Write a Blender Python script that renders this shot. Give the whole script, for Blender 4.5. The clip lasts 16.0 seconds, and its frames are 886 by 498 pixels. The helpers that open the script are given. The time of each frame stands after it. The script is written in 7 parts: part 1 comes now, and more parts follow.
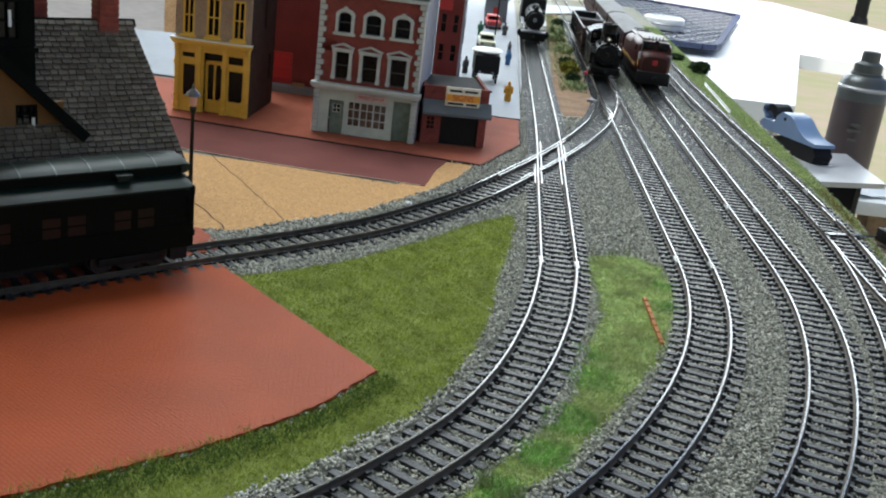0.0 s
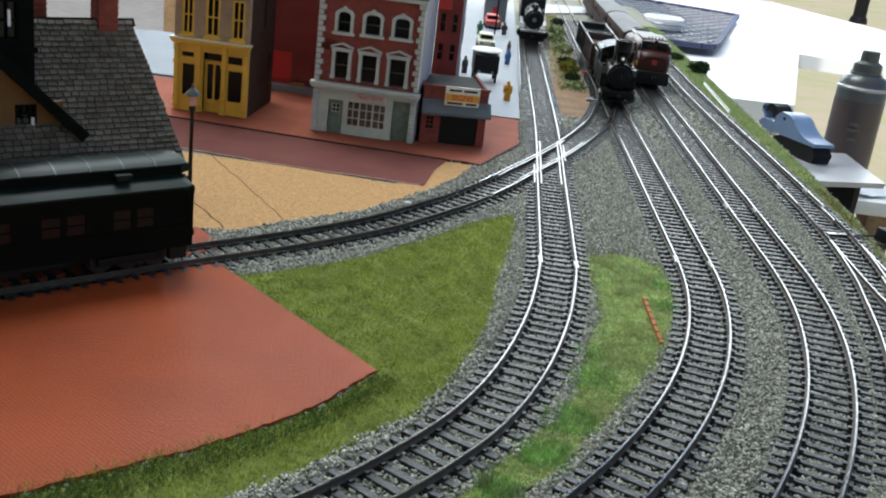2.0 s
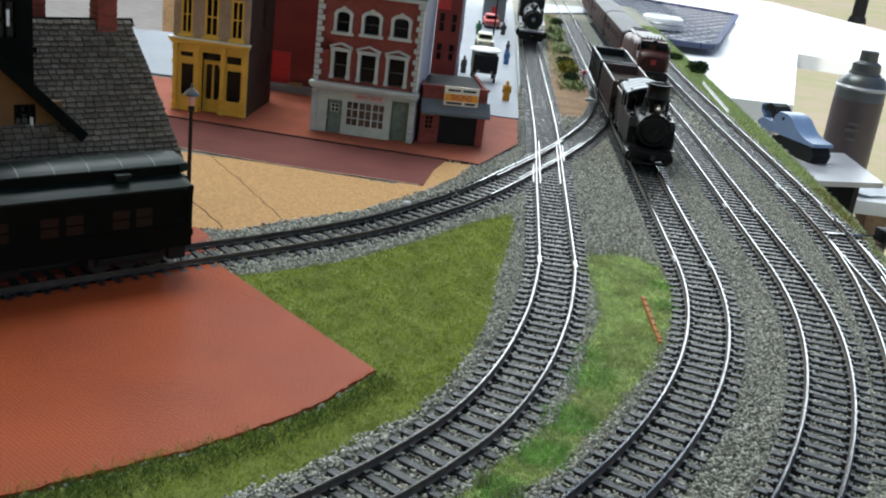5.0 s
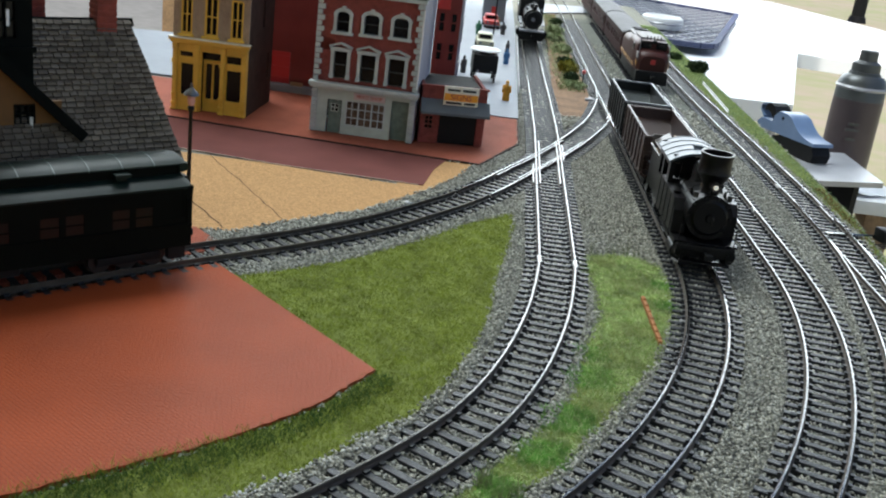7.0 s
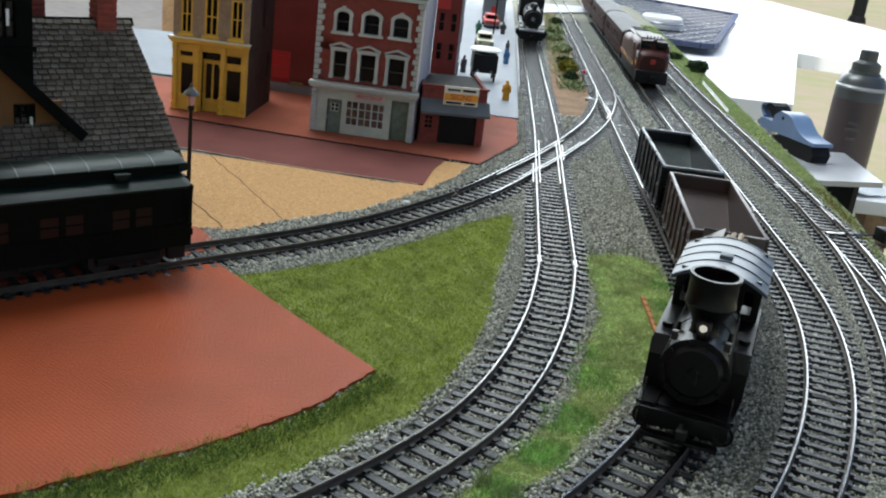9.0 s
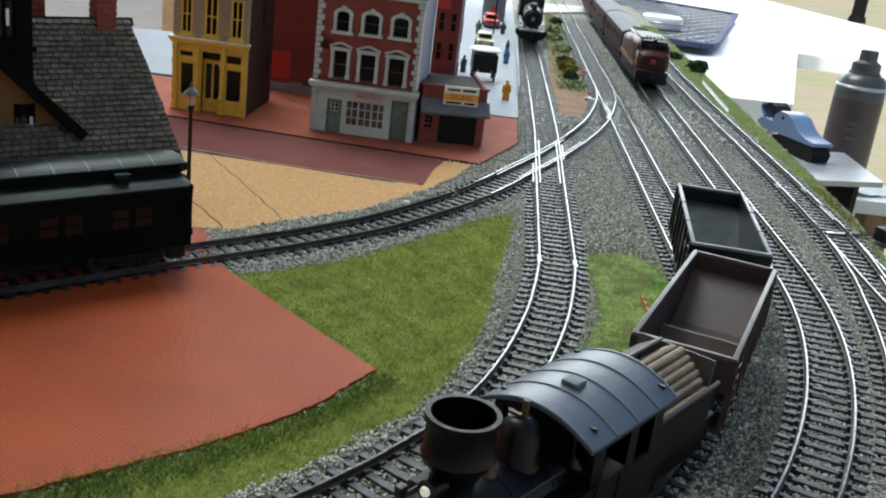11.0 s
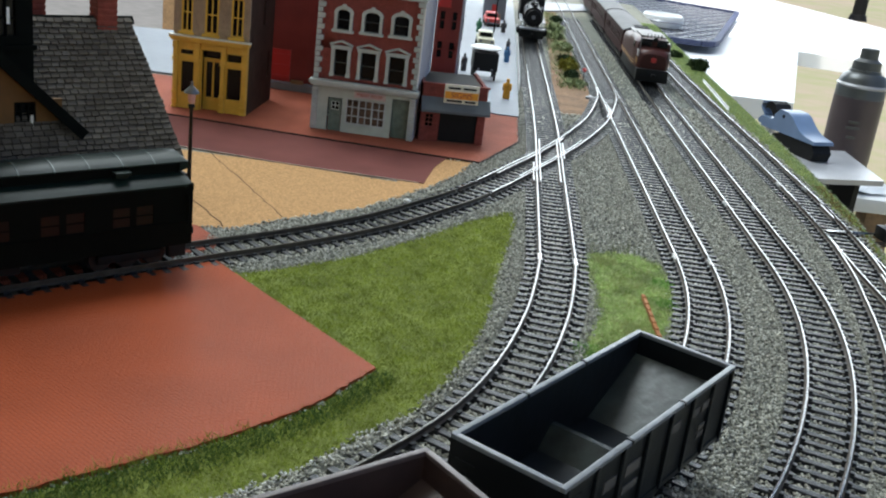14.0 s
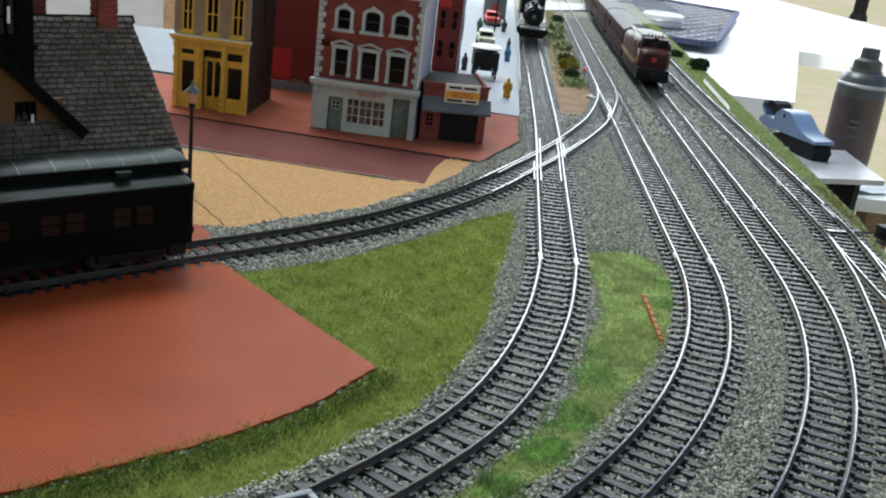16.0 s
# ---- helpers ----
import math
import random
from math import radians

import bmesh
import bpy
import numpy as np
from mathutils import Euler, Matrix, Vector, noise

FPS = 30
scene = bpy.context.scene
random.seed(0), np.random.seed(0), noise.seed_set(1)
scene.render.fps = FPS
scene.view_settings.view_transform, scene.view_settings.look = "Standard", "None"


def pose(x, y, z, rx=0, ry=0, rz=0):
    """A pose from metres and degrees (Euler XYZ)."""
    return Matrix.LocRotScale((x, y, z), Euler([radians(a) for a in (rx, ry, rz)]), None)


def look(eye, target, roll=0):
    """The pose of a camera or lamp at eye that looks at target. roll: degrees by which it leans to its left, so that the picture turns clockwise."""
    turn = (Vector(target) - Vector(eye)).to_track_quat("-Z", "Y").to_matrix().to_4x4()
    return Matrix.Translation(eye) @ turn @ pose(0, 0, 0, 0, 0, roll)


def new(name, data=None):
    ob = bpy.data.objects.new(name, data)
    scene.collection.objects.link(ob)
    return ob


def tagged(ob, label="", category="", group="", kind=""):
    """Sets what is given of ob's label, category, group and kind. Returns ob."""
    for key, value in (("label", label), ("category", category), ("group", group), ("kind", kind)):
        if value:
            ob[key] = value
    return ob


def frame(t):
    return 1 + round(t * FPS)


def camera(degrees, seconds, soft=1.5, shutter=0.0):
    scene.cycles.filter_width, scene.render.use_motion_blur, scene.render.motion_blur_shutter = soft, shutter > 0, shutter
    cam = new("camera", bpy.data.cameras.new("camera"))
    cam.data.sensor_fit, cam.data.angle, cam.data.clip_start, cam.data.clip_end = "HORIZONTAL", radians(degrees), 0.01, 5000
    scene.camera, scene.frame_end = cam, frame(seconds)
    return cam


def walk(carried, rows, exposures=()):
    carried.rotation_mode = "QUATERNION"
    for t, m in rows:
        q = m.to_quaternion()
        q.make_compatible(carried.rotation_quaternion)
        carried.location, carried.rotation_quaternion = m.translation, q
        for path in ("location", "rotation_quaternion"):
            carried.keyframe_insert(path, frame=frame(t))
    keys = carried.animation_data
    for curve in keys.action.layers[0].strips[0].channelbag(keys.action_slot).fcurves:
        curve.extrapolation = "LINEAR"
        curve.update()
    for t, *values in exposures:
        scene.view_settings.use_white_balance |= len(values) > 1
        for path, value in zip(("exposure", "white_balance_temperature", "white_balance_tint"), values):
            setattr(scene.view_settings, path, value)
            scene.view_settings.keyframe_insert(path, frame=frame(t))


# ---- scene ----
# ---- camera ----
cam = camera(47.5, 16.0, soft=2.1)
EYE = (0.0, 0.0, 0.151)


def aim(dx, dy):
    # small hand tremor: dx, dy are angles in units of 1/1780 rad
    r = 0.1235
    yaw = -(dx * math.cos(r) + dy * math.sin(r)) / 1780.0
    up = (dy * math.cos(r) - dx * math.sin(r)) / 1780.0 - 0.3380
    d = Vector((math.sin(yaw) * math.cos(up), math.cos(yaw) * math.cos(up), math.sin(up)))
    return look(EYE, Vector(EYE) + d, math.degrees(r))


walk(cam, [(0.0, aim(1.7, 5.7)), (1.0, aim(1.2, 5.6)), (2.0, aim(0.6, 5.0)), (3.0, aim(-1.0, 4.7)),
           (4.0, aim(-1.0, 4.8)), (6.5, aim(-1.5, 4.5)), (8.0, aim(-1.5, 4.3)), (9.0, aim(-1.6, 4.0)),
           (11.5, aim(-1.6, 3.5)), (12.5, aim(-1.5, 2.6)), (13.5, aim(-1.3, 1.6)), (14.5, aim(0.0, 0.6)),
           (15.2, aim(0.2, 0.4)), (16.0, aim(0.3, 0.0))])

# ---- light ----
world = bpy.data.worlds.new("world")
scene.world = world
world.use_nodes = True
wn = world.node_tree
sky = wn.nodes.new("ShaderNodeTexSky")
sky.sky_type = "NISHITA"
sky.sun_disc = False
sky.sun_elevation = radians(70)
sky.sun_rotation = radians(200)
wn.links.new(sky.outputs[0], wn.nodes["Background"].inputs[0])
wn.nodes["Background"].inputs[1].default_value = 0.12
sun = new("sun", bpy.data.lights.new("sun", "SUN"))
sun.data.energy, sun.data.angle, sun.data.color = 4.0, radians(0.6), (1.0, 0.95, 0.87)
a, e = radians(200), radians(70)
sun.matrix_world = look(Vector((math.sin(a) * math.cos(e), math.cos(a) * math.cos(e), math.sin(e))) * 10, (0, 0, 0))


def area_lamp(name, eye, target, w, h, power, color):
    d = bpy.data.lights.new(name, "AREA")
    d.shape, d.size, d.size_y, d.energy, d.color = "RECTANGLE", w, h, power, color
    ob = new(name, d)
    ob.matrix_world = look(eye, target)
    return ob


# daylight under the far eave, and an added overhead fill with no known source
area_lamp("far_opening_light", (0.35, 3.45, 0.90), (0.25, 0.5, 0.2), 3.0, 1.15, 50, (0.90, 0.98, 1.0))
area_lamp("overhead_fill", (-0.62, 1.45, 1.90), (-0.56, 1.35, 0.0), 1.3, 1.0, 51, (0.87, 0.975, 1.0))
scene.view_settings.exposure = 0.26


# ---- materials ----
def mat(name, color, rough=0.6, metal=0.0, var=0.15, scale=300.0, bump=0.0, bump_scale=None, spec=0.5, fine=6.0, dirt=None, trans=0.0):
    m = bpy.data.materials.new(name)
    m.use_nodes = True
    nt = m.node_tree
    b = nt.nodes["Principled BSDF"]
    b.inputs["Roughness"].default_value = rough
    b.inputs["Metallic"].default_value = metal
    b.inputs["Specular IOR Level"].default_value = spec
    tc = nt.nodes.new("ShaderNodeTexCoord")
    n1 = nt.nodes.new("ShaderNodeTexNoise")
    n1.inputs["Scale"].default_value = scale
    n1.inputs["Detail"].default_value = 4
    n2 = nt.nodes.new("ShaderNodeTexNoise")
    n2.inputs["Scale"].default_value = scale / fine
    n2.inputs["Detail"].default_value = 3
    for n in (n1, n2):
        nt.links.new(tc.outputs["Object"], n.inputs["Vector"])
    add = nt.nodes.new("ShaderNodeMath")
    add.operation = "ADD"
    nt.links.new(n1.outputs[0], add.inputs[0])
    nt.links.new(n2.outputs[0], add.inputs[1])
    ramp = nt.nodes.new("ShaderNodeValToRGB")
    c = Vector(color[:3])
    lo, hi = c * (1 - var), c * (1 + var)
    if dirt:
        lo = Vector(dirt)
    ramp.color_ramp.elements[0].position, ramp.color_ramp.elements[1].position = 0.35, 0.65
    ramp.color_ramp.elements[0].color = (*lo, 1)
    ramp.color_ramp.elements[1].color = (*[min(v, 0.95) for v in hi], 1)
    half = nt.nodes.new("ShaderNodeMath")
    half.operation = "MULTIPLY"
    half.inputs[1].default_value = 0.5
    nt.links.new(add.outputs[0], half.inputs[0])
    nt.links.new(half.outputs[0], ramp.inputs[0])
    nt.links.new(ramp.outputs[0], b.inputs["Base Color"])
    if bump:
        bp = nt.nodes.new("ShaderNodeBump")
        bp.inputs["Strength"].default_value = bump
        bp.inputs["Distance"].default_value = 0.0006
        n3 = nt.nodes.new("ShaderNodeTexNoise")
        n3.inputs["Scale"].default_value = bump_scale or scale * 2
        n3.inputs["Detail"].default_value = 3
        nt.links.new(tc.outputs["Object"], n3.inputs["Vector"])
        nt.links.new(n3.outputs[0], bp.inputs["Height"])
        nt.links.new(bp.outputs[0], b.inputs["Normal"])
    return m


def brick_relief(m, w, h, turn, upright=False, joint=0.6):
    # fine paving courses as relief; the joints' shade is painted in too
    nt = m.node_tree
    tc = nt.nodes.new("ShaderNodeTexCoord")
    mp = nt.nodes.new("ShaderNodeMapping")
    mp.inputs["Rotation"].default_value[2] = radians(turn)
    if upright:
        mp.inputs["Rotation"].default_value[0] = radians(-90)
    br = nt.nodes.new("ShaderNodeTexBrick")
    br.inputs["Scale"].default_value = 1.0
    br.inputs["Brick Width"].default_value = w
    br.inputs["Row Height"].default_value = h
    br.inputs["Mortar Size"].default_value = h * 0.12
    bp = nt.nodes.new("ShaderNodeBump")
    bp.inputs["Strength"].default_value = 0.9
    bp.inputs["Distance"].default_value = 0.0005
    bp.invert = True
    nt.links.new(tc.outputs["Object"], mp.inputs[0])
    nt.links.new(mp.outputs[0], br.inputs["Vector"])
    nt.links.new(br.outputs["Fac"], bp.inputs["Height"])
    b = nt.nodes["Principled BSDF"]
    mix = nt.nodes.new("ShaderNodeMix")
    mix.data_type, mix.blend_type = "RGBA", "MULTIPLY"
    mix.inputs["B"].default_value = (joint + 0.02, joint - 0.02, joint - 0.02, 1)
    nt.links.new(br.outputs["Fac"], mix.inputs["Factor"])
    nt.links.new(b.inputs["Base Color"].links[0].from_socket, mix.inputs["A"])
    nt.links.new(mix.outputs["Result"], b.inputs["Base Color"])
    if b.inputs["Normal"].is_linked:
        nt.links.new(b.inputs["Normal"].links[0].from_socket, bp.inputs["Normal"])
    nt.links.new(bp.outputs[0], b.inputs["Normal"])


def island_mat(name, ramp_colors, rough=0.9, spec=0.3, vary_object=False, trans=0.0, mottle=0.0):
    # colour that differs from piece to piece
    m = bpy.data.materials.new(name)
    m.use_nodes = True
    nt = m.node_tree
    b = nt.nodes["Principled BSDF"]
    b.inputs["Roughness"].default_value = rough
    b.inputs["Specular IOR Level"].default_value = spec
    if vary_object:
        src = nt.nodes.new("ShaderNodeObjectInfo").outputs["Random"]
    else:
        src = nt.nodes.new("ShaderNodeNewGeometry").outputs["Random Per Island"]
    ramp = nt.nodes.new("ShaderNodeValToRGB")
    while len(ramp.color_ramp.elements) < len(ramp_colors):
        ramp.color_ramp.elements.new(0.5)
    for i, c in enumerate(ramp_colors):
        ramp.color_ramp.elements[i].position = i / max(1, len(ramp_colors) - 1)
        ramp.color_ramp.elements[i].color = (*c, 1)
    nt.links.new(src, ramp.inputs[0])
    col = ramp.outputs[0]
    if mottle:
        # patches of lusher and drier growth at two sizes
        tc = nt.nodes.new("ShaderNodeTexCoord")
        add = nt.nodes.new("ShaderNodeMath")
        add.operation = "ADD"
        for k, sc in enumerate((430.0, 110.0)):
            n = nt.nodes.new("ShaderNodeTexNoise")
            n.inputs["Scale"].default_value, n.inputs["Detail"].default_value = sc, 3
            nt.links.new(tc.outputs["Object"], n.inputs["Vector"])
            nt.links.new(n.outputs[0], add.inputs[k])
        rg = nt.nodes.new("ShaderNodeMapRange")
        rg.inputs["From Min"].default_value, rg.inputs["From Max"].default_value = 0.75, 1.25
        rg.inputs["To Min"].default_value, rg.inputs["To Max"].default_value = 1 - mottle, 1 + mottle
        nt.links.new(add.outputs[0], rg.inputs["Value"])
        mul = nt.nodes.new("ShaderNodeVectorMath")
        mul.operation = "SCALE"
        nt.links.new(col, mul.inputs[0])
        nt.links.new(rg.outputs[0], mul.inputs["Scale"])
        col = mul.outputs[0]
    nt.links.new(col, b.inputs["Base Color"])
    if trans:
        tr = nt.nodes.new("ShaderNodeBsdfTranslucent")
        mix = nt.nodes.new("ShaderNodeMixShader")
        mix.inputs[0].default_value = trans
        nt.links.new(col, tr.inputs[0])
        nt.links.new(b.outputs[0], mix.inputs[1])
        nt.links.new(tr.outputs[0], mix.inputs[2])
        nt.links.new(mix.outputs[0], nt.nodes["Material Output"].inputs[0])
    return m


def glow(name, color, strength):
    m = bpy.data.materials.new(name)
    m.use_nodes = True
    b = m.node_tree.nodes["Principled BSDF"]
    b.inputs["Base Color"].default_value = (*color, 1)
    b.inputs["Emission Color"].default_value = (*color, 1)
    b.inputs["Emission Strength"].default_value = strength
    return m


M_RAIL = mat("nickel_silver_rail", (0.28, 0.277, 0.275), 0.30, 1.0, 0.35, 150)


def painted_web(m):
    # rail sides painted rust brown below the polished head
    nt = m.node_tree
    b = nt.nodes["Principled BSDF"]
    tc = nt.nodes.new("ShaderNodeTexCoord")
    sep = nt.nodes.new("ShaderNodeSeparateXYZ")
    rg = nt.nodes.new("ShaderNodeMapRange")
    rg.inputs["From Min"].default_value, rg.inputs["From Max"].default_value = -0.00045, -0.0002
    nt.links.new(tc.outputs["Object"], sep.inputs[0])
    nt.links.new(sep.outputs["Z"], rg.inputs["Value"])
    mix = nt.nodes.new("ShaderNodeMix")
    mix.data_type = "RGBA"
    mix.inputs["A"].default_value = (0.075, 0.058, 0.047, 1)
    nt.links.new(b.inputs["Base Color"].links[0].from_socket, mix.inputs["B"])
    nt.links.new(rg.outputs[0], mix.inputs["Factor"])
    nt.links.new(mix.outputs["Result"], b.inputs["Base Color"])
    nt.links.new(rg.outputs[0], b.inputs["Metallic"])
    r2 = nt.nodes.new("ShaderNodeMapRange")
    r2.inputs["To Min"].default_value, r2.inputs["To Max"].default_value = 0.75, 0.19
    nt.links.new(rg.outputs[0], r2.inputs["Value"])
    nt.links.new(r2.outputs[0], b.inputs["Roughness"])


painted_web(M_RAIL)
# darker copy of the rail for stretches that reflect no bright opening
M_RAILUNLIT = mat("unlit_rail", (0.10, 0.085, 0.07), 0.5, 0.6, 0.25, 200)
M_TIE = mat("black_plastic_tie", (0.013, 0.0145, 0.018), 0.42, 0, 0.7, 300, 0.7, 900, spec=0.42)
M_BALLAST_BED = mat("ballast_bed", (0.19, 0.188, 0.16), 0.95, 0, 0.35, 900, 1.0, 1400)
M_BALLAST = island_mat("ballast_stone", [(0.12, 0.117, 0.102), (0.31, 0.302, 0.257), (0.46, 0.448, 0.38), (0.66, 0.645, 0.57)])
M_TURF = mat("static_turf", (0.17, 0.20, 0.035), 0.95, 0, 0.35, 260, 1.0, 1800)
M_GRASS = island_mat("static_grass", [(0.165, 0.21, 0.024), (0.255, 0.31, 0.045), (0.37, 0.42, 0.095)], trans=0.45, mottle=0.34)
M_GRASS2 = island_mat("fresh_static_grass", [(0.23, 0.38, 0.09), (0.46, 0.57, 0.235), (0.76, 0.78, 0.48)], trans=0.45, mottle=0.42)
M_GRASS3 = island_mat("edge_static_grass", [(0.13, 0.21, 0.08), (0.22, 0.31, 0.14), (0.33, 0.41, 0.22)], trans=0.35, mottle=0.25)
M_PLATFORM = mat("brick_red_card", (0.345, 0.068, 0.022), 0.42, 0, 0.14, 30, 0.25, 900, spec=0.10)
M_SIDEWALK = mat("brick_red_sidewalk", (0.405, 0.118, 0.072), 0.75, 0, 0.16, 60, 0.3, 900, spec=0.1)
brick_relief(M_PLATFORM, 0.0026, 0.0013, 38, joint=0.76)
brick_relief(M_SIDEWALK, 0.0026, 0.0013, 0)
M_STREET = mat("maroon_street", (0.165, 0.056, 0.047), 0.75, 0, 0.14, 50, 0.2, 900, spec=0.1)
M_CORK = mat("cork_sheet", (0.53, 0.305, 0.14), 0.95, 0, 0.35, 1500, 0.8, 2200, spec=0.1, fine=1.7)
M_YELLOW = mat("ochre_trim_paint", (0.68, 0.40, 0.05), 0.5, 0, 0.15, 120, 0.2)
M_TANBRICK = mat("weathered_tan_brick", (0.36, 0.26, 0.175), 0.8, 0, 0.25, 300, 0.6, 500)
M_BROWNWALL = mat("brown_side_wall", (0.05, 0.028, 0.022), 0.8, 0, 0.3, 200, 0.4, spec=0.1)
M_REDBRICK = mat("red_brick", (0.285, 0.076, 0.063), 0.8, 0, 0.28, 300, 0.6, 600, spec=0.15)
brick_relief(M_REDBRICK, 0.0030, 0.0011, 0, True)
brick_relief(M_TANBRICK, 0.0030, 0.0011, 0, True)
M_REDWALL = mat("dark_red_wall", (0.215, 0.046, 0.040), 0.65, 0, 0.14, 60, spec=0.15)
M_REDDOOR = mat("bright_red_door", (0.5, 0.03, 0.028), 0.45, 0, 0.08, 60)
M_GREYTRIM = mat("pale_grey_trim", (0.46, 0.495, 0.485), 0.6, 0, 0.12, 200)
M_GREYGREEN = mat("grey_green_paint", (0.45, 0.50, 0.45), 0.6, 0, 0.12, 200)
M_GLASSDARK = mat("dark_window_glass", (0.004, 0.0045, 0.006), 0.25, 0, 0.2, 60, spec=0.2)
# pale plastic for right-hand walls, with the strong light from the right painted in
M_LILAC = mat("lit_lilac_side", (0.36, 0.35, 0.41), 0.6, 0, 0.06, 60)
M_SHINGLE = island_mat("slate_shingle", [(0.085, 0.070, 0.056), (0.115, 0.097, 0.079), (0.150, 0.128, 0.104)], 0.85, 0.15, True)
M_ROOFBASE = mat("roof_underlay", (0.018, 0.017, 0.015), 0.85, 0, 0.2, 200)
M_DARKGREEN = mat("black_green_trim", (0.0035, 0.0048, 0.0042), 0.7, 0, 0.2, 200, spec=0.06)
M_DEPOTWALL = mat("ochre_depot_wall", (0.14, 0.058, 0.008), 0.6, 0, 0.15, 200)
M_CHIMNEY = mat("chimney_red_brick", (0.24, 0.045, 0.028), 0.8, 0, 0.25, 400, 0.5)
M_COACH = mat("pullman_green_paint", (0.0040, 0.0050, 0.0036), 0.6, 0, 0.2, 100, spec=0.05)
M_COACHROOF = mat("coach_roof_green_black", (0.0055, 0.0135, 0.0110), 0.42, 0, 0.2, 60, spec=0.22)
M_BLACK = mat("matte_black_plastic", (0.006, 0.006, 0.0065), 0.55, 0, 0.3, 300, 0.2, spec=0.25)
M_LOCO = mat("locomotive_black", (0.0035, 0.003, 0.0036), 0.34, 0, 0.3, 250, 0.2, spec=0.22)
M_CABROOF = mat("cab_roof_grey", (0.062, 0.078, 0.105), 0.36, 0, 0.14, 120, 0.15, spec=0.6)
M_HOPBROWN = mat("oxide_brown_hopper", (0.045, 0.025, 0.022), 0.5, 0, 0.15, 150, 0.15)
M_HOPBLACK = mat("blue_black_hopper", (0.007, 0.009, 0.011), 0.4, 0, 0.25, 150, 0.15, spec=0.3)
M_HOPRIM_B = mat("oxide_brown_rim", (0.10, 0.072, 0.068), 0.42, 0, 0.2, 200)
M_RIM = mat("worn_grey_rim", (0.16, 0.17, 0.19), 0.4, 0, 0.2, 200)
M_TUSCAN = mat("tuscan_red", (0.035, 0.009, 0.009), 0.55, 0, 0.15, 120, spec=0.12)
M_WHITE = mat("white_paint", (0.75, 0.75, 0.74), 0.55, 0, 0.05, 80)
M_CONCRETE = mat("pale_sidewalk", (0.20, 0.215, 0.245), 0.6, 0, 0.06, 120)
M_WOOD = mat("log_wood", (0.23, 0.14, 0.07), 0.7, 0, 0.3, 250, 0.4)
M_LENS = glow("headlight_lens", (1.0, 0.93, 0.80), 0.25)
M_LAMPGLASS = mat("lamp_globe_pink", (0.65, 0.35, 0.30), 0.15, 0, 0.1, 60)
M_RUST = mat("rusty_orange_wood", (0.40, 0.155, 0.048), 0.8, 0, 0.3, 300, 0.4)
M_EARTH = mat("brown_earth", (0.23, 0.135, 0.075), 0.95, 0, 0.35, 300, 0.8, 900)


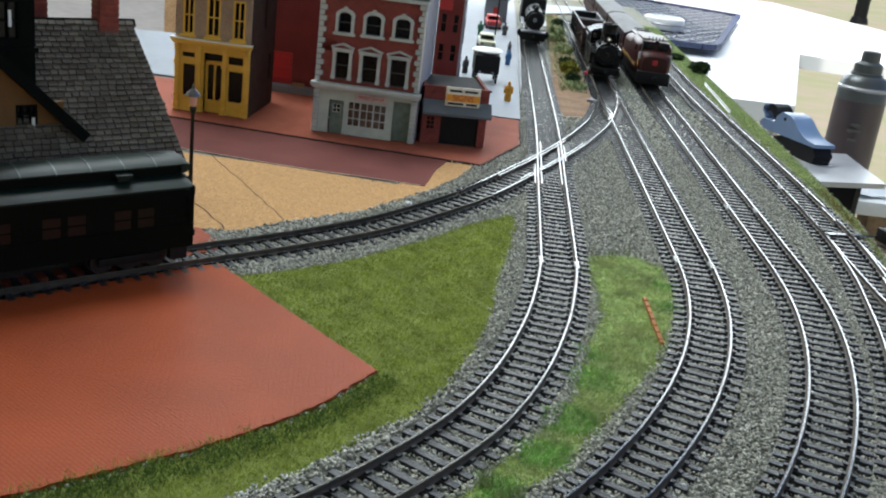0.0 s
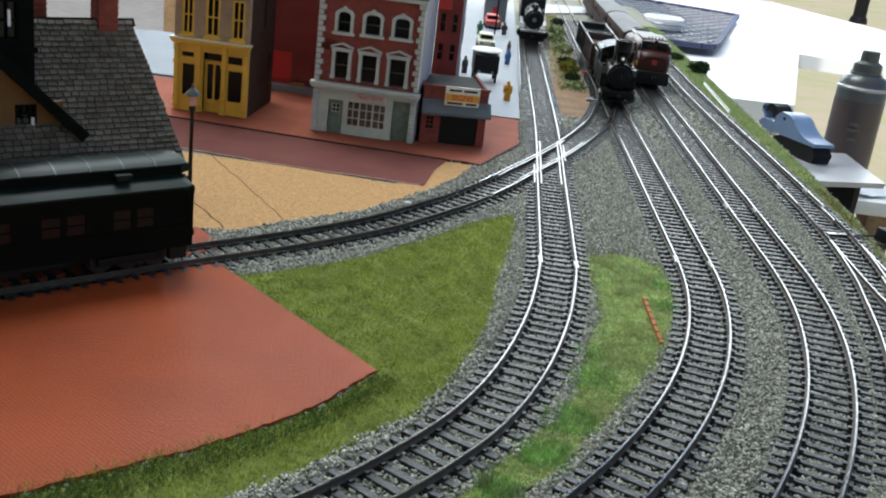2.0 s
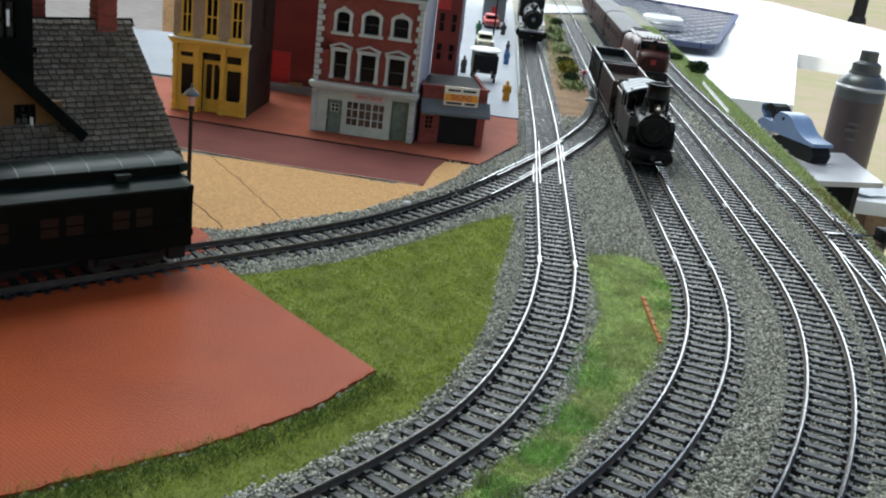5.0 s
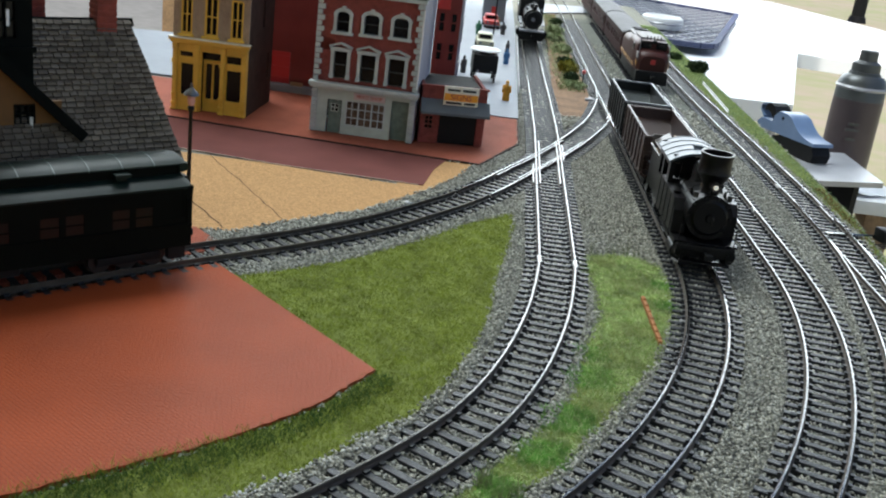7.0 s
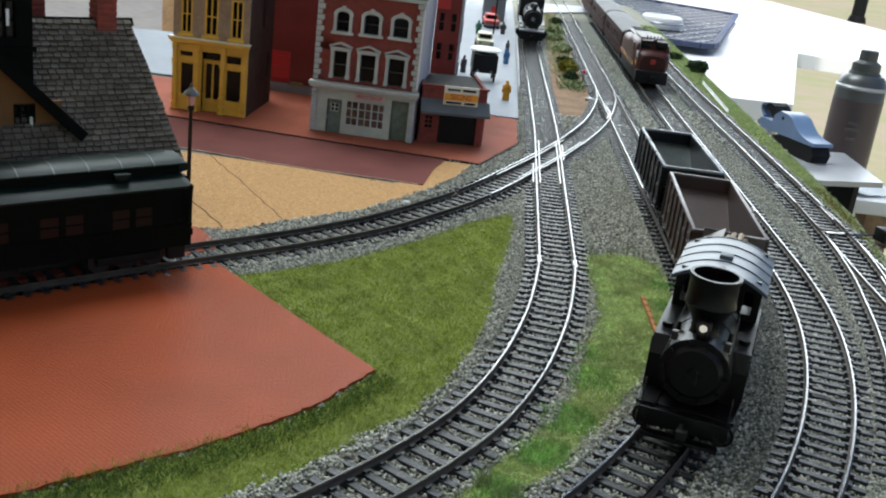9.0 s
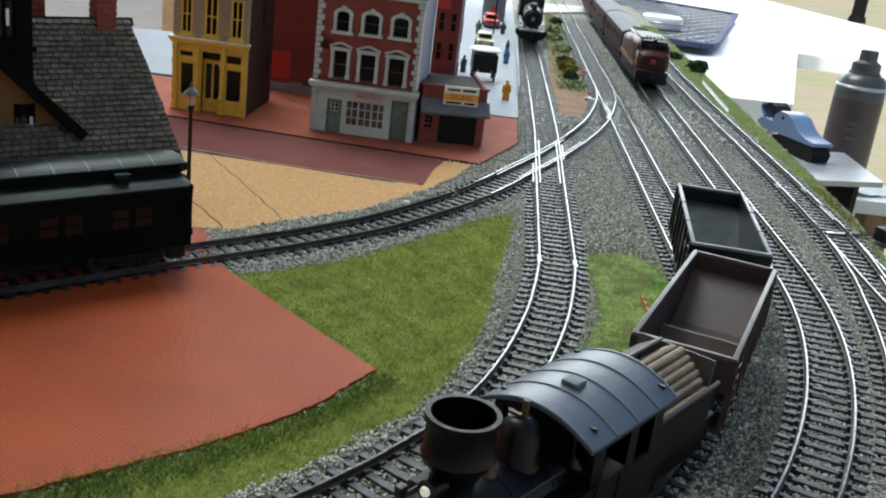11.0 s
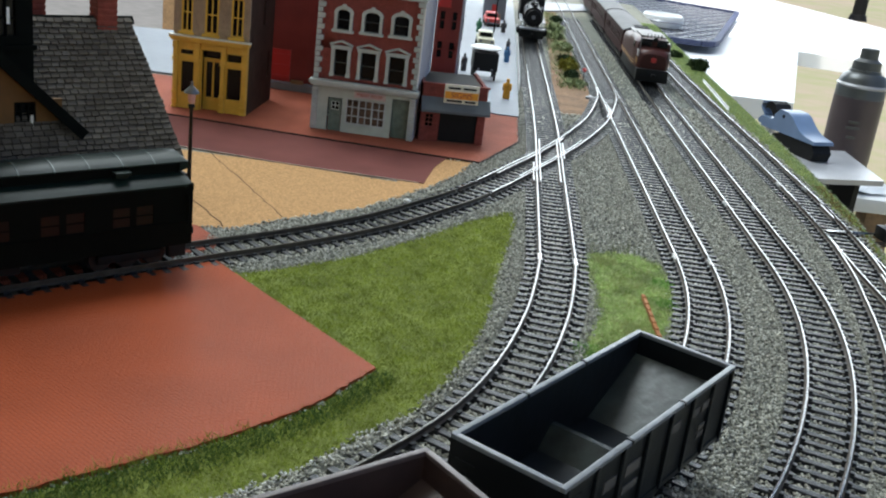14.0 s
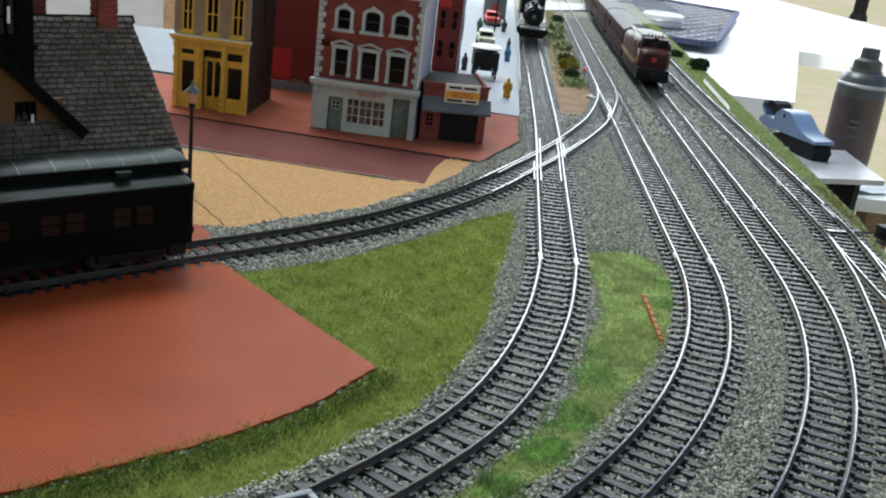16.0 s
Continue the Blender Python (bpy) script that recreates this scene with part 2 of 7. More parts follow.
# ---- builders ----
class Shape:
    """A bmesh with simple solids."""

    def __init__(self):
        self.bm = bmesh.new()

    def box(self, c, s, m=None, bev=0.0):
        r = bmesh.ops.create_cube(self.bm, size=1.0)
        vs = r["verts"]
        bmesh.ops.scale(self.bm, vec=s, verts=vs)
        if bev:
            es = list({e for v in vs for e in v.link_edges})
            rb = bmesh.ops.bevel(self.bm, geom=es, offset=bev, segments=2, affect="EDGES", profile=0.6)
            vs = list({v for f in rb["faces"] for v in f.verts} | {v for v in vs if v.is_valid})
        bmesh.ops.translate(self.bm, vec=c, verts=vs)
        if m is not None:
            bmesh.ops.transform(self.bm, matrix=m, verts=vs)
        return self

    def cone(self, c, r1, r2, h, axis="z", seg=20, m=None):
        r = bmesh.ops.create_cone(self.bm, cap_ends=True, segments=seg, radius1=r1, radius2=r2, depth=h)
        vs = r["verts"]
        if axis == "x":
            bmesh.ops.rotate(self.bm, matrix=Matrix.Rotation(radians(90), 3, "Y"), verts=vs)
        if axis == "y":
            bmesh.ops.rotate(self.bm, matrix=Matrix.Rotation(radians(-90), 3, "X"), verts=vs)
        bmesh.ops.translate(self.bm, vec=c, verts=vs)
        if m is not None:
            bmesh.ops.transform(self.bm, matrix=m, verts=vs)
        return self

    def ball(self, c, r, s=(1, 1, 1), seg=12):
        q = bmesh.ops.create_uvsphere(self.bm, u_segments=seg, v_segments=max(6, seg // 2), radius=r)
        bmesh.ops.scale(self.bm, vec=s, verts=q["verts"])
        bmesh.ops.translate(self.bm, vec=c, verts=q["verts"])
        return self

    def lathe(self, c, profile, seg=28, m=None):
        # profile: (radius, z) from bottom to top
        rings = []
        vs = []
        for r, z in profile:
            ring = [self.bm.verts.new((c[0] + r * math.cos(2 * math.pi * i / seg), c[1] + r * math.sin(2 * math.pi * i / seg), c[2] + z)) for i in range(seg)]
            rings.append(ring)
            vs += ring
        for a, b in zip(rings, rings[1:]):
            for i in range(seg):
                f = self.bm.faces.new((a[i], a[(i + 1) % seg], b[(i + 1) % seg], b[i]))
                f.smooth = True
        for ring in (rings[0], rings[-1]):
            if profile[0 if ring is rings[0] else -1][0] > 1e-6:
                self.bm.faces.new(ring if ring is rings[-1] else ring[::-1])
        if m is not None:
            bmesh.ops.transform(self.bm, matrix=m, verts=vs)
        return self

    def prism(self, outline, z0, z1, m=None):
        # outline in xy, extruded from z0 to z1
        lo = [self.bm.verts.new((x, y, z0)) for x, y in outline]
        hi = [self.bm.verts.new((x, y, z1)) for x, y in outline]
        n = len(outline)
        self.bm.faces.new(lo[::-1])
        self.bm.faces.new(hi)
        for i in range(n):
            self.bm.faces.new((lo[i], lo[(i + 1) % n], hi[(i + 1) % n], hi[i]))
        if m is not None:
            bmesh.ops.transform(self.bm, matrix=m, verts=lo + hi)
        return self

    def sweep(self, pts, profile, closed=False):
        # profile in (across, up) carried along points (x, y, z)
        rings = []
        for i, p in enumerate(pts):
            a, b = Vector(pts[max(i - 1, 0)]), Vector(pts[min(i + 1, len(pts) - 1)])
            d = (b - a).normalized()
            side = Vector((d.y, -d.x, 0)).normalized()
            rings.append([self.bm.verts.new(Vector(p) + side * u + Vector((0, 0, v))) for u, v in profile])
        n = len(profile)
        for a, b in zip(rings, rings[1:]):
            for i in range(n):
                self.bm.faces.new((a[i], a[(i + 1) % n], b[(i + 1) % n], b[i]))
        self.bm.faces.new(rings[0][::-1])
        self.bm.faces.new(rings[-1])
        return self


def part(name, shape, material, parent=None, label="", smooth=False):
    bm = shape.bm if isinstance(shape, Shape) else shape
    bmesh.ops.recalc_face_normals(bm, faces=bm.faces)
    me = bpy.data.meshes.new(name)
    bm.to_mesh(me)
    bm.free()
    me.materials.append(material)
    if smooth or len(me.polygons) > 12:
        me.polygons.foreach_set("use_smooth", [True] * len(me.polygons))
        me.set_sharp_from_angle(angle=3.1 if smooth else 0.65)
    ob = new(name, me)
    if parent is not None:
        ob.parent = parent
    if label:
        tagged(ob, label)
    return ob


def thing(name, m, label, category, group="", kind=""):
    ob = new(name)
    ob.empty_display_size = 0.01
    ob.matrix_world = m
    return tagged(ob, label, category, group, kind)


def S():
    return Shape()


# ---- track plan ----
def dense(knots, step=0.004):
    # a smooth line through knots, sampled at even steps
    P = [Vector(k) for k in knots]
    P = [P[0] * 2 - P[1]] + P + [P[-1] * 2 - P[-2]]
    out = []
    for i in range(1, len(P) - 2):
        a, b, c, d = P[i - 1:i + 3]
        for k in range(40):
            t = k / 40
            out.append(0.5 * ((2 * b) + (c - a) * t + (2 * a - 5 * b + 4 * c - d) * t * t + (3 * b - a - 3 * c + d) * t ** 3))
    out.append(P[-2])
    return resample(out, step)


def resample(pts, step):
    acc = [0.0]
    for a, b in zip(pts, pts[1:]):
        acc.append(acc[-1] + (b - a).length)
    res, j = [], 0
    n = int(acc[-1] / step)
    for k in range(n + 1):
        s = k * acc[-1] / n
        while j < len(acc) - 2 and acc[j + 1] < s:
            j += 1
        t = (s - acc[j]) / max(1e-9, acc[j + 1] - acc[j])
        res.append(pts[j].lerp(pts[j + 1], t))
    return res


def line_arc(x0, slope, y_far, centre, r, y_join, turn):
    # straight from far away, then an arc to the left
    pts = [Vector((x0 + slope * y, y)) for y in np.linspace(y_far, y_join, 60)]
    a0 = math.atan2(y_join - centre[1], pts[-1].x - centre[0])
    for k in range(1, 80):
        a = a0 - turn * k / 79
        pts.append(Vector((centre[0] + r * math.cos(a), centre[1] + r * math.sin(a))))
    return resample(pts, 0.004)


LINE_A = dense([(0.085, 1.9), (0.079, 1.5), (0.0705, 1.12), (0.0645, 0.75), (0.0585, 0.58), (0.0533, 0.44)]) + \
    dense([(0.0533, 0.438), (0.0497, 0.405), (0.0438, 0.367), (0.033, 0.322), (0.0185, 0.283), (0.0, 0.2515), (-0.022, 0.2225), (-0.048, 0.195), (-0.08, 0.17), (-0.12, 0.148)])
LINE_B = line_arc(0.1104, 0.02225, 2.1, (-0.2847, 0.4669), 0.4052, 0.458, 1.45)
LINE_C = line_arc(0.1583, 0.0217, 2.1, (-0.3062, 0.4773), 0.4745, 0.465, 1.3)
LINE_D = dense([(0.262, 2.1), (0.238, 1.5), (0.2245, 1.1), (0.2212, 0.86), (0.2208, 0.72), (0.2195, 0.6), (0.2162, 0.525), (0.2098, 0.47), (0.2025, 0.431), (0.1955, 0.397), (0.186, 0.36), (0.172, 0.315), (0.156, 0.275)])
LINE_E = dense([(0.1302, 0.925), (0.1255, 0.875), (0.1095, 0.79), (0.0925, 0.73), (0.0745, 0.678), (0.0565, 0.632), (0.0425, 0.6), (0.0235, 0.556), (0.0065, 0.522), (-0.0135, 0.49), (-0.032, 0.463), (-0.055, 0.437), (-0.0765, 0.416), (-0.1, 0.395), (-0.13, 0.367), (-0.18, 0.3204), (-0.3, 0.2085)])
LINE_F = dense([(0.2195, 0.6), (0.2177, 0.55), (0.2153, 0.5), (0.2137, 0.4655), (0.213, 0.438), (0.212, 0.40), (0.208, 0.35), (0.200, 0.31)])


def along(line, s):
    """Point and heading at s metres along a line."""
    step = 0.0
    for a, b in zip(line, line[1:]):
        d = (b - a).length
        if step + d >= s and d > 0:
            return a.lerp(b, (s - step) / d), math.atan2(b.y - a.y, b.x - a.x)
        step += d
    a, b = line[-2], line[-1]
    h = (b - a).normalized()
    return b + h * (s - step), math.atan2(h.y, h.x)


def length_to(line, y):
    """Metres along a line down to the given y."""
    step = 0.0
    for a, b in zip(line, line[1:]):
        if b.y <= y:
            return step + (b - a).length * (a.y - y) / max(1e-9, a.y - b.y)
        step += (b - a).length
    return step


GAUGE = 0.0165
RAIL = [(-0.00030, 0.0), (0.00030, 0.0), (0.00038, -0.0006), (0.00022, -0.001), (0.00022, -0.0019), (0.001, -0.0024), (-0.001, -0.0024), (-0.00022, -0.0019), (-0.00022, -0.001), (-0.00038, -0.0006)]
tie_box = S().box((0, 0, 0), (0.0295, 0.0027, 0.0022), bev=0.0003)
for side in (-1, 1):
    # moulded rail chairs on both sides of each rail foot
    for d in (-0.0016, 0.0016):
        tie_box.box((side * GAUGE / 2 + d, 0, 0.00135), (0.0013, 0.0020, 0.0010))
tie_mesh = bpy.data.meshes.new("tie")
tie_box.bm.to_mesh(tie_mesh)
tie_box.bm.free()
tie_mesh.materials.append(M_TIE)


def offset(line, d):
    out = []
    for i, p in enumerate(line):
        a, b = line[max(i - 1, 0)], line[min(i + 1, len(line) - 1)]
        h = (b - a).normalized()
        out.append((p.x + h.y * d, p.y - h.x * d, 0.0))
    return out


def track(line, label, s0=0.0, s1=None, ties=True, spacing=0.0068, dull=None):
    root = thing("railway_track", pose(0, 0, 0), label, "railway track", "tracks")
    for side in (-1, 1):
        run = offset(line, side * GAUGE / 2)
        if dull is None:
            part("rail", S().sweep(run, RAIL), M_RAIL, root)
        else:
            # nearer than this y the missing glare is coloured into the rail
            part("rail", S().sweep([p for p in run if p[1] > dull], RAIL), M_RAIL, root)
            part("rail", S().sweep([p for p in run if p[1] <= dull], RAIL), M_RAILUNLIT, root, "dark rail, lack of glare put into its colour")
    total = sum((b - a).length for a, b in zip(line, line[1:]))
    s = s0
    while ties and s < (s1 or total):
        p, h = along(line, s)
        o = new("tie", tie_mesh)
        o.parent = root
        o.matrix_world = pose(p.x, p.y, -0.0036, 0, 0, math.degrees(h) + 90 + random.uniform(-1.2, 1.2))
        s += spacing * random.uniform(0.96, 1.04)
    return root


track(LINE_A, "railway track with bright rails, black ties and a kinked joint", s0=0.55)
track(LINE_B, "model railway track curving through grey ballast, shiny rails", s0=0.55)
track(LINE_C, "model railway track with shiny rails on black plastic ties", s0=0.55)
track(LINE_D, "model railway track beside the grassy layout edge", s0=0.7)
track(LINE_E, "branch track curving to the depot over ballast, rails partly darkened", s1=0.83, dull=0.535)
track(LINE_F, "diverging turnout rails at the layout edge", ties=False)
# guard rails, frogs and wing rails of the crossing and turnouts
def piece(line, d, y0, y1, root):
    pts = [p for p in offset(line, d) if y1 <= p[1] <= y0]
    if len(pts) > 2:
        part("guard_rail", S().sweep([(x, y, z - 0.0002) for x, y, z in pts], RAIL), M_RAIL, root)


crossing = thing("track_crossing", pose(0, 0, 0), "rail crossing with bright guard rails where two tracks meet", "railway crossing")
for d in (-1, 1):
    piece(LINE_A, d * (GAUGE / 2 - 0.0022), 0.688, 0.572, crossing)
    piece(LINE_E, d * (GAUGE / 2 - 0.0022), 0.70, 0.575, crossing)
    piece(LINE_A, d * (GAUGE / 2 + 0.0018), 0.62 + 0.06 * (d < 0), 0.572 + 0.06 * (d < 0), crossing)
piece(LINE_B, GAUGE / 2 - 0.0021, 0.86, 0.81, crossing)
piece(LINE_E, -(GAUGE / 2 - 0.0021), 0.83, 0.79, crossing)
piece(LINE_D, -(GAUGE / 2 - 0.002), 0.60, 0.57, crossing)
piece(LINE_D, -(GAUGE / 2 - 0.002), 0.475, 0.44, crossing)

# ---- layout top ----
GROUND_Z = -0.0046
OUTER = [(-0.62, -0.15), (0.05, -0.15), (0.12, 0.10), (0.215, 0.31), (0.2345, 0.50), (0.246, 0.59), (0.2535, 0.72), (0.261, 0.90), (0.268, 1.10), (0.279, 1.40), (0.30, 1.95), (-0.10, 1.95), (-0.20, 0.99), (-0.62, 0.90)]
tagged(part("ground", S().prism(OUTER, GROUND_Z - 0.018, GROUND_Z), M_BALLAST_BED), "grey gravelly layout board under the tracks", "ground", kind="structure")


# darker olive-grey bed for the far end of the tracks
M_FARBED = mat("olive_grey_far_roadbed", (0.125, 0.130, 0.108), 0.95, 0, 0.3, 500, 0.8, 900)


def slab(name, outline, z0, z1, material, label, category, kind="structure"):
    return tagged(part(name, S().prism(outline, z0, z1), material), label, category, kind=kind)


def ragged(pts, step, amount):
    # a torn edge between points
    out = []
    for a, b in zip(pts, pts[1:]):
        a, b = Vector(a), Vector(b)
        n = max(1, int((b - a).length / step))
        for k in range(n):
            j = Vector((random.uniform(-1, 1), random.uniform(-1, 1))) * amount
            out.append(tuple(a.lerp(b, k / n) + j))
    out.append(tuple(pts[-1]))
    return out


slab("roadbed", ragged([(0.105, 0.87), (0.16, 0.855), (0.25, 0.885), (0.2655, 1.10), (0.2765, 1.40), (0.297, 1.94), (0.14, 1.94), (0.12, 1.30), (0.105, 0.87)], 0.006, 0.002)[:-1], GROUND_Z - 0.002, GROUND_Z + 0.0005, M_FARBED, "darker olive-grey far roadbed with little ballast", "roadbed")


PLATFORM_FRONT = [(-0.0179, 0.309), (-0.0215, 0.3015), (-0.0331, 0.2795), (-0.0480, 0.2615), (-0.0623, 0.2465), (-0.0862, 0.2265), (-0.12, 0.198), (-0.2, 0.12), (-0.3, 0.03)]
slab("platform", [(-0.42, 0.075), (-0.30, 0.186), (-0.1546, 0.327), (-0.104, 0.378), (-0.0923, 0.3886)] + ragged(PLATFORM_FRONT, 0.0022, 0.00045), -0.0045, -0.0026, M_PLATFORM, "brick-red station platform with a torn front edge", "platform")
platform_back = slab("station_ground", [(-0.55, 0.05), (-0.32, 0.19), (-0.135, 0.366), (-0.0975, 0.404), (-0.098, 0.415), (-0.112, 0.43), (-0.40, 0.43)], -0.0045, -0.0029, M_SIDEWALK, "brick-red card ground under the depot", "ground")
CORK = [(-0.55, 0.43), (-0.55, 0.56), (-0.1531, 0.5575), (-0.1101, 0.5555), (-0.0308, 0.546), (-0.0109, 0.61), (0.012, 0.61), (0.0055, 0.582), (-0.0085, 0.5492), (-0.0272, 0.515), (-0.045, 0.487), (-0.0759, 0.458), (-0.0965, 0.433), (-0.110, 0.432)]
cork_ground = slab("cork_ground", CORK, -0.0055, -0.0041, M_CORK, "bare tan cork sheet with dark cracks", "ground")
for a, b, w in (((-0.150, 0.505), (-0.101, 0.436), 0.0006), ((-0.139, 0.558), (-0.0775, 0.459), 0.0004), ((-0.098, 0.434), (-0.075, 0.452), 0.0006)):
    d = (Vector(b) - Vector(a))
    pts = [(*(Vector(a) + d * (k / 14) + Vector((random.uniform(-1, 1), random.uniform(-1, 1))) * 0.0008), -0.0041) for k in range(15)]
    part("crack", S().sweep(pts, [(-w / 2, 0.0001), (w / 2, 0.0001), (w / 2, -0.0004), (-w / 2, -0.0004)]), M_BROWNWALL, cork_ground)
M_SIGNTAN = mat("worn_tan_edge", (0.38, 0.30, 0.24), 0.8, 0, 0.35, 300)
street = slab("street", [(-0.6, 0.585), (-0.1651, 0.5655), (-0.0966, 0.5545), (-0.0153, 0.5487), (-0.0109, 0.588), (0.0, 0.63), (-0.6, 0.69)], -0.0045, -0.0037, M_STREET, "maroon painted card street with a pale worn edge", "road")
pts = ragged([(-0.60, 0.5848), (-0.1651, 0.5653), (-0.0966, 0.5543), (-0.018, 0.5487)], 0.004, 0.0003)
part("edge", S().sweep([(x, y, -0.0037) for x, y in pts], [(-0.0003, 0.0001), (0.0003, 0.0001), (0.0003, -0.0008), (-0.0003, -0.0008)]), M_SIGNTAN, street)
WALK = [(-0.6, 0.674), (-0.19, 0.6364), (-0.0966, 0.623), (0.0165, 0.6094), (0.0428, 0.6808), (0.0445, 0.758), (0.0445, 0.80), (-0.19, 0.83), (-0.21, 0.755), (-0.6, 0.78)]
sidewalk = slab("sidewalk", WALK, -0.0045, -0.0030, M_SIDEWALK, "brick-red card sidewalk with a dark chipped kerb", "sidewalk")
town_pavement = slab("town_pavement", [(0.0452, 0.762), (0.058, 1.29), (0.066, 1.8), (-0.06, 1.8), (-0.05, 0.80), (0.0285, 0.762)], -0.0045, -0.0022, M_CONCRETE, "pale grey town pavement", "pavement")


# ---- gravel and turf ----
def inside(px, py, poly):
    r = np.zeros(len(px), bool)
    n = len(poly)
    for i in range(n):
        (x0, y0), (x1, y1) = poly[i], poly[(i + 1) % n]
        c = ((y0 > py) != (y1 > py)) & (px < (x1 - x0) * (py - y0) / (y1 - y0 + 1e-12) + x0)
        r ^= c
    return r


def gap_to(px, py, line):
    # distance of points to a line of samples
    L = np.array([(p.x, p.y) for p in line][::2])
    best = np.full(len(px), 9.0)
    for x, y in L:
        np.minimum(best, np.hypot(px - x, py - y), out=best)
    return best


GRASS_1 = [(-0.0905, 0.3875), (-0.0805, 0.3805), (-0.060, 0.396), (-0.042, 0.4125), (-0.022, 0.438), (-0.004, 0.463), (0.012, 0.488), (0.0335, 0.513), (0.036, 0.50), (0.0327, 0.471), (0.0275, 0.43), (0.0251, 0.4135), (0.0225, 0.375), (0.016, 0.338), (0.0067, 0.305), (-0.003, 0.282), (-0.0173, 0.2651), (-0.031, 0.243), (-0.0448, 0.2286), (-0.075, 0.203), (-0.13, 0.165), (-0.16, 0.15), (-0.14, 0.182), (-0.0862, 0.2245), (-0.0623, 0.245), (-0.0331, 0.278), (-0.0179, 0.308)]
GRASS_2 = [(0.0705, 0.459), (0.080, 0.466), (0.095, 0.4648), (0.104, 0.455), (0.105, 0.43), (0.100, 0.397), (0.0915, 0.365), (0.081, 0.336), (0.0685, 0.3134), (0.056, 0.287), (0.044, 0.2634), (0.0265, 0.241), (0.01, 0.2229), (0.0025, 0.2255), (0.0171, 0.2475), (0.0325, 0.274), (0.042, 0.29), (0.051, 0.3124), (0.0598, 0.3578), (0.067, 0.382), (0.0685, 0.4082), (0.0655, 0.44)]
EDGE_GRASS = [(0.236, 0.45), (0.2305, 0.51), (0.2365, 0.56), (0.2355, 0.60), (0.2375, 0.68), (0.238, 0.75), (0.2385, 0.90), (0.241, 1.10), (0.2515, 1.40), (0.262, 1.62), (0.288, 1.62), (0.278, 1.40), (0.2665, 1.10), (0.2595, 0.90), (0.2525, 0.72), (0.2455, 0.59), (0.2335, 0.50), (0.233, 0.46)]
ISLAND = [(0.081, 0.80), (0.0795, 0.85), (0.083, 0.95), (0.089, 1.08), (0.098, 1.30), (0.112, 1.62), (0.130, 1.62), (0.121, 1.30), (0.1175, 1.08), (0.1155, 0.94), (0.1135, 0.86), (0.103, 0.805)]
DARK_EDGE = [(-0.0165, 0.3085), (-0.0325, 0.279), (-0.0618, 0.246), (-0.0858, 0.226), (-0.14, 0.18), (-0.135, 0.171), (-0.0800, 0.2165), (-0.0560, 0.2375), (-0.0265, 0.272), (-0.0095, 0.3035)]
LINES = (LINE_A, LINE_B, LINE_C, LINE_D, LINE_E)
rng = np.random.default_rng(7)


def joined(name, V, F, material, label, category):
    me = bpy.data.meshes.new(name)
    k = F.shape[1]
    me.vertices.add(len(V))
    me.vertices.foreach_set("co", V.astype(np.float32).ravel())
    me.loops.add(F.size)
    me.loops.foreach_set("vertex_index", F.astype(np.int32).ravel())
    me.polygons.add(len(F))
    me.polygons.foreach_set("loop_start", np.arange(0, F.size, k, dtype=np.int32))
    me.update(calc_edges=True)
    me.materials.append(material)
    return tagged(new(name, me), label, category, kind="stuff")


OCTA = np.array([(1, 0, 0), (-1, 0, 0), (0, 1, 0), (0, -1, 0), (0, 0, 1), (0, 0, -1)], float)
OCTF = np.array([(0, 2, 4), (2, 1, 4), (1, 3, 4), (3, 0, 4), (2, 0, 5), (1, 2, 5), (3, 1, 5), (0, 3, 5)])


def stones(n, y0, y1, x0, x1, r0, r1):
    x, y = rng.uniform(x0, x1, n), rng.uniform(y0, y1, n)
    keep = inside(x, y, OUTER)
    d = np.min([gap_to(x, y, L) for L in LINES], axis=0)
    j = rng.normal(0, 0.0012, (2, n))
    for poly in (GRASS_1, DARK_EDGE, GRASS_2, EDGE_GRASS, ISLAND, CORK, WALK):
        keep &= ~inside(x + j[0], y + j[1], poly)
    keep &= ~inside(x, y, [(-0.6, 0), (-0.30, 0.186), (-0.1546, 0.327), (-0.104, 0.378), (-0.0923, 0.3886), *PLATFORM_FRONT])
    keep &= ~inside(x, y, [(-0.6, 0.1), (-0.135, 0.366), (-0.0975, 0.404), (-0.112, 0.43), (-0.6, 0.43)])
    keep &= ~inside(x, y, [(0.046, 0.762), (0.06, 1.29), (0.068, 1.9), (-0.6, 1.9), (-0.6, 0.5), (-0.0153, 0.5487), (0.0, 0.63)])
    x, y, d = x[keep], y[keep], d[keep]
    m = len(x)
    r = rng.uniform(r0, r1, m)
    z = np.where(d < 0.0155, GROUND_Z + 0.0009, GROUND_Z + 0.0008 + 0.0009 * np.clip((0.026 - d) / 0.01, 0, 1)) + rng.uniform(-0.0003, 0.0004, m)
    rail = np.abs(d - GAUGE / 2) < 0.0016
    z = np.where(rail, GROUND_Z - 0.0003, z)
    v = OCTA[None] * r[:, None, None] * rng.uniform(0.6, 1.25, (m, 6, 1))
    v[:, :, 2] *= 0.8
    a = rng.uniform(0, 6.28, m)
    t = rng.uniform(-0.7, 0.7, m)
    c, s = np.cos(a)[:, None], np.sin(a)[:, None]
    ct, st = np.cos(t)[:, None], np.sin(t)[:, None]
    X, Y, Z = v[:, :, 0], v[:, :, 1], v[:, :, 2]
    X, Z = X * ct - Z * st, X * st + Z * ct
    X, Y = X * c - Y * s, X * s + Y * c
    V = np.stack([X + x[:, None], Y + y[:, None], Z + z[:, None]], -1).reshape(-1, 3)
    F = (OCTF[None] + 6 * np.arange(m)[:, None, None]).reshape(-1, 3)
    return V, F


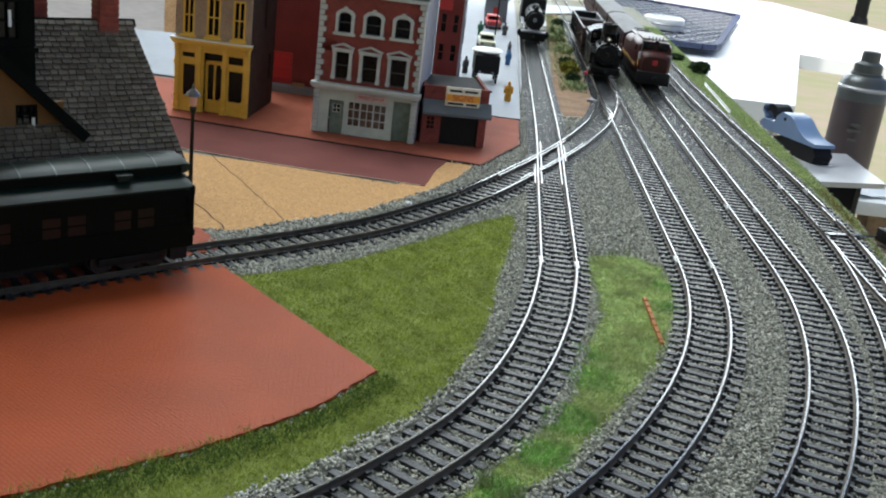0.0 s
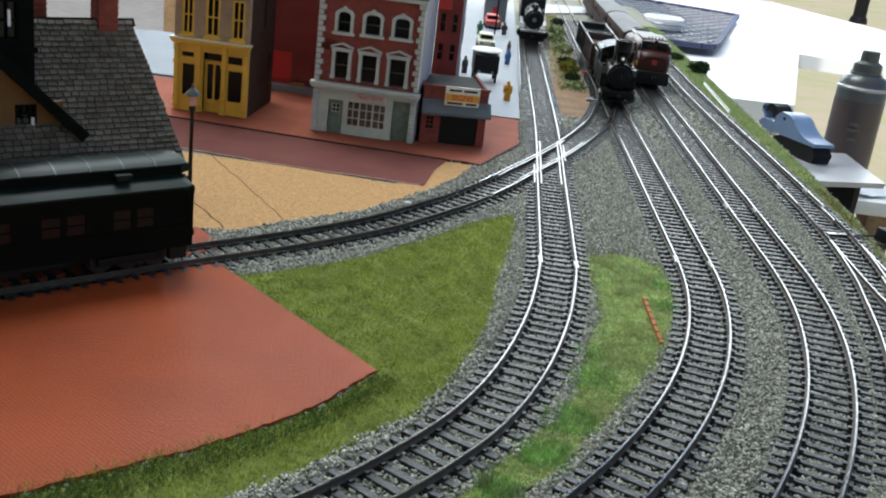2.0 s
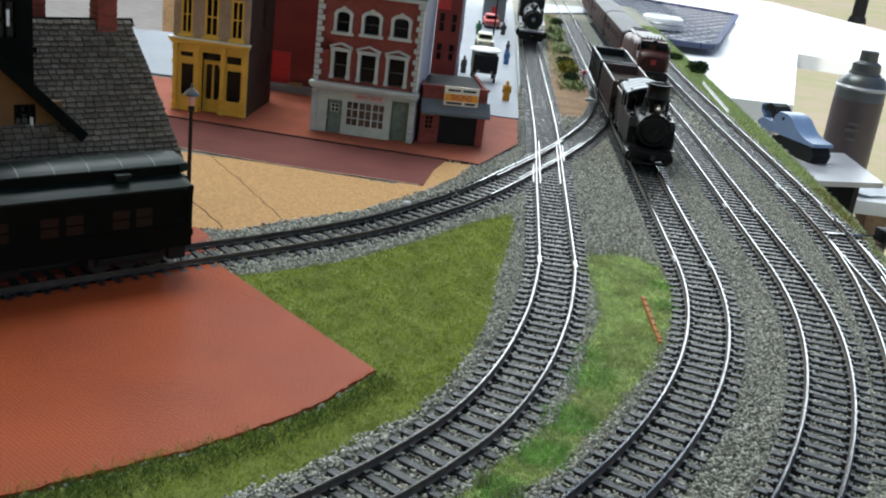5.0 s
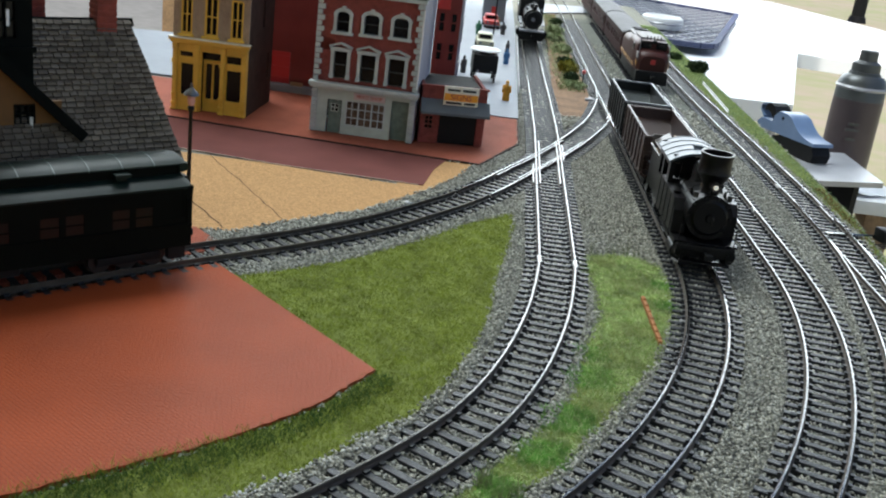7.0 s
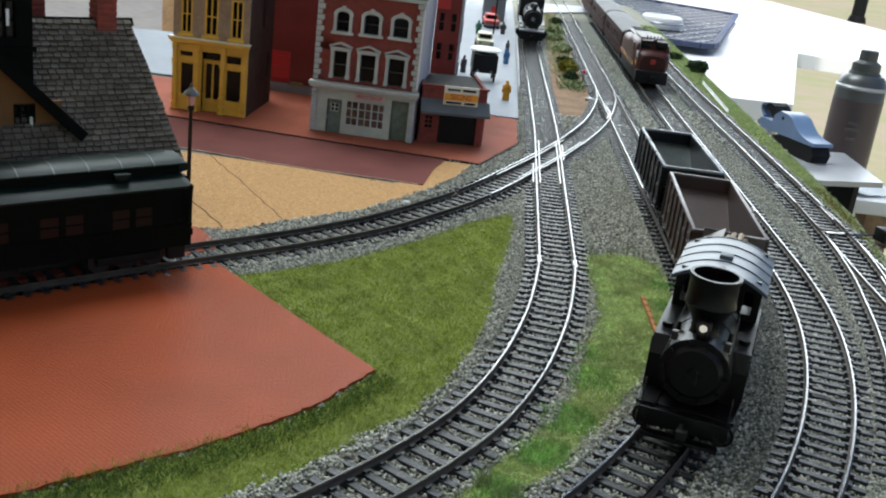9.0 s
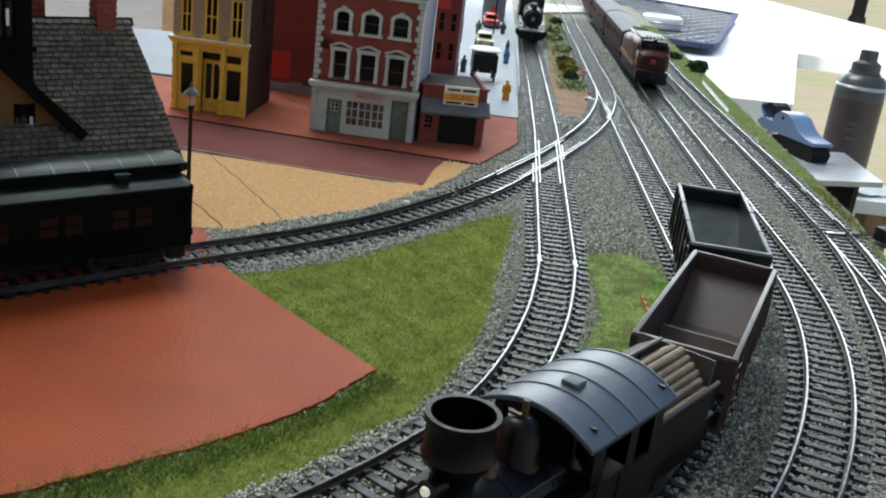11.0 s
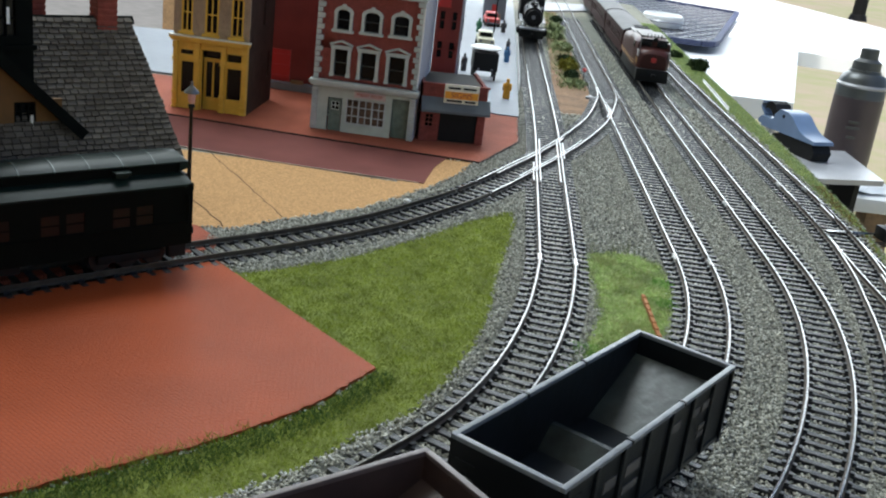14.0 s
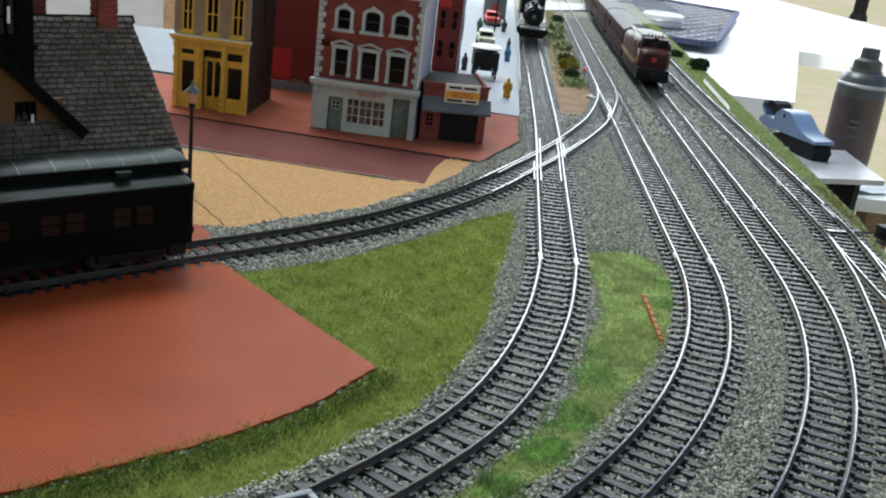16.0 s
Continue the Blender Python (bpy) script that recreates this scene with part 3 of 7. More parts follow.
def merge(*sets):
    V = np.concatenate([v for v, f in sets])
    off = np.cumsum([0] + [len(v) for v, f in sets][:-1])
    return V, np.concatenate([f + o for (v, f), o in zip(sets, off)])


joined("ballast", *merge(stones(165000, 0.17, 0.45, -0.11, 0.25, 0.00038, 0.00072), stones(95000, 0.45, 0.75, -0.1, 0.26, 0.00045, 0.0008), stones(16000, 0.17, 0.55, -0.11, 0.25, 0.00065, 0.0011), stones(9000, 0.75, 0.90, 0.03, 0.27, 0.0008, 0.0013), stones(5000, 0.90, 1.3, 0.03, 0.27, 0.0007, 0.0010)),
       M_BALLAST, "loose grey and tan model ballast", "gravel")


def blades(poly, n, h0, h1, width, jitter, z, bend=1.0):
    P = np.array(poly)
    x, y = rng.uniform(P[:, 0].min(), P[:, 0].max(), n), rng.uniform(P[:, 1].min(), P[:, 1].max(), n)
    j = rng.normal(0, jitter, (2, n))
    k = inside(x + j[0], y + j[1], poly)
    x, y = x[k], y[k]
    m = len(x)
    clump = 0.78 + 0.22 * np.sin(x * 1350 + 3 * np.sin(y * 760)) * np.sin(y * 1120 + 2.6 * np.sin(x * 910)) + 0.12 * np.sin(x * 300 + 2 * np.sin(y * 230))
    h = rng.uniform(h0, h1, m) * clump
    a = rng.uniform(0, 6.28, m)
    lean = rng.uniform(0.3, 1.3, m) * h * bend
    la = rng.uniform(0, 6.28, m)
    wx, wy = np.cos(a) * width / 2, np.sin(a) * width / 2
    V = np.empty((m, 3, 3))
    V[:, 0] = np.stack([x - wx, y - wy, np.full(m, z)], -1)
    V[:, 1] = np.stack([x + wx, y + wy, np.full(m, z)], -1)
    V[:, 2] = np.stack([x + np.cos(la) * lean, y + np.sin(la) * lean, z + h], -1)
    return V.reshape(-1, 3), np.arange(3 * m).reshape(-1, 3)


M_BUSH = island_mat("dark_foliage", [(0.012, 0.03, 0.010), (0.03, 0.055, 0.018), (0.05, 0.08, 0.03)])
M_BUSH_Y = island_mat("yellow_foliage", [(0.16, 0.15, 0.012), (0.26, 0.24, 0.025), (0.2, 0.2, 0.06)])
M_BUSH_P = island_mat("pale_foliage", [(0.20, 0.26, 0.12), (0.33, 0.39, 0.20), (0.42, 0.46, 0.27)])
turf_beds = (("turf_meadow", GRASS_1, "olive static-grass meadow beside the platform", M_TURF), ("turf_strip", GRASS_2, "fresh green grass strip between two tracks", M_TURF),
             ("turf_edge", EDGE_GRASS, "green turf along the layout edge", M_TURF), ("earth_island", ISLAND, "brown earth strip with scattered turf", M_EARTH))
for name, poly, label, m in turf_beds:
    slab(name, poly, -0.0058, -0.0037, m, label, "turf")
joined("meadow_grass", *blades(GRASS_1, 260000, 0.0008, 0.0018, 0.00036, 0.0011, -0.0039), M_GRASS, "short olive static grass", "grass")
joined("strip_grass", *blades(GRASS_2, 130000, 0.0009, 0.0024, 0.00034, 0.0018, -0.0039), M_GRASS2, "short fresh green static grass", "grass")
joined("edge_grass", *blades(EDGE_GRASS, 70000, 0.0008, 0.0018, 0.0006, 0.001, -0.0039), M_GRASS3, "short green turf", "grass")
joined("island_grass", *blades([(0.088, 0.92), (0.092, 1.08), (0.100, 1.3), (0.112, 1.6), (0.128, 1.6), (0.119, 1.3), (0.113, 1.05), (0.109, 0.92)], 5000, 0.002, 0.005, 0.0014, 0.003, -0.0039), M_BUSH_P, "pale green turf tufts", "grass")
M_DRYGRASS = island_mat("dry_grass", [(0.10, 0.13, 0.05), (0.19, 0.22, 0.10), (0.30, 0.31, 0.17)], trans=0.3)
tufts = [blades([(cx - 0.0025, cy - 0.002), (cx + 0.0025, cy - 0.002), (cx + 0.0025, cy + 0.002), (cx - 0.0025, cy + 0.002)], n, 0.005, 0.0125, 0.0003, 0.0, -0.004, 0.2) for cx, cy, n in ((0.073, 0.463, 9), (0.081, 0.465, 16), (0.088, 0.467, 22), (0.094, 0.466, 9), (0.0195, 0.2465, 34), (0.0285, 0.2425, 30), (0.024, 0.2395, 26))]
joined("tall_grass", *merge(*tufts), M_DRYGRASS, "a few taller dry grass tufts", "grass")


def bush(x, y, r, h, m, label, z=-0.004):
    n = 900
    d = rng.normal(size=(n, 3))
    d /= np.linalg.norm(d, axis=1)[:, None]
    q = d * rng.uniform(0.55, 1.05, n)[:, None] * np.array([r, r * 0.85, h / 2])
    q[:, :2] *= (1 + 0.3 * np.sin(d[:, :1] * 7 + d[:, 1:2] * 5))
    q += np.array([x, y, z + h * 0.45])
    s = r * 0.14
    V = (q[:, None, :] + rng.normal(0, s, (n, 3, 3))).reshape(-1, 3)
    V[:, 2] = np.maximum(V[:, 2], z)
    ob = joined("bush", V, np.arange(3 * n).reshape(-1, 3), m, label, "bush")
    ob["kind"] = ""
    del ob["kind"]
    return tagged(ob, group="bushes")


for x, y, r, h, m, label in ((0.1045, 1.075, 0.0085, 0.011, M_BUSH, "dark green foam bush beside the track"), (0.1035, 1.03, 0.009, 0.013, M_BUSH_Y, "yellow-green foam bush on brown earth"),
                             (0.1035, 0.985, 0.007, 0.009, M_BUSH, "dark green foam bush beside the track"), (0.104, 0.945, 0.009, 0.006, M_BUSH_P, "pale green foam bush"),
                             (0.108, 1.18, 0.010, 0.010, M_BUSH_P, "pale green foam bush"), (0.106, 1.28, 0.010, 0.010, M_BUSH_P, "pale green foam bush"), (0.112, 1.36, 0.010, 0.010, M_BUSH_P, "pale green foam bush"), (0.121, 1.47, 0.008, 0.010, M_BUSH, "dark green foam bush beside the track"),
                             (0.2625, 1.155, 0.0105, 0.014, M_BUSH, "dark green foam bush at the layout edge"), (0.252, 1.25, 0.008, 0.008, M_BUSH, "dark green foam bush at the layout edge")):
    bush(x, y, r, h, m, label)

stick = thing("rusty_beam", Matrix.Translation((0.0885, 0.3845, -0.0022)) @ pose(0, 0, 0, 0, -2, 91), "rust-orange wooden beam lying in the grass", "beam")
part("beam", S().box((0, 0, 0), (0.044, 0.0016, 0.0016), bev=0.0002), M_RUST, stick)
for k in range(7):
    part("peg", S().box((-0.019 + 0.0062 * k, 0, 0.0009), (0.0009, 0.0017, 0.0006)), M_RUST, stick)

slab("white_board", [(-0.625, 0.79), (-0.20, 0.765), (-0.195, 0.994), (-0.625, 0.904)], -0.0045, -0.0030, M_CONCRETE, "pale white foam board behind the town", "board")

slab("road_crossing", [(0.10, 1.59), (0.205, 1.71), (0.205, 1.80), (0.09, 1.74)], -0.0045, -0.0012, M_CONCRETE, "pale road crossing panel between the rails", "road crossing")

kerb = ragged([(-0.6, 0.6738), (-0.19, 0.6362), (-0.0966, 0.6228), (0.0165, 0.6092), (0.0430, 0.6808), (0.0447, 0.758)], 0.005, 0.0004)
part("kerb", S().sweep([(x, y, -0.0030) for x, y in kerb], [(-0.0007, 0.0001), (0.0005, 0.0001), (0.0005, -0.0016), (-0.0007, -0.0016)]), M_BROWNWALL, sidewalk, "dark chipped kerb")


def flecks(path, n, spread, r0, r1):
    P = dense(path, 0.002)
    k = rng.integers(0, len(P), n)
    x = np.array([P[i].x for i in k]) + rng.normal(0, spread, n)
    y = np.array([P[i].y for i in k]) + rng.normal(0, spread, n)
    r = rng.uniform(r0, r1, n)
    v = OCTA[None] * r[:, None, None] * rng.uniform(0.6, 1.3, (n, 6, 1))
    V = v + np.stack([x, y, np.full(n, -0.0032)], -1)[:, None, :]
    return V.reshape(-1, 3), (OCTF[None] + 6 * np.arange(n)[:, None, None]).reshape(-1, 3)


joined("plaster_flecks", *merge(flecks([(-0.004, 0.278), (-0.0173, 0.262), (-0.031, 0.242), (-0.045, 0.2265)], 90, 0.0014, 0.0003, 0.0007), flecks([(0.104, 0.44), (0.0995, 0.385), (0.083, 0.325)], 30, 0.0015, 0.0003, 0.0007)), M_WHITE, "white plaster crumbs at the turf edge", "plaster")
stone = tagged(part("pebble", S().ball((-0.0215, 0.5065, -0.0028), 0.0017, (1.2, 0.9, 0.9), 8), M_WHITE), "single white pebble on the ballast", "pebble")

M_GRASSDARK = island_mat("dark_green_static_grass", [(0.035, 0.085, 0.02), (0.07, 0.13, 0.03), (0.13, 0.18, 0.045)], trans=0.35)
joined("edge_tuft_grass", *blades(DARK_EDGE, 60000, 0.0012, 0.0032, 0.00036, 0.0018, -0.0039), M_GRASSDARK, "darker green grass along the platform edge", "grass")
joined("edge_fringe_grass", *blades([(-0.050, 0.2615), (-0.064, 0.2475), (-0.088, 0.2275), (-0.12, 0.2), (-0.122, 0.196), (-0.088, 0.2235), (-0.064, 0.2435), (-0.048, 0.2575)], 9000, 0.0018, 0.0036, 0.00036, 0.0010, -0.0035), M_GRASS, "grass creeping over the torn platform edge", "grass")
M_GRASSLUSH = island_mat("lush_green_static_grass", [(0.09, 0.27, 0.045), (0.18, 0.42, 0.085), (0.33, 0.55, 0.16)], trans=0.4, mottle=0.35)
joined("strip_dark_grass", *merge(*[blades([(x - r, y - r), (x + r, y - r), (x + r, y + r), (x - r, y + r)], n, 0.0009, 0.0026, 0.00034, r * 0.8, -0.0039) for x, y, r, n in ((0.1015, 0.43, 0.005, 1300), (0.0575, 0.325, 0.009, 2600), (0.047, 0.292, 0.009, 3800), (0.038, 0.268, 0.008, 3600), (0.024, 0.245, 0.007, 2600), (0.0985, 0.405, 0.005, 1200), (0.060, 0.345, 0.007, 1500))]), M_GRASSLUSH, "lusher green grass patches in the strip", "grass")
joined("pale_grass", *merge(*[blades([(x - r, y - r), (x + r, y - r), (x + r, y + r), (x - r, y + r)], 1700, 0.0009, 0.0026, 0.00034, r * 0.9, -0.0039) for x, y, r in ((0.076, 0.452, 0.006), (0.084, 0.425, 0.008), (0.070, 0.345, 0.008), (0.078, 0.372, 0.007), (0.059, 0.30, 0.006))]), island_mat("pale_straw_grass", [(0.30, 0.34, 0.10), (0.42, 0.45, 0.18), (0.50, 0.50, 0.26)], trans=0.4), "pale straw-green grass patches in the strip", "grass")
joined("turf_crumbs", *blades([(0.228, 0.50), (0.243, 0.575), (0.248, 0.66), (0.240, 0.66), (0.236, 0.58)], 2200, 0.0008, 0.0018, 0.0007, 0.001, -0.0037), island_mat("rust_brown_turf", [(0.14, 0.07, 0.03), (0.22, 0.11, 0.045), (0.28, 0.17, 0.07)]), "rust-brown turf crumbs at the layout edge", "turf")


def joiners(line, y, label):
    # short sleeves where two rails meet
    p, h = along(line, length_to(line, y))
    jt = thing("rail_joiner", Matrix.Translation((p.x, p.y, 0)) @ pose(0, 0, 0, 0, 0, math.degrees(h)), label, "rail joiner", "rail joiners")
    for sg in (-1, 1):
        part("sleeve", S().box((sg * 0.001, sg * GAUGE / 2, -0.0015), (0.009, 0.0019, 0.0016), bev=0.0003), M_RAILJOIN, jt)


M_RAILJOIN = mat("solder_bright_joiner", (0.55, 0.54, 0.52), 0.4, 0.9, 0.2, 300)
joiners(LINE_A, 0.4385, "bright metal sleeves joining kinked rails")
joiners(LINE_B, 0.463, "bright metal sleeves joining the rails")
joiners(LINE_C, 0.575, "bright metal sleeves joining the rails")
joiners(LINE_D, 0.64, "bright metal sleeves joining the rails")
wire = thing("loose_wire", Matrix.Translation((0.1425, 0.332, -0.0022)) @ pose(0, 0, 0, 0, 0, -35), "short loose silver wire between the rails", "wire")
part("strand", S().cone((0, 0, 0), 0.00025, 0.00025, 0.009, "x", 6), M_RAILJOIN, wire)


# ---- buildings ----
# local frame of a facade: x to the right, y into the building, z up
def holed(x0, x1, z0, z1, y0, y1, holes):
    s = S()
    xs = sorted({x0, x1, *[v for h in holes for v in h[:2]]})
    zs = sorted({z0, z1, *[v for h in holes for v in h[2:]]})
    for a, b in zip(xs, xs[1:]):
        for c, d in zip(zs, zs[1:]):
            mx, mz = (a + b) / 2, (c + d) / 2
            if any(h[0] < mx < h[1] and h[2] < mz < h[3] for h in holes):
                continue
            s.box((mx, (y0 + y1) / 2, mz), (b - a, y1 - y0, d - c))
    bmesh.ops.remove_doubles(s.bm, verts=s.bm.verts, dist=1e-6)
    return s


def glazed(parent, x0, x1, z0, z1, y, frame_mat, nx=1, nz=2, bar=0.0006, frame=0.0009, name="window", pane=None):
    """A window in an opening: frame with bars, and a dark pane as its child."""
    cx, cz = (x0 + x1) / 2, (z0 + z1) / 2
    xs = [x0 + frame] + [v for i in range(1, nx) for v in (x0 + (x1 - x0) * i / nx - bar / 2, x0 + (x1 - x0) * i / nx + bar / 2)] + [x1 - frame]
    zs = [z0 + frame] + [v for i in range(1, nz) for v in (z0 + (z1 - z0) * i / nz - bar / 2, z0 + (z1 - z0) * i / nz + bar / 2)] + [z1 - frame]
    cells = [(xs[2 * i], xs[2 * i + 1], zs[2 * k], zs[2 * k + 1]) for i in range(nx) for k in range(nz)]
    s = holed(x0, x1, z0, z1, y - 0.0006, y + 0.0006, cells)
    w = part(name, s, frame_mat, parent)
    part("pane", S().box((cx, y + 0.0012, cz), (x1 - x0, 0.0004, z1 - z0)), pane or M_GLASSDARK, w)
    return w


def arch_head(parent, x0, x1, z, y, material, thick=0.0016, rise=0.003, name="lintel"):
    n = 12
    w, cx = (x1 - x0) / 2, (x0 + x1) / 2
    arc = [math.pi * k / n for k in range(n + 1)]
    ring = [(cx + (w + thick) * math.cos(a), z + (rise + thick) * math.sin(a)) for a in arc] + [(cx + w * 0.98 * math.cos(a), z + rise * math.sin(a)) for a in reversed(arc)]
    head = part(name, S().prism(ring, -y - 0.0009, -y + 0.0009, Matrix(((1, 0, 0, 0), (0, 0, -1, 0), (0, 1, 0, 0), (0, 0, 0, 1)))), material, parent)
    part("keystone", S().box((cx, y - 0.0004, z + rise + thick * 0.9), (0.0022, 0.0026, 0.0024)), material, head)
    return head


def letters(parent, text, x, y, z, size, material, name="lettering"):
    cu = bpy.data.curves.new(name, "FONT")
    cu.body, cu.size, cu.extrude = text, size, 0.00015
    cu.align_x, cu.align_y = "CENTER", "CENTER"
    ob = new("tmp", cu)
    dg = bpy.context.evaluated_depsgraph_get()
    me = bpy.data.meshes.new_from_object(ob.evaluated_get(dg))
    bpy.data.objects.remove(ob)
    me.transform(Matrix.Translation((x, y, z)) @ Matrix.Rotation(radians(90), 4, "X"))
    me.materials.clear()
    me.materials.append(material)
    o = new(name, me)
    o.parent = parent
    return o


M_SIGNRED = mat("sign_red_paint", (0.42, 0.07, 0.05), 0.6, 0, 0.15, 200)
M_SIGNPINK = mat("faded_sign_board", (0.55, 0.42, 0.40), 0.6, 0, 0.12, 200)
M_ORANGE = mat("orange_sign_paint", (0.85, 0.36, 0.03), 0.55, 0, 0.12, 200)
M_CREAM = mat("cream_sign_board", (0.78, 0.74, 0.62), 0.6, 0, 0.12, 200)
# brown pane colour stands for a warmly lit shop interior
M_SHOPGLASS = mat("brown_lit_interior_glass", (0.13, 0.085, 0.06), 0.4, 0, 0.7, 260, spec=0.2)
M_AWNING = mat("slate_grey_awning", (0.10, 0.115, 0.13), 0.55, 0, 0.15, 150)
M_PALEROOF = mat("grey_green_mansard", (0.13, 0.17, 0.155), 0.6, 0, 0.15, 200)


def yellow_building():
    m = Matrix.Translation((-0.191, 0.657, 0.0006)) @ pose(0, 0, 0, 0, 0, -3.5)
    b = thing("shop_building", m, "ochre-trimmed shop with tan brick upper floors", "building", "town buildings")
    up = [(0.0048, 0.0126, 0.047, 0.072), (0.0205, 0.0297, 0.047, 0.072), (0.0378, 0.0462, 0.047, 0.072)]
    low = [(0.0050, 0.0148, 0.0062, 0.0285), (0.0042, 0.0142, 0.0315, 0.0362), (0.0195, 0.0322, -0.0034, 0.0365), (0.0358, 0.0469, 0.0052, 0.0272), (0.0352, 0.0466, 0.0300, 0.0366)]
    part("wall", holed(0, 0.05, 0.043, 0.12, 0, 0.0025, up), M_TANBRICK, b, "tan brick front wall")
    part("shopfront", holed(0, 0.05, -0.0034, 0.043, 0, 0.0022, low), M_YELLOW, b, "ochre painted shopfront")
    # brown wall coloured darker for the shade of the neighbouring shop
    part("side_wall", holed(-0.06, 0, -0.0034, 0.12, 0, 0.0025, [(-0.036, -0.031, 0.052, 0.072), (-0.052, -0.047, 0.015, 0.033)]), M_BROWNWALL, b, "brown side wall, shade in its colour").matrix_local = Matrix.Translation((0.0475, 0.0025, 0)) @ Matrix.Rotation(radians(-90), 4, "Z")
    part("side_wall", S().box((0.00125, 0.032, 0.0583), (0.0025, 0.059, 0.1234)), M_BROWNWALL, b)
    part("roof", S().box((0.025, 0.032, 0.1215), (0.05, 0.064, 0.003)), M_ROOFBASE, b)
    # black sheet behind the openings stands for the unlit interior
    part("dark_backing", S().box((0.025, 0.012, 0.05), (0.045, 0.002, 0.106)), M_BLACK, b)
    for x0, x1, z0, z1 in up:
        w = glazed(b, x0, x1, z0, z1, 0.0008, M_YELLOW, 2, 2, 0.0007, 0.0012)
        part("sill", S().box(((x0 + x1) / 2, -0.0006, z0 - 0.0008), (x1 - x0 + 0.0022, 0.003, 0.0017), bev=0.0002), M_YELLOW, w)
        arch_head(b, x0, x1, z1 - 0.001, -0.0006, M_TANBRICK)
    for i in (0, 1, 3, 4):
        glazed(b, *low[i], 0.0008, M_YELLOW, 1, 1, 0.0007, 0.0008)
    d = part("door", holed(0.0195, 0.0322, -0.0034, 0.031, 0.0045, 0.0055, [(0.0213, 0.0253, 0.005, 0.0285), (0.0266, 0.0306, 0.005, 0.0285)]), M_YELLOW, b, "ochre double door")
    part("pane", S().box((0.026, 0.0058, 0.017), (0.011, 0.0004, 0.026)), M_GLASSDARK, d)
    part("transom_window", S().box((0.026, 0.005, 0.0342), (0.0125, 0.001, 0.0045)), M_GLASSDARK, b)
    for x in (0.0022, 0.0168, 0.0340, 0.0484):
        s = S().box((x, -0.0008, 0.0193), (0.0028, 0.002, 0.0454), bev=0.0003)
        for z in (-0.0025, 0.0015, 0.0075, 0.0285, 0.0300, 0.0375, 0.0395):
            s.box((x, -0.0012, z), (0.0040, 0.0032, 0.0013), bev=0.0002)
        part("pilaster", s, M_YELLOW, b)
    part("cornice", S().box((0.025, -0.0012, 0.0418), (0.052, 0.0034, 0.0016), bev=0.0003).box((0.025, -0.0018, 0.0434), (0.0535, 0.0046, 0.0014), bev=0.0003), M_YELLOW, b)
    part("cornice", S().box((0.025, -0.0018, 0.0446), (0.054, 0.005, 0.0008)), M_CREAM, b, "cream ledge")


M_SHOPDOOR = mat("weathered_green_door", (0.16, 0.20, 0.17), 0.7, 0, 0.3, 250, spec=0.15)
M_SASH = mat("dark_weathered_sash", (0.05, 0.055, 0.052), 0.6, 0, 0.2, 200)


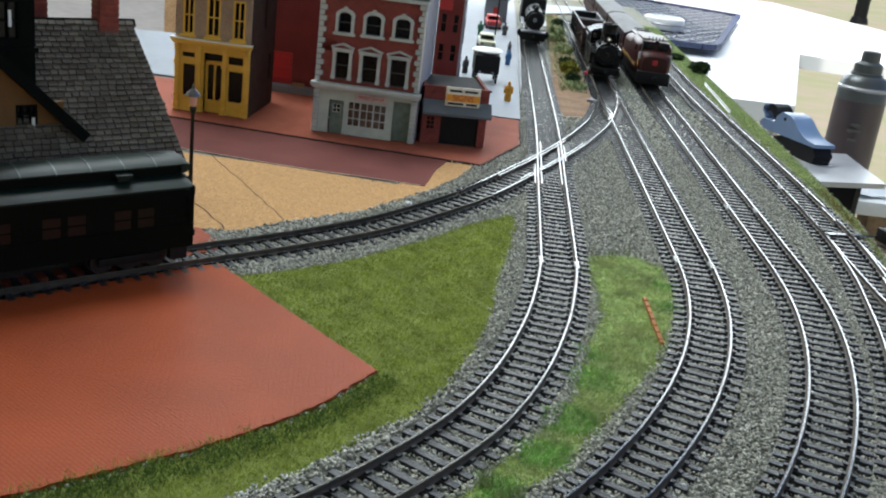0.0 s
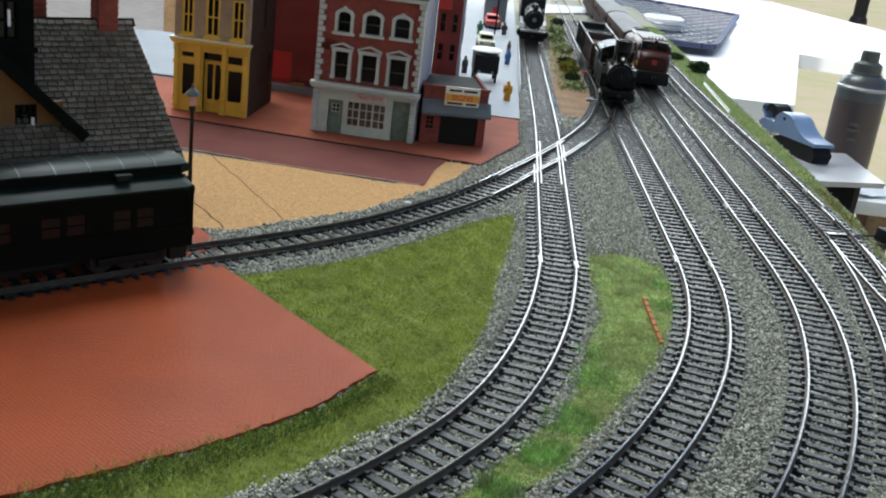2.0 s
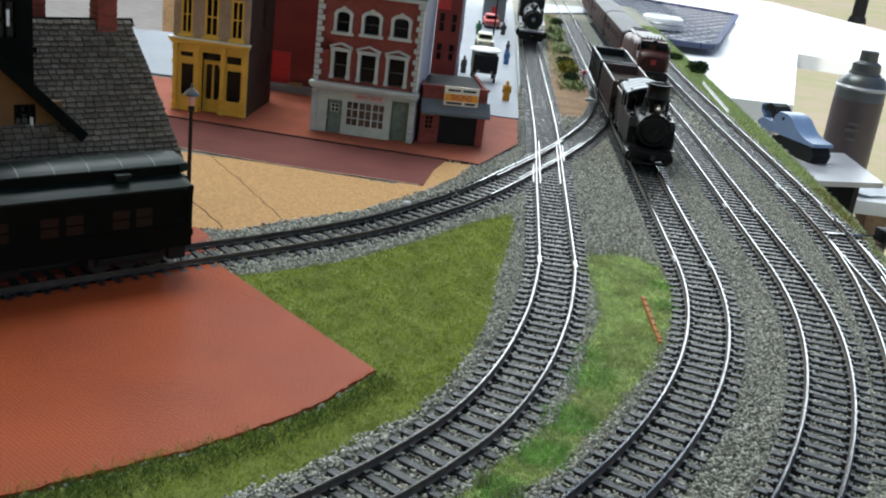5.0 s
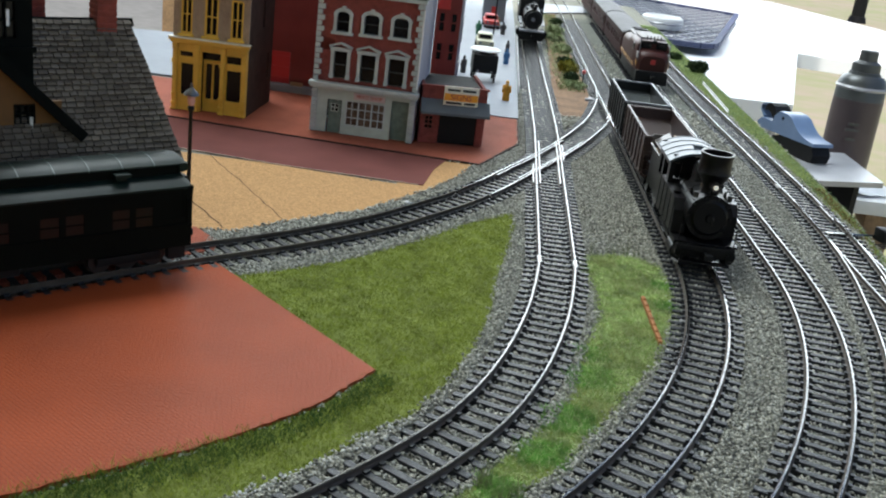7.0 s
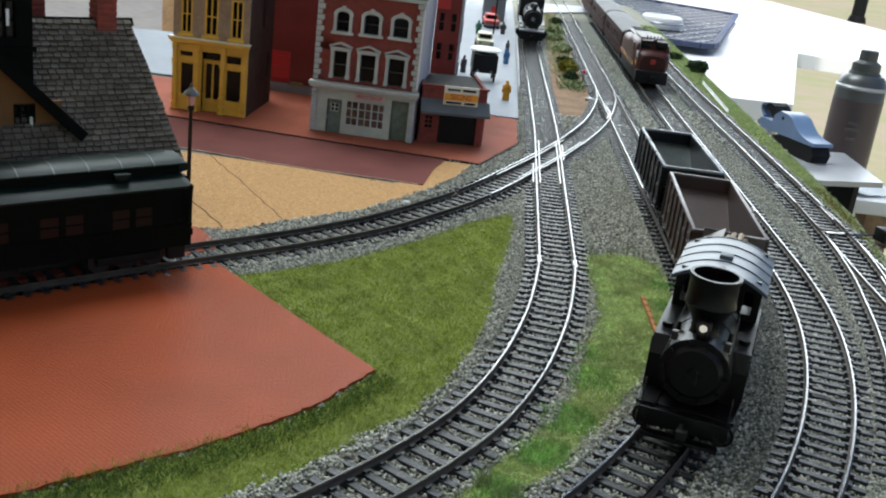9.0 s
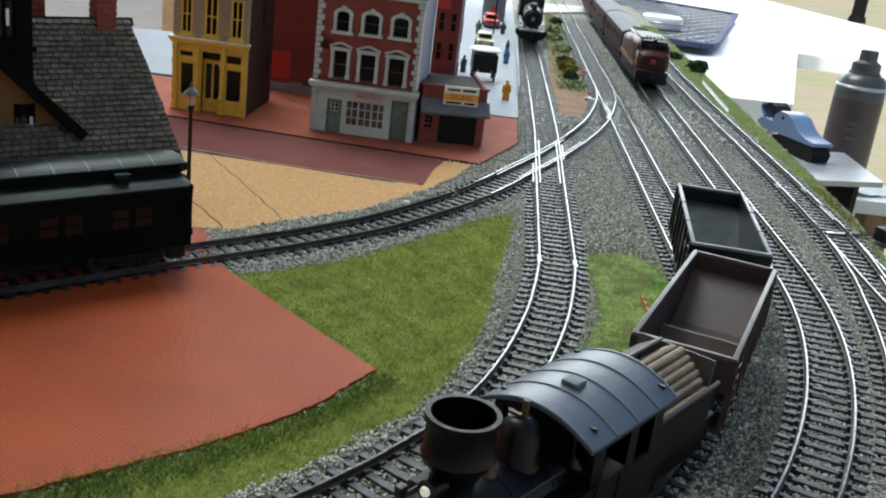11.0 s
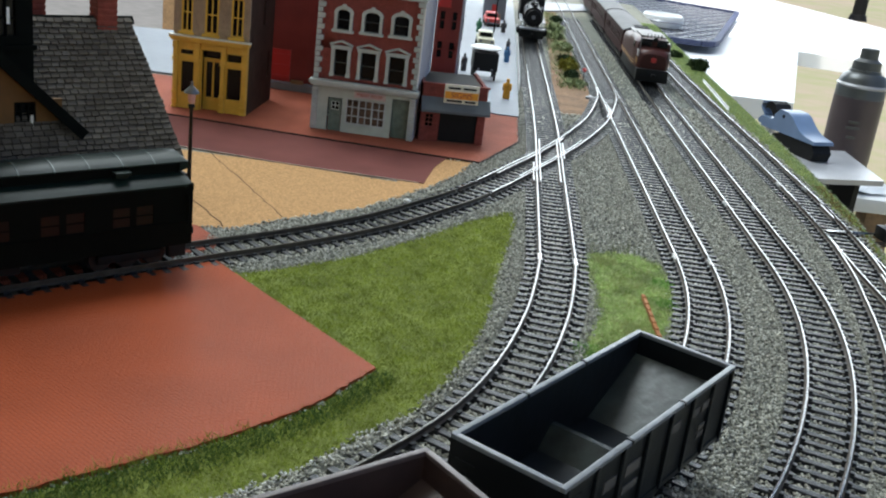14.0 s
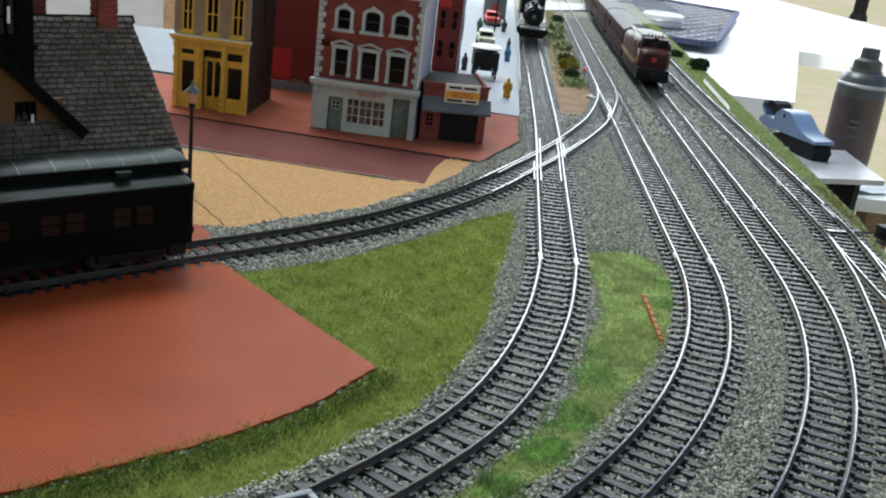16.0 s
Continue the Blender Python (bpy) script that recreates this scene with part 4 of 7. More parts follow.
def print_shop():
    m = Matrix.Translation((-0.0958, 0.645, 0.0006)) @ pose(0, 0, 0, 0, 0, -4)
    b = thing("shop_building", m, "three-storey red brick print shop with grey stone trim", "building", "town buildings")
    mid = [(0.0122, 0.0208, 0.0325, 0.0500), (0.0295, 0.0392, 0.0322, 0.0498), (0.0478, 0.0580, 0.0320, 0.0496)]
    top = [(0.0122, 0.0204, 0.0622, 0.0745), (0.0298, 0.0394, 0.0626, 0.0748), (0.0485, 0.0580, 0.0630, 0.0750)]
    part("wall", holed(0, 0.0672, 0.0300, 0.0855, 0, 0.0025, mid + top), M_REDBRICK, b, "red brick upper wall")
    low = [(0.0100, 0.0196, -0.0034, 0.0185), (0.0220, 0.0482, 0.0022, 0.0195), (0.0520, 0.0632, -0.0034, 0.0228)]
    part("shopfront", holed(0, 0.0672, -0.0034, 0.026, 0, 0.002, low), M_GREYGREEN, b, "pale grey-green shopfront")
    part("side_wall", S().box((0.0659, 0.034, 0.0423), (0.0025, 0.063, 0.0914)), M_LILAC, b, "pale lilac side wall, strong light in its colour")
    part("side_wall", S().box((0.00125, 0.034, 0.0423), (0.0025, 0.063, 0.0914)), M_GREYTRIM, b)
    part("back_wall", S().box((0.0336, 0.0655, 0.0423), (0.062, 0.0025, 0.0914)), M_REDBRICK, b)
    # black backing paints the dimness inside the shop
    part("dark_backing", S().box((0.0336, 0.030, 0.044), (0.060, 0.002, 0.086)), M_BLACK, b)
    part("roof", S().box((0.0336, 0.034, 0.0885), (0.066, 0.062, 0.002)), M_PALEROOF, b)
    mans = S()
    mans.prism([(-0.0028, 0.0878), (0.0010, 0.101), (0.0040, 0.101), (0.0040, 0.0878)], -0.001, 0.0682, Matrix(((0, 0, 1, 0), (1, 0, 0, 0), (0, 1, 0, 0), (0, 0, 0, 1))))
    for k in range(34):
        mans.box((0.001 + k * 0.002, -0.0015, 0.093), (0.0012, 0.003, 0.009))
    part("mansard", mans, M_PALEROOF, b, "grey-green mansard roof")
    part("cornice", S().box((0.0336, -0.001, 0.0866), (0.0695, 0.0045, 0.0022), bev=0.0003), M_GREYTRIM, b)
    part("cornice", S().box((0.0336, -0.0016, 0.0265), (0.0700, 0.0045, 0.0016), bev=0.0003).box((0.0336, -0.0024, 0.0285), (0.0715, 0.0062, 0.0026), bev=0.0005), M_GREYTRIM, b, "pale grey cornice ledge")
    for x0, x1, z0, z1 in mid:
        w = glazed(b, x0, x1, z0, z1, 0.0008, M_SASH, 1, 2, 0.0005, 0.0005)
        part("surround", S().box((x0 - 0.0010, -0.0006, (z0 + z1) / 2), (0.0020, 0.0026, z1 - z0)).box((x1 + 0.0010, -0.0006, (z0 + z1) / 2), (0.0020, 0.0026, z1 - z0)).box((x0 - 0.0010, -0.0010, z0 + 0.0012), (0.0026, 0.0032, 0.0024)).box((x1 + 0.0010, -0.0010, z0 + 0.0012), (0.0026, 0.0032, 0.0024)), M_GREYTRIM, b)
        cx, w2 = (x0 + x1) / 2, (x1 - x0) / 2
        ped = S().box((cx, -0.0010, z1 + 0.0012), (2 * w2 + 0.0050, 0.0030, 0.0022))
        for sgn in (-1, 1):
            ped.box((0, 0, 0), (w2 + 0.0036, 0.0040, 0.0010), Matrix.Translation((cx + sgn * (w2 + 0.003) / 2, -0.0012, z1 + 0.0040)) @ Matrix.Rotation(sgn * 0.33, 4, "Y"))
        part("pediment", ped, M_GREYTRIM, b)
    for x0, x1, z0, z1 in top:
        w = glazed(b, x0, x1, z0, z1, 0.0008, M_SASH, 1, 2, 0.0005, 0.0005)
        part("surround", S().box((x0 - 0.0009, -0.0006, (z0 + z1) / 2 - 0.001), (0.0018, 0.0026, z1 - z0 - 0.002)).box((x1 + 0.0009, -0.0006, (z0 + z1) / 2 - 0.001), (0.0018, 0.0026, z1 - z0 - 0.002)), M_GREYTRIM, b)
        part("sill", S().box(((x0 + x1) / 2, -0.0010, z0 - 0.0009), (x1 - x0 + 0.0058, 0.0036, 0.0018), bev=0.0003), M_GREYTRIM, b)
        arch_head(b, x0, x1, z1 - 0.0022, -0.0007, M_GREYTRIM, 0.0022, 0.0026)
    for x in (0.0013, 0.0659):
        for k in range(16):
            w = 0.0046 if k % 2 else 0.0030
            part("quoin", S().box((x + (w - 0.003) / 2 * (1 if x < 0.03 else -1), -0.0004, 0.0318 + k * 0.00345), (w, 0.0026, 0.0030), bev=0.0002), M_GREYTRIM, b)
    for x in (0.0015, 0.0655):
        for k in range(10):
            part("quoin", S().box((x, -0.0006, -0.0019 + k * 0.0028), (0.0036, 0.0026, 0.0024), bev=0.0002), M_GREYTRIM, b)
    part("downspout", S().cone((0.0672, -0.0014, 0.057), 0.0006, 0.0006, 0.05, seg=8), M_WHITE, b)
    d = part("door", holed(0.0108, 0.0190, -0.0034, 0.0180, 0.001, 0.002, [(0.0124, 0.0174, 0.0105, 0.0158)]), M_SHOPDOOR, b, "weathered dark green door")
    glazed(d, 0.0124, 0.0174, 0.0105, 0.0158, 0.0016, M_GREYGREEN, 2, 2, 0.0005, 0.0003, "door_window")
    part("recess_door", S().box((0.0576, 0.004, 0.0097), (0.0112, 0.001, 0.0260)), M_SHOPDOOR, b, "weathered dark green door")
    glazed(b, 0.0220, 0.0482, 0.0022, 0.0195, 0.0004, M_GREYTRIM, 6, 3, 0.0005, 0.0010, "display_window", M_SHOPGLASS)
    for k in (1, 2):
        part("mullion", S().box((0.0220 + 0.0262 * k / 3, -0.0002, 0.0108), (0.0009, 0.0018, 0.0170)), M_GREYTRIM, b)
    brd = part("sign_board", S().box((0.0375, -0.0012, 0.0226), (0.0205, 0.0012, 0.0042), bev=0.0002), M_SIGNPINK, b, "faded pink sign board")
    letters(brd, "PRINT SHOP", 0.0375, -0.0020, 0.0226, 0.0030, M_SIGNRED)


def sign_shop():
    m = Matrix.Translation((-0.025, 0.6476, 0.0006)) @ pose(0, 0, 0, 0, 0, 8)
    b = thing("shop_building", m, "low dark red sign shop with a grey awning", "building", "town buildings")
    part("wall", holed(0, 0.0425, -0.0034, 0.034, 0, 0.002, [(0.0125, 0.0375, -0.0034, 0.0168), (0.0030, 0.0085, 0.0060, 0.0150)]), M_REDBRICK, b)
    for x in (0.001, 0.0415):
        part("side_wall", S().box((x, 0.031, 0.0153), (0.002, 0.058, 0.0374)), M_REDBRICK, b)
    part("roof", S().box((0.02125, 0.031, 0.0315), (0.0385, 0.058, 0.0016)), M_ROOFBASE, b)
    part("coping", S().box((0.02125, 0.0008, 0.0345), (0.0445, 0.003, 0.0012), bev=0.0002), M_REDBRICK, b)
    part("garage_door", S().box((0.025, 0.0028, 0.0068), (0.0250, 0.001, 0.0202)), M_BLACK, b, "black garage door")
    glazed(b, 0.0030, 0.0085, 0.0060, 0.0150, 0.0006, M_REDBRICK, 2, 3, 0.0004, 0.0004)
    part("awning", S().prism([(0.0, 0.0262), (-0.0075, 0.0188), (-0.0075, 0.0172), (0.0, 0.0172)], -0.0005, 0.0445, Matrix(((0, 0, 1, 0), (1, 0, 0, 0), (0, 1, 0, 0), (0, 0, 0, 1)))), M_AWNING, b, "slate grey awning")
    sg = part("sign_board", S().box((0.0245, -0.0050, 0.0300), (0.0225, 0.0010, 0.0122), bev=0.0002), M_CREAM, b, "cream and orange sign board")
    part("panel", S().box((0.0245, -0.0056, 0.0292), (0.0218, 0.0004, 0.0046)), M_ORANGE, sg)
    letters(sg, "SIGNS", 0.0245, -0.0060, 0.0292, 0.0052, M_SIGNRED)
    for x, z, w in ((0.0195, 0.0338, 0.0080), (0.0295, 0.0338, 0.0085), (0.020, 0.0255, 0.010), (0.0305, 0.0255, 0.007)):
        part("text_bar", S().box((x, -0.0057, z), (w, 0.0004, 0.0013)), M_BLACK, sg)
    for x in (0.016, 0.033):
        part("bracket", S().cone((x, -0.0025, 0.0292), 0.0003, 0.0003, 0.005, "y", 6), M_BLACK, sg)


def tall_building():
    m = Matrix.Translation((-0.0245, 0.72, 0.0006))
    b = thing("shop_building", m, "tall dark red building with pale side wall", "building", "town buildings")
    win = [(0.002, 0.007, 0.060, 0.074), (0.0105, 0.0155, 0.060, 0.074), (0.002, 0.007, 0.040, 0.053), (0.0105, 0.0155, 0.040, 0.053)]
    part("wall", holed(0, 0.0175, -0.0034, 0.115, 0, 0.002, win), M_REDWALL, b)
    for w in win:
        glazed(b, *w, 0.0008, M_REDWALL, 1, 2)
    part("red_panel", S().box((0.005, -0.0008, 0.092), (0.009, 0.0012, 0.032)), M_REDDOOR, b, "bright red panel")
    part("side_wall", S().box((0.0182, 0.041, 0.0558), (0.0016, 0.082, 0.1184)), M_LILAC, b, "pale side wall")
    part("side_wall", S().box((0.0008, 0.041, 0.0558), (0.0016, 0.078, 0.1184)), M_REDWALL, b)
    part("roof", S().box((0.009, 0.041, 0.1155), (0.017, 0.080, 0.001)), M_ROOFBASE, b)
    for y, z, h in ((0.020, 0.03, 0.016), (0.045, 0.03, 0.016), (0.020, 0.06, 0.016), (0.045, 0.06, 0.016)):
        part("side_window", S().box((0.0192, y, z), (0.0006, 0.010, h)), M_GLASSDARK, b)


def red_warehouse():
    m = Matrix.Translation((-0.158, 0.765, 0.0006)) @ pose(0, 0, 0, 0, 0, -4)
    b = thing("warehouse", m, "plain dark red warehouse with a bright red door", "building", "town buildings")
    part("wall", holed(0, 0.075, 0.0015, 0.13, 0, 0.002, [(0.009, 0.026, 0.0015, 0.0258)]), M_REDWALL, b)
    part("side_wall", S().box((0.074, 0.022, 0.0633), (0.002, 0.04, 0.1334)), M_REDWALL, b)
    part("side_wall", S().box((0.001, 0.022, 0.0633), (0.002, 0.04, 0.1334)), M_REDWALL, b)
    part("roof", S().box((0.0375, 0.022, 0.131), (0.075, 0.044, 0.002)), M_ROOFBASE, b)
    d = part("door", S().box((0.0175, 0.0005, 0.0137), (0.0165, 0.0016, 0.0240), bev=0.0002), M_REDDOOR, b, "bright red sliding door")
    for z in (0.006, 0.014, 0.022):
        part("rail", S().box((0.0175, -0.0006, z), (0.016, 0.0006, 0.0008)), M_REDDOOR, d)
    part("foundation", S().box((0.037, -0.0035, -0.0009), (0.078, 0.008, 0.0052)), M_CONCRETE, b, "pale concrete foundation")
    part("step", S().box((0.033, -0.0045, 0.003), (0.009, 0.003, 0.0026)), M_WOOD, b)


yellow_building()
print_shop()
sign_shop()
tall_building()
red_warehouse()


def depot():
    # x along the roof towards the gable end, y away from the track
    m = Matrix.Translation((-0.1101, 0.4013, 0)) @ pose(0, 0, 0, 0, 0, 43)
    b = thing("depot", m, "station depot with steep grey shingled roof and ochre walls", "building")
    T = Matrix(((0, 0, 1, 0), (1, 0, 0, 0), (0, 1, 0, 0), (0, 0, 0, 1)))
    roof = S()
    e0, e1 = Vector((0, 0, 0.0345)), Vector((-0.009, 0.035, 0.0865))
    f0, f1 = Vector((-0.30, 0, 0.0345)), Vector((-0.30, 0.035, 0.0865))
    g0, g1 = Vector((0, 0.070, 0.0345)), Vector((-0.30, 0.070, 0.0345))
    vs = [roof.bm.verts.new(v) for v in (e0, e1, f1, f0, g0, g1)]
    for idx in ((0, 1, 2, 3), (1, 4, 5, 2), (0, 4, 1), (3, 2, 5), (0, 3, 5, 4)):
        roof.bm.faces.new([vs[i] for i in idx])
    roof_ob = part("roof", roof, M_ROOFBASE, b, "steep grey shingled roof")
    part("wall", S().box((-0.151, 0.035, 0.017), (0.286, 0.050, 0.038)), M_DEPOTWALL, b, "ochre wall")
    part("ridge_cap", S().sweep([(-0.30, 0.035, 0.0874), (-0.008, 0.035, 0.0874)], [(-0.0022, -0.0022), (0, 0.0008), (0.0022, -0.0022), (0, -0.0006)]), M_DARKGREEN, b)
    part("ridge_board", S().box((-0.154, 0.0335, 0.0848), (0.290, 0.0012, 0.0036), ), M_ROOFBASE, b)
    # shingles; the near-black underlay in their gaps paints the butts' shadow lines
    up = Vector((0, 0.035, 0.0520))
    ln = up.length
    upn = up.normalized()
    nrm = Vector((0, -upn.z, upn.y))
    rows = 27
    pitch = ln / rows
    meshes = []
    for w in (0.0027, 0.0031, 0.0036):
        sh = S().box((0, 0, 0), (w, pitch * 0.96, 0.0018))
        me = bpy.data.meshes.new("shingle")
        sh.bm.to_mesh(me)
        sh.bm.free()
        me.materials.append(M_SHINGLE)
        meshes.append((w, me))
    basis = Matrix(((1, 0, 0, 0), (0, upn.y, nrm.y, 0), (0, upn.z, nrm.z, 0), (0, 0, 0, 1)))
    rest = bmesh.new()
    count = 0
    rnd = random.Random(5)
    for r in range(rows):
        x = -0.0005 - 0.009 * (r + 0.5) / rows - rnd.uniform(0, 0.001)
        lim = -0.115
        while x > lim:
            w, me = rnd.choice(meshes)
            p = e0 + upn * (pitch * (r + 0.45) + rnd.uniform(-0.00022, 0.00018)) + nrm * 0.0011
            mm = Matrix.Translation((x - w / 2, p.y, p.z)) @ basis @ Matrix.Rotation(radians(-21 - rnd.uniform(-3, 5)), 4, "X") @ Matrix.Rotation(radians(rnd.uniform(-1.8, 1.8)), 4, "Z")
            if x > -0.0345 and r > 1 and count < 300:
                o = new("shingle", me)
                o.parent = roof_ob
                o.matrix_local = mm
                count += 1
            else:
                t = bmesh.new()
                t.from_mesh(me)
                t.transform(mm)
                tm = bpy.data.meshes.new("t")
                t.to_mesh(tm)
                t.free()
                rest.from_mesh(tm)
                bpy.data.meshes.remove(tm)
            x -= w + 0.0004
    ob = part("shingles", rest, M_SHINGLE_REST, roof_ob)
    tagged(ob, kind="stuff")
    # chimneys
    for x, y, w, mt in ((-0.0205, 0.035, 0.0078, M_CHIMNEY), (-0.0400, 0.060, 0.0075, M_CHIMNEY)):
        c = part("chimney", S().box((x, y, 0.094), (w, 0.008, 0.034)), mt, b, "red brick chimney")
        for k in range(13):
            part("course", S().box((x, y, 0.0785 + k * 0.0024), (w + 0.0005, 0.0085, 0.0018), bev=0.0002), mt, c)
    # gabled dormer facing the track
    cx, half, z0, zt = -0.0835, 0.0425, 0.0478, 0.0890
    part("dormer_wall", holed(cx - 0.036, cx + 0.036, 0.0470, 0.0605, 0.0095, 0.0115, [(-0.0655, -0.0574, 0.0485, 0.0598)]), M_DEPOTWALL, b, "ochre dormer wall")
    part("dormer_gable", S().prism([(cx - 0.0300, 0.0605), (cx + 0.0300, 0.0605), (cx, 0.0875)], -0.0115, -0.0095, Matrix(((1, 0, 0, 0), (0, 0, -1, 0), (0, 1, 0, 0), (0, 0, 0, 1)))), M_DEPOTWALL, b)
    glazed(b, -0.0655, -0.0574, 0.0485, 0.0598, 0.0103, M_DARKGREEN, 3, 3, 0.0005, 0.0008, "dormer_window")
    part("curtain", S().box((-0.0590, 0.0096, 0.0520), (0.0011, 0.0006, 0.0055)), M_WHITE, b)
    for sgn in (-1, 1):
        a = math.atan2(zt - z0, half)
        mid = Matrix.Translation((cx + sgn * half / 2, 0.025, (zt + z0) / 2 + 0.0006)) @ Matrix.Rotation(sgn * a, 4, "Y")
        part("dormer_roof", S().box((0, 0, 0), (math.hypot(half, zt - z0), 0.040, 0.0014), mid), M_ROOFBASE, b)
        part("bargeboard", S().box((0, -0.0208, -0.0008), (math.hypot(half, zt - z0) + 0.002, 0.0018, 0.0040), mid), M_DARKGREEN, b, "black-green bargeboard")
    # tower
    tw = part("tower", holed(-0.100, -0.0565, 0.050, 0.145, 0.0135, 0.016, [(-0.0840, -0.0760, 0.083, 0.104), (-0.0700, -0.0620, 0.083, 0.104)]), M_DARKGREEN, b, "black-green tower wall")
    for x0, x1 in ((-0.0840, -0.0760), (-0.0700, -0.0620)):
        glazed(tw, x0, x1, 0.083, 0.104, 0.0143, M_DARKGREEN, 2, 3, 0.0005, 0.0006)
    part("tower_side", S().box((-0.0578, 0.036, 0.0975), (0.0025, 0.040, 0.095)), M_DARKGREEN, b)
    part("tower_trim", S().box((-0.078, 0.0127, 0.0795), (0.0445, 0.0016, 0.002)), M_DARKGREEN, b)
    part("curtain", S().box((-0.0655, 0.0134, 0.091), (0.0010, 0.0006, 0.006)), M_WHITE, b)


M_SHINGLE_REST = island_mat("slate_shingle_far", [(0.085, 0.070, 0.056), (0.115, 0.097, 0.079), (0.150, 0.128, 0.104)], 0.85, 0.15)
depot()


M_LAMPCAP = mat("dark_metal_cap", (0.16, 0.155, 0.15), 0.28, 0.9, 0.2, 200)


def street_lamp():
    m = Matrix.Translation((-0.1305, 0.4825, -0.0041))
    b = thing("street_lamp", m, "black street lamp with a pale globe on the cork", "lamp post")
    part("base", S().lathe((0, 0, 0), [(0.0026, 0), (0.0026, 0.001), (0.0016, 0.0018), (0.0012, 0.004)], 14), M_BLACK, b)
    part("post", S().lathe((0, 0, 0), [(0.0011, 0.003), (0.0009, 0.0415), (0.0016, 0.0425), (0.0018, 0.0435), (0.0012, 0.0445)], 12), M_BLACK, b)
    part("globe", S().lathe((0, 0, 0), [(0.0010, 0.0445), (0.0017, 0.0455), (0.0020, 0.0490), (0.0017, 0.0505)], 14), M_LAMPGLASS, b, "pale pink glass globe")
    part("cap", S().lathe((0, 0, 0), [(0.0038, 0.0498), (0.0036, 0.0506), (0.0016, 0.0525), (0.0007, 0.0535), (0.0006, 0.0555)], 16), M_LAMPCAP, b, "dark metal cap")


street_lamp()


# ---- rolling stock ----
# local frame: x forward, y to the left, z up from the rail tops
def wheelset(parent, x, r=0.0048, name="wheel"):
    for y in (-0.0078, 0.0078):
        part(name, S().cone((x, y, r - 0.0001), r, r, 0.0018, "y", 18).cone((x, y - math.copysign(0.0012, y), r - 0.0001), r * 1.13, r * 1.13, 0.0005, "y", 18), M_WHEEL, parent)


M_WHEEL = mat("dark_metal_wheel", (0.05, 0.047, 0.045), 0.4, 0.8, 0.2, 200)
M_TEXTPALE = mat("faded_pale_lettering", (0.085, 0.075, 0.070), 0.7, 0, 0.2, 200)
# greenish dust on the slope, plus its reflected sheen painted into the colour
M_HOPIN = mat("hopper_slope_dust_sheen", (0.028, 0.038, 0.037), 0.40, 0, 0.4, 160, 0.3, dirt=(0.008, 0.011, 0.012), fine=2.5)
M_HOPINB = mat("hopper_slope_brown", (0.070, 0.041, 0.036), 0.5, 0, 0.25, 70, 0.2)


def truck(parent, x):
    t = part("truck", S().box((x, 0.0102, 0.0052), (0.020, 0.0018, 0.0028), bev=0.0006).box((x, -0.0102, 0.0052), (0.020, 0.0018, 0.0028), bev=0.0006).box((x, 0, 0.0058), (0.005, 0.020, 0.003)), M_BLACK, parent, "black wheel truck")
    for dx in (-0.0085, 0.0085):
        wheelset(t, x + dx, 0.0044)
    return t


def coupler(parent, x, d):
    part("coupler", S().box((x, 0, 0.0085), (0.008, 0.0016, 0.002), bev=0.0003).box((x + d * 0.0038, 0.0008, 0.0085), (0.0026, 0.0034, 0.0030), bev=0.0005), M_BLACK, parent)


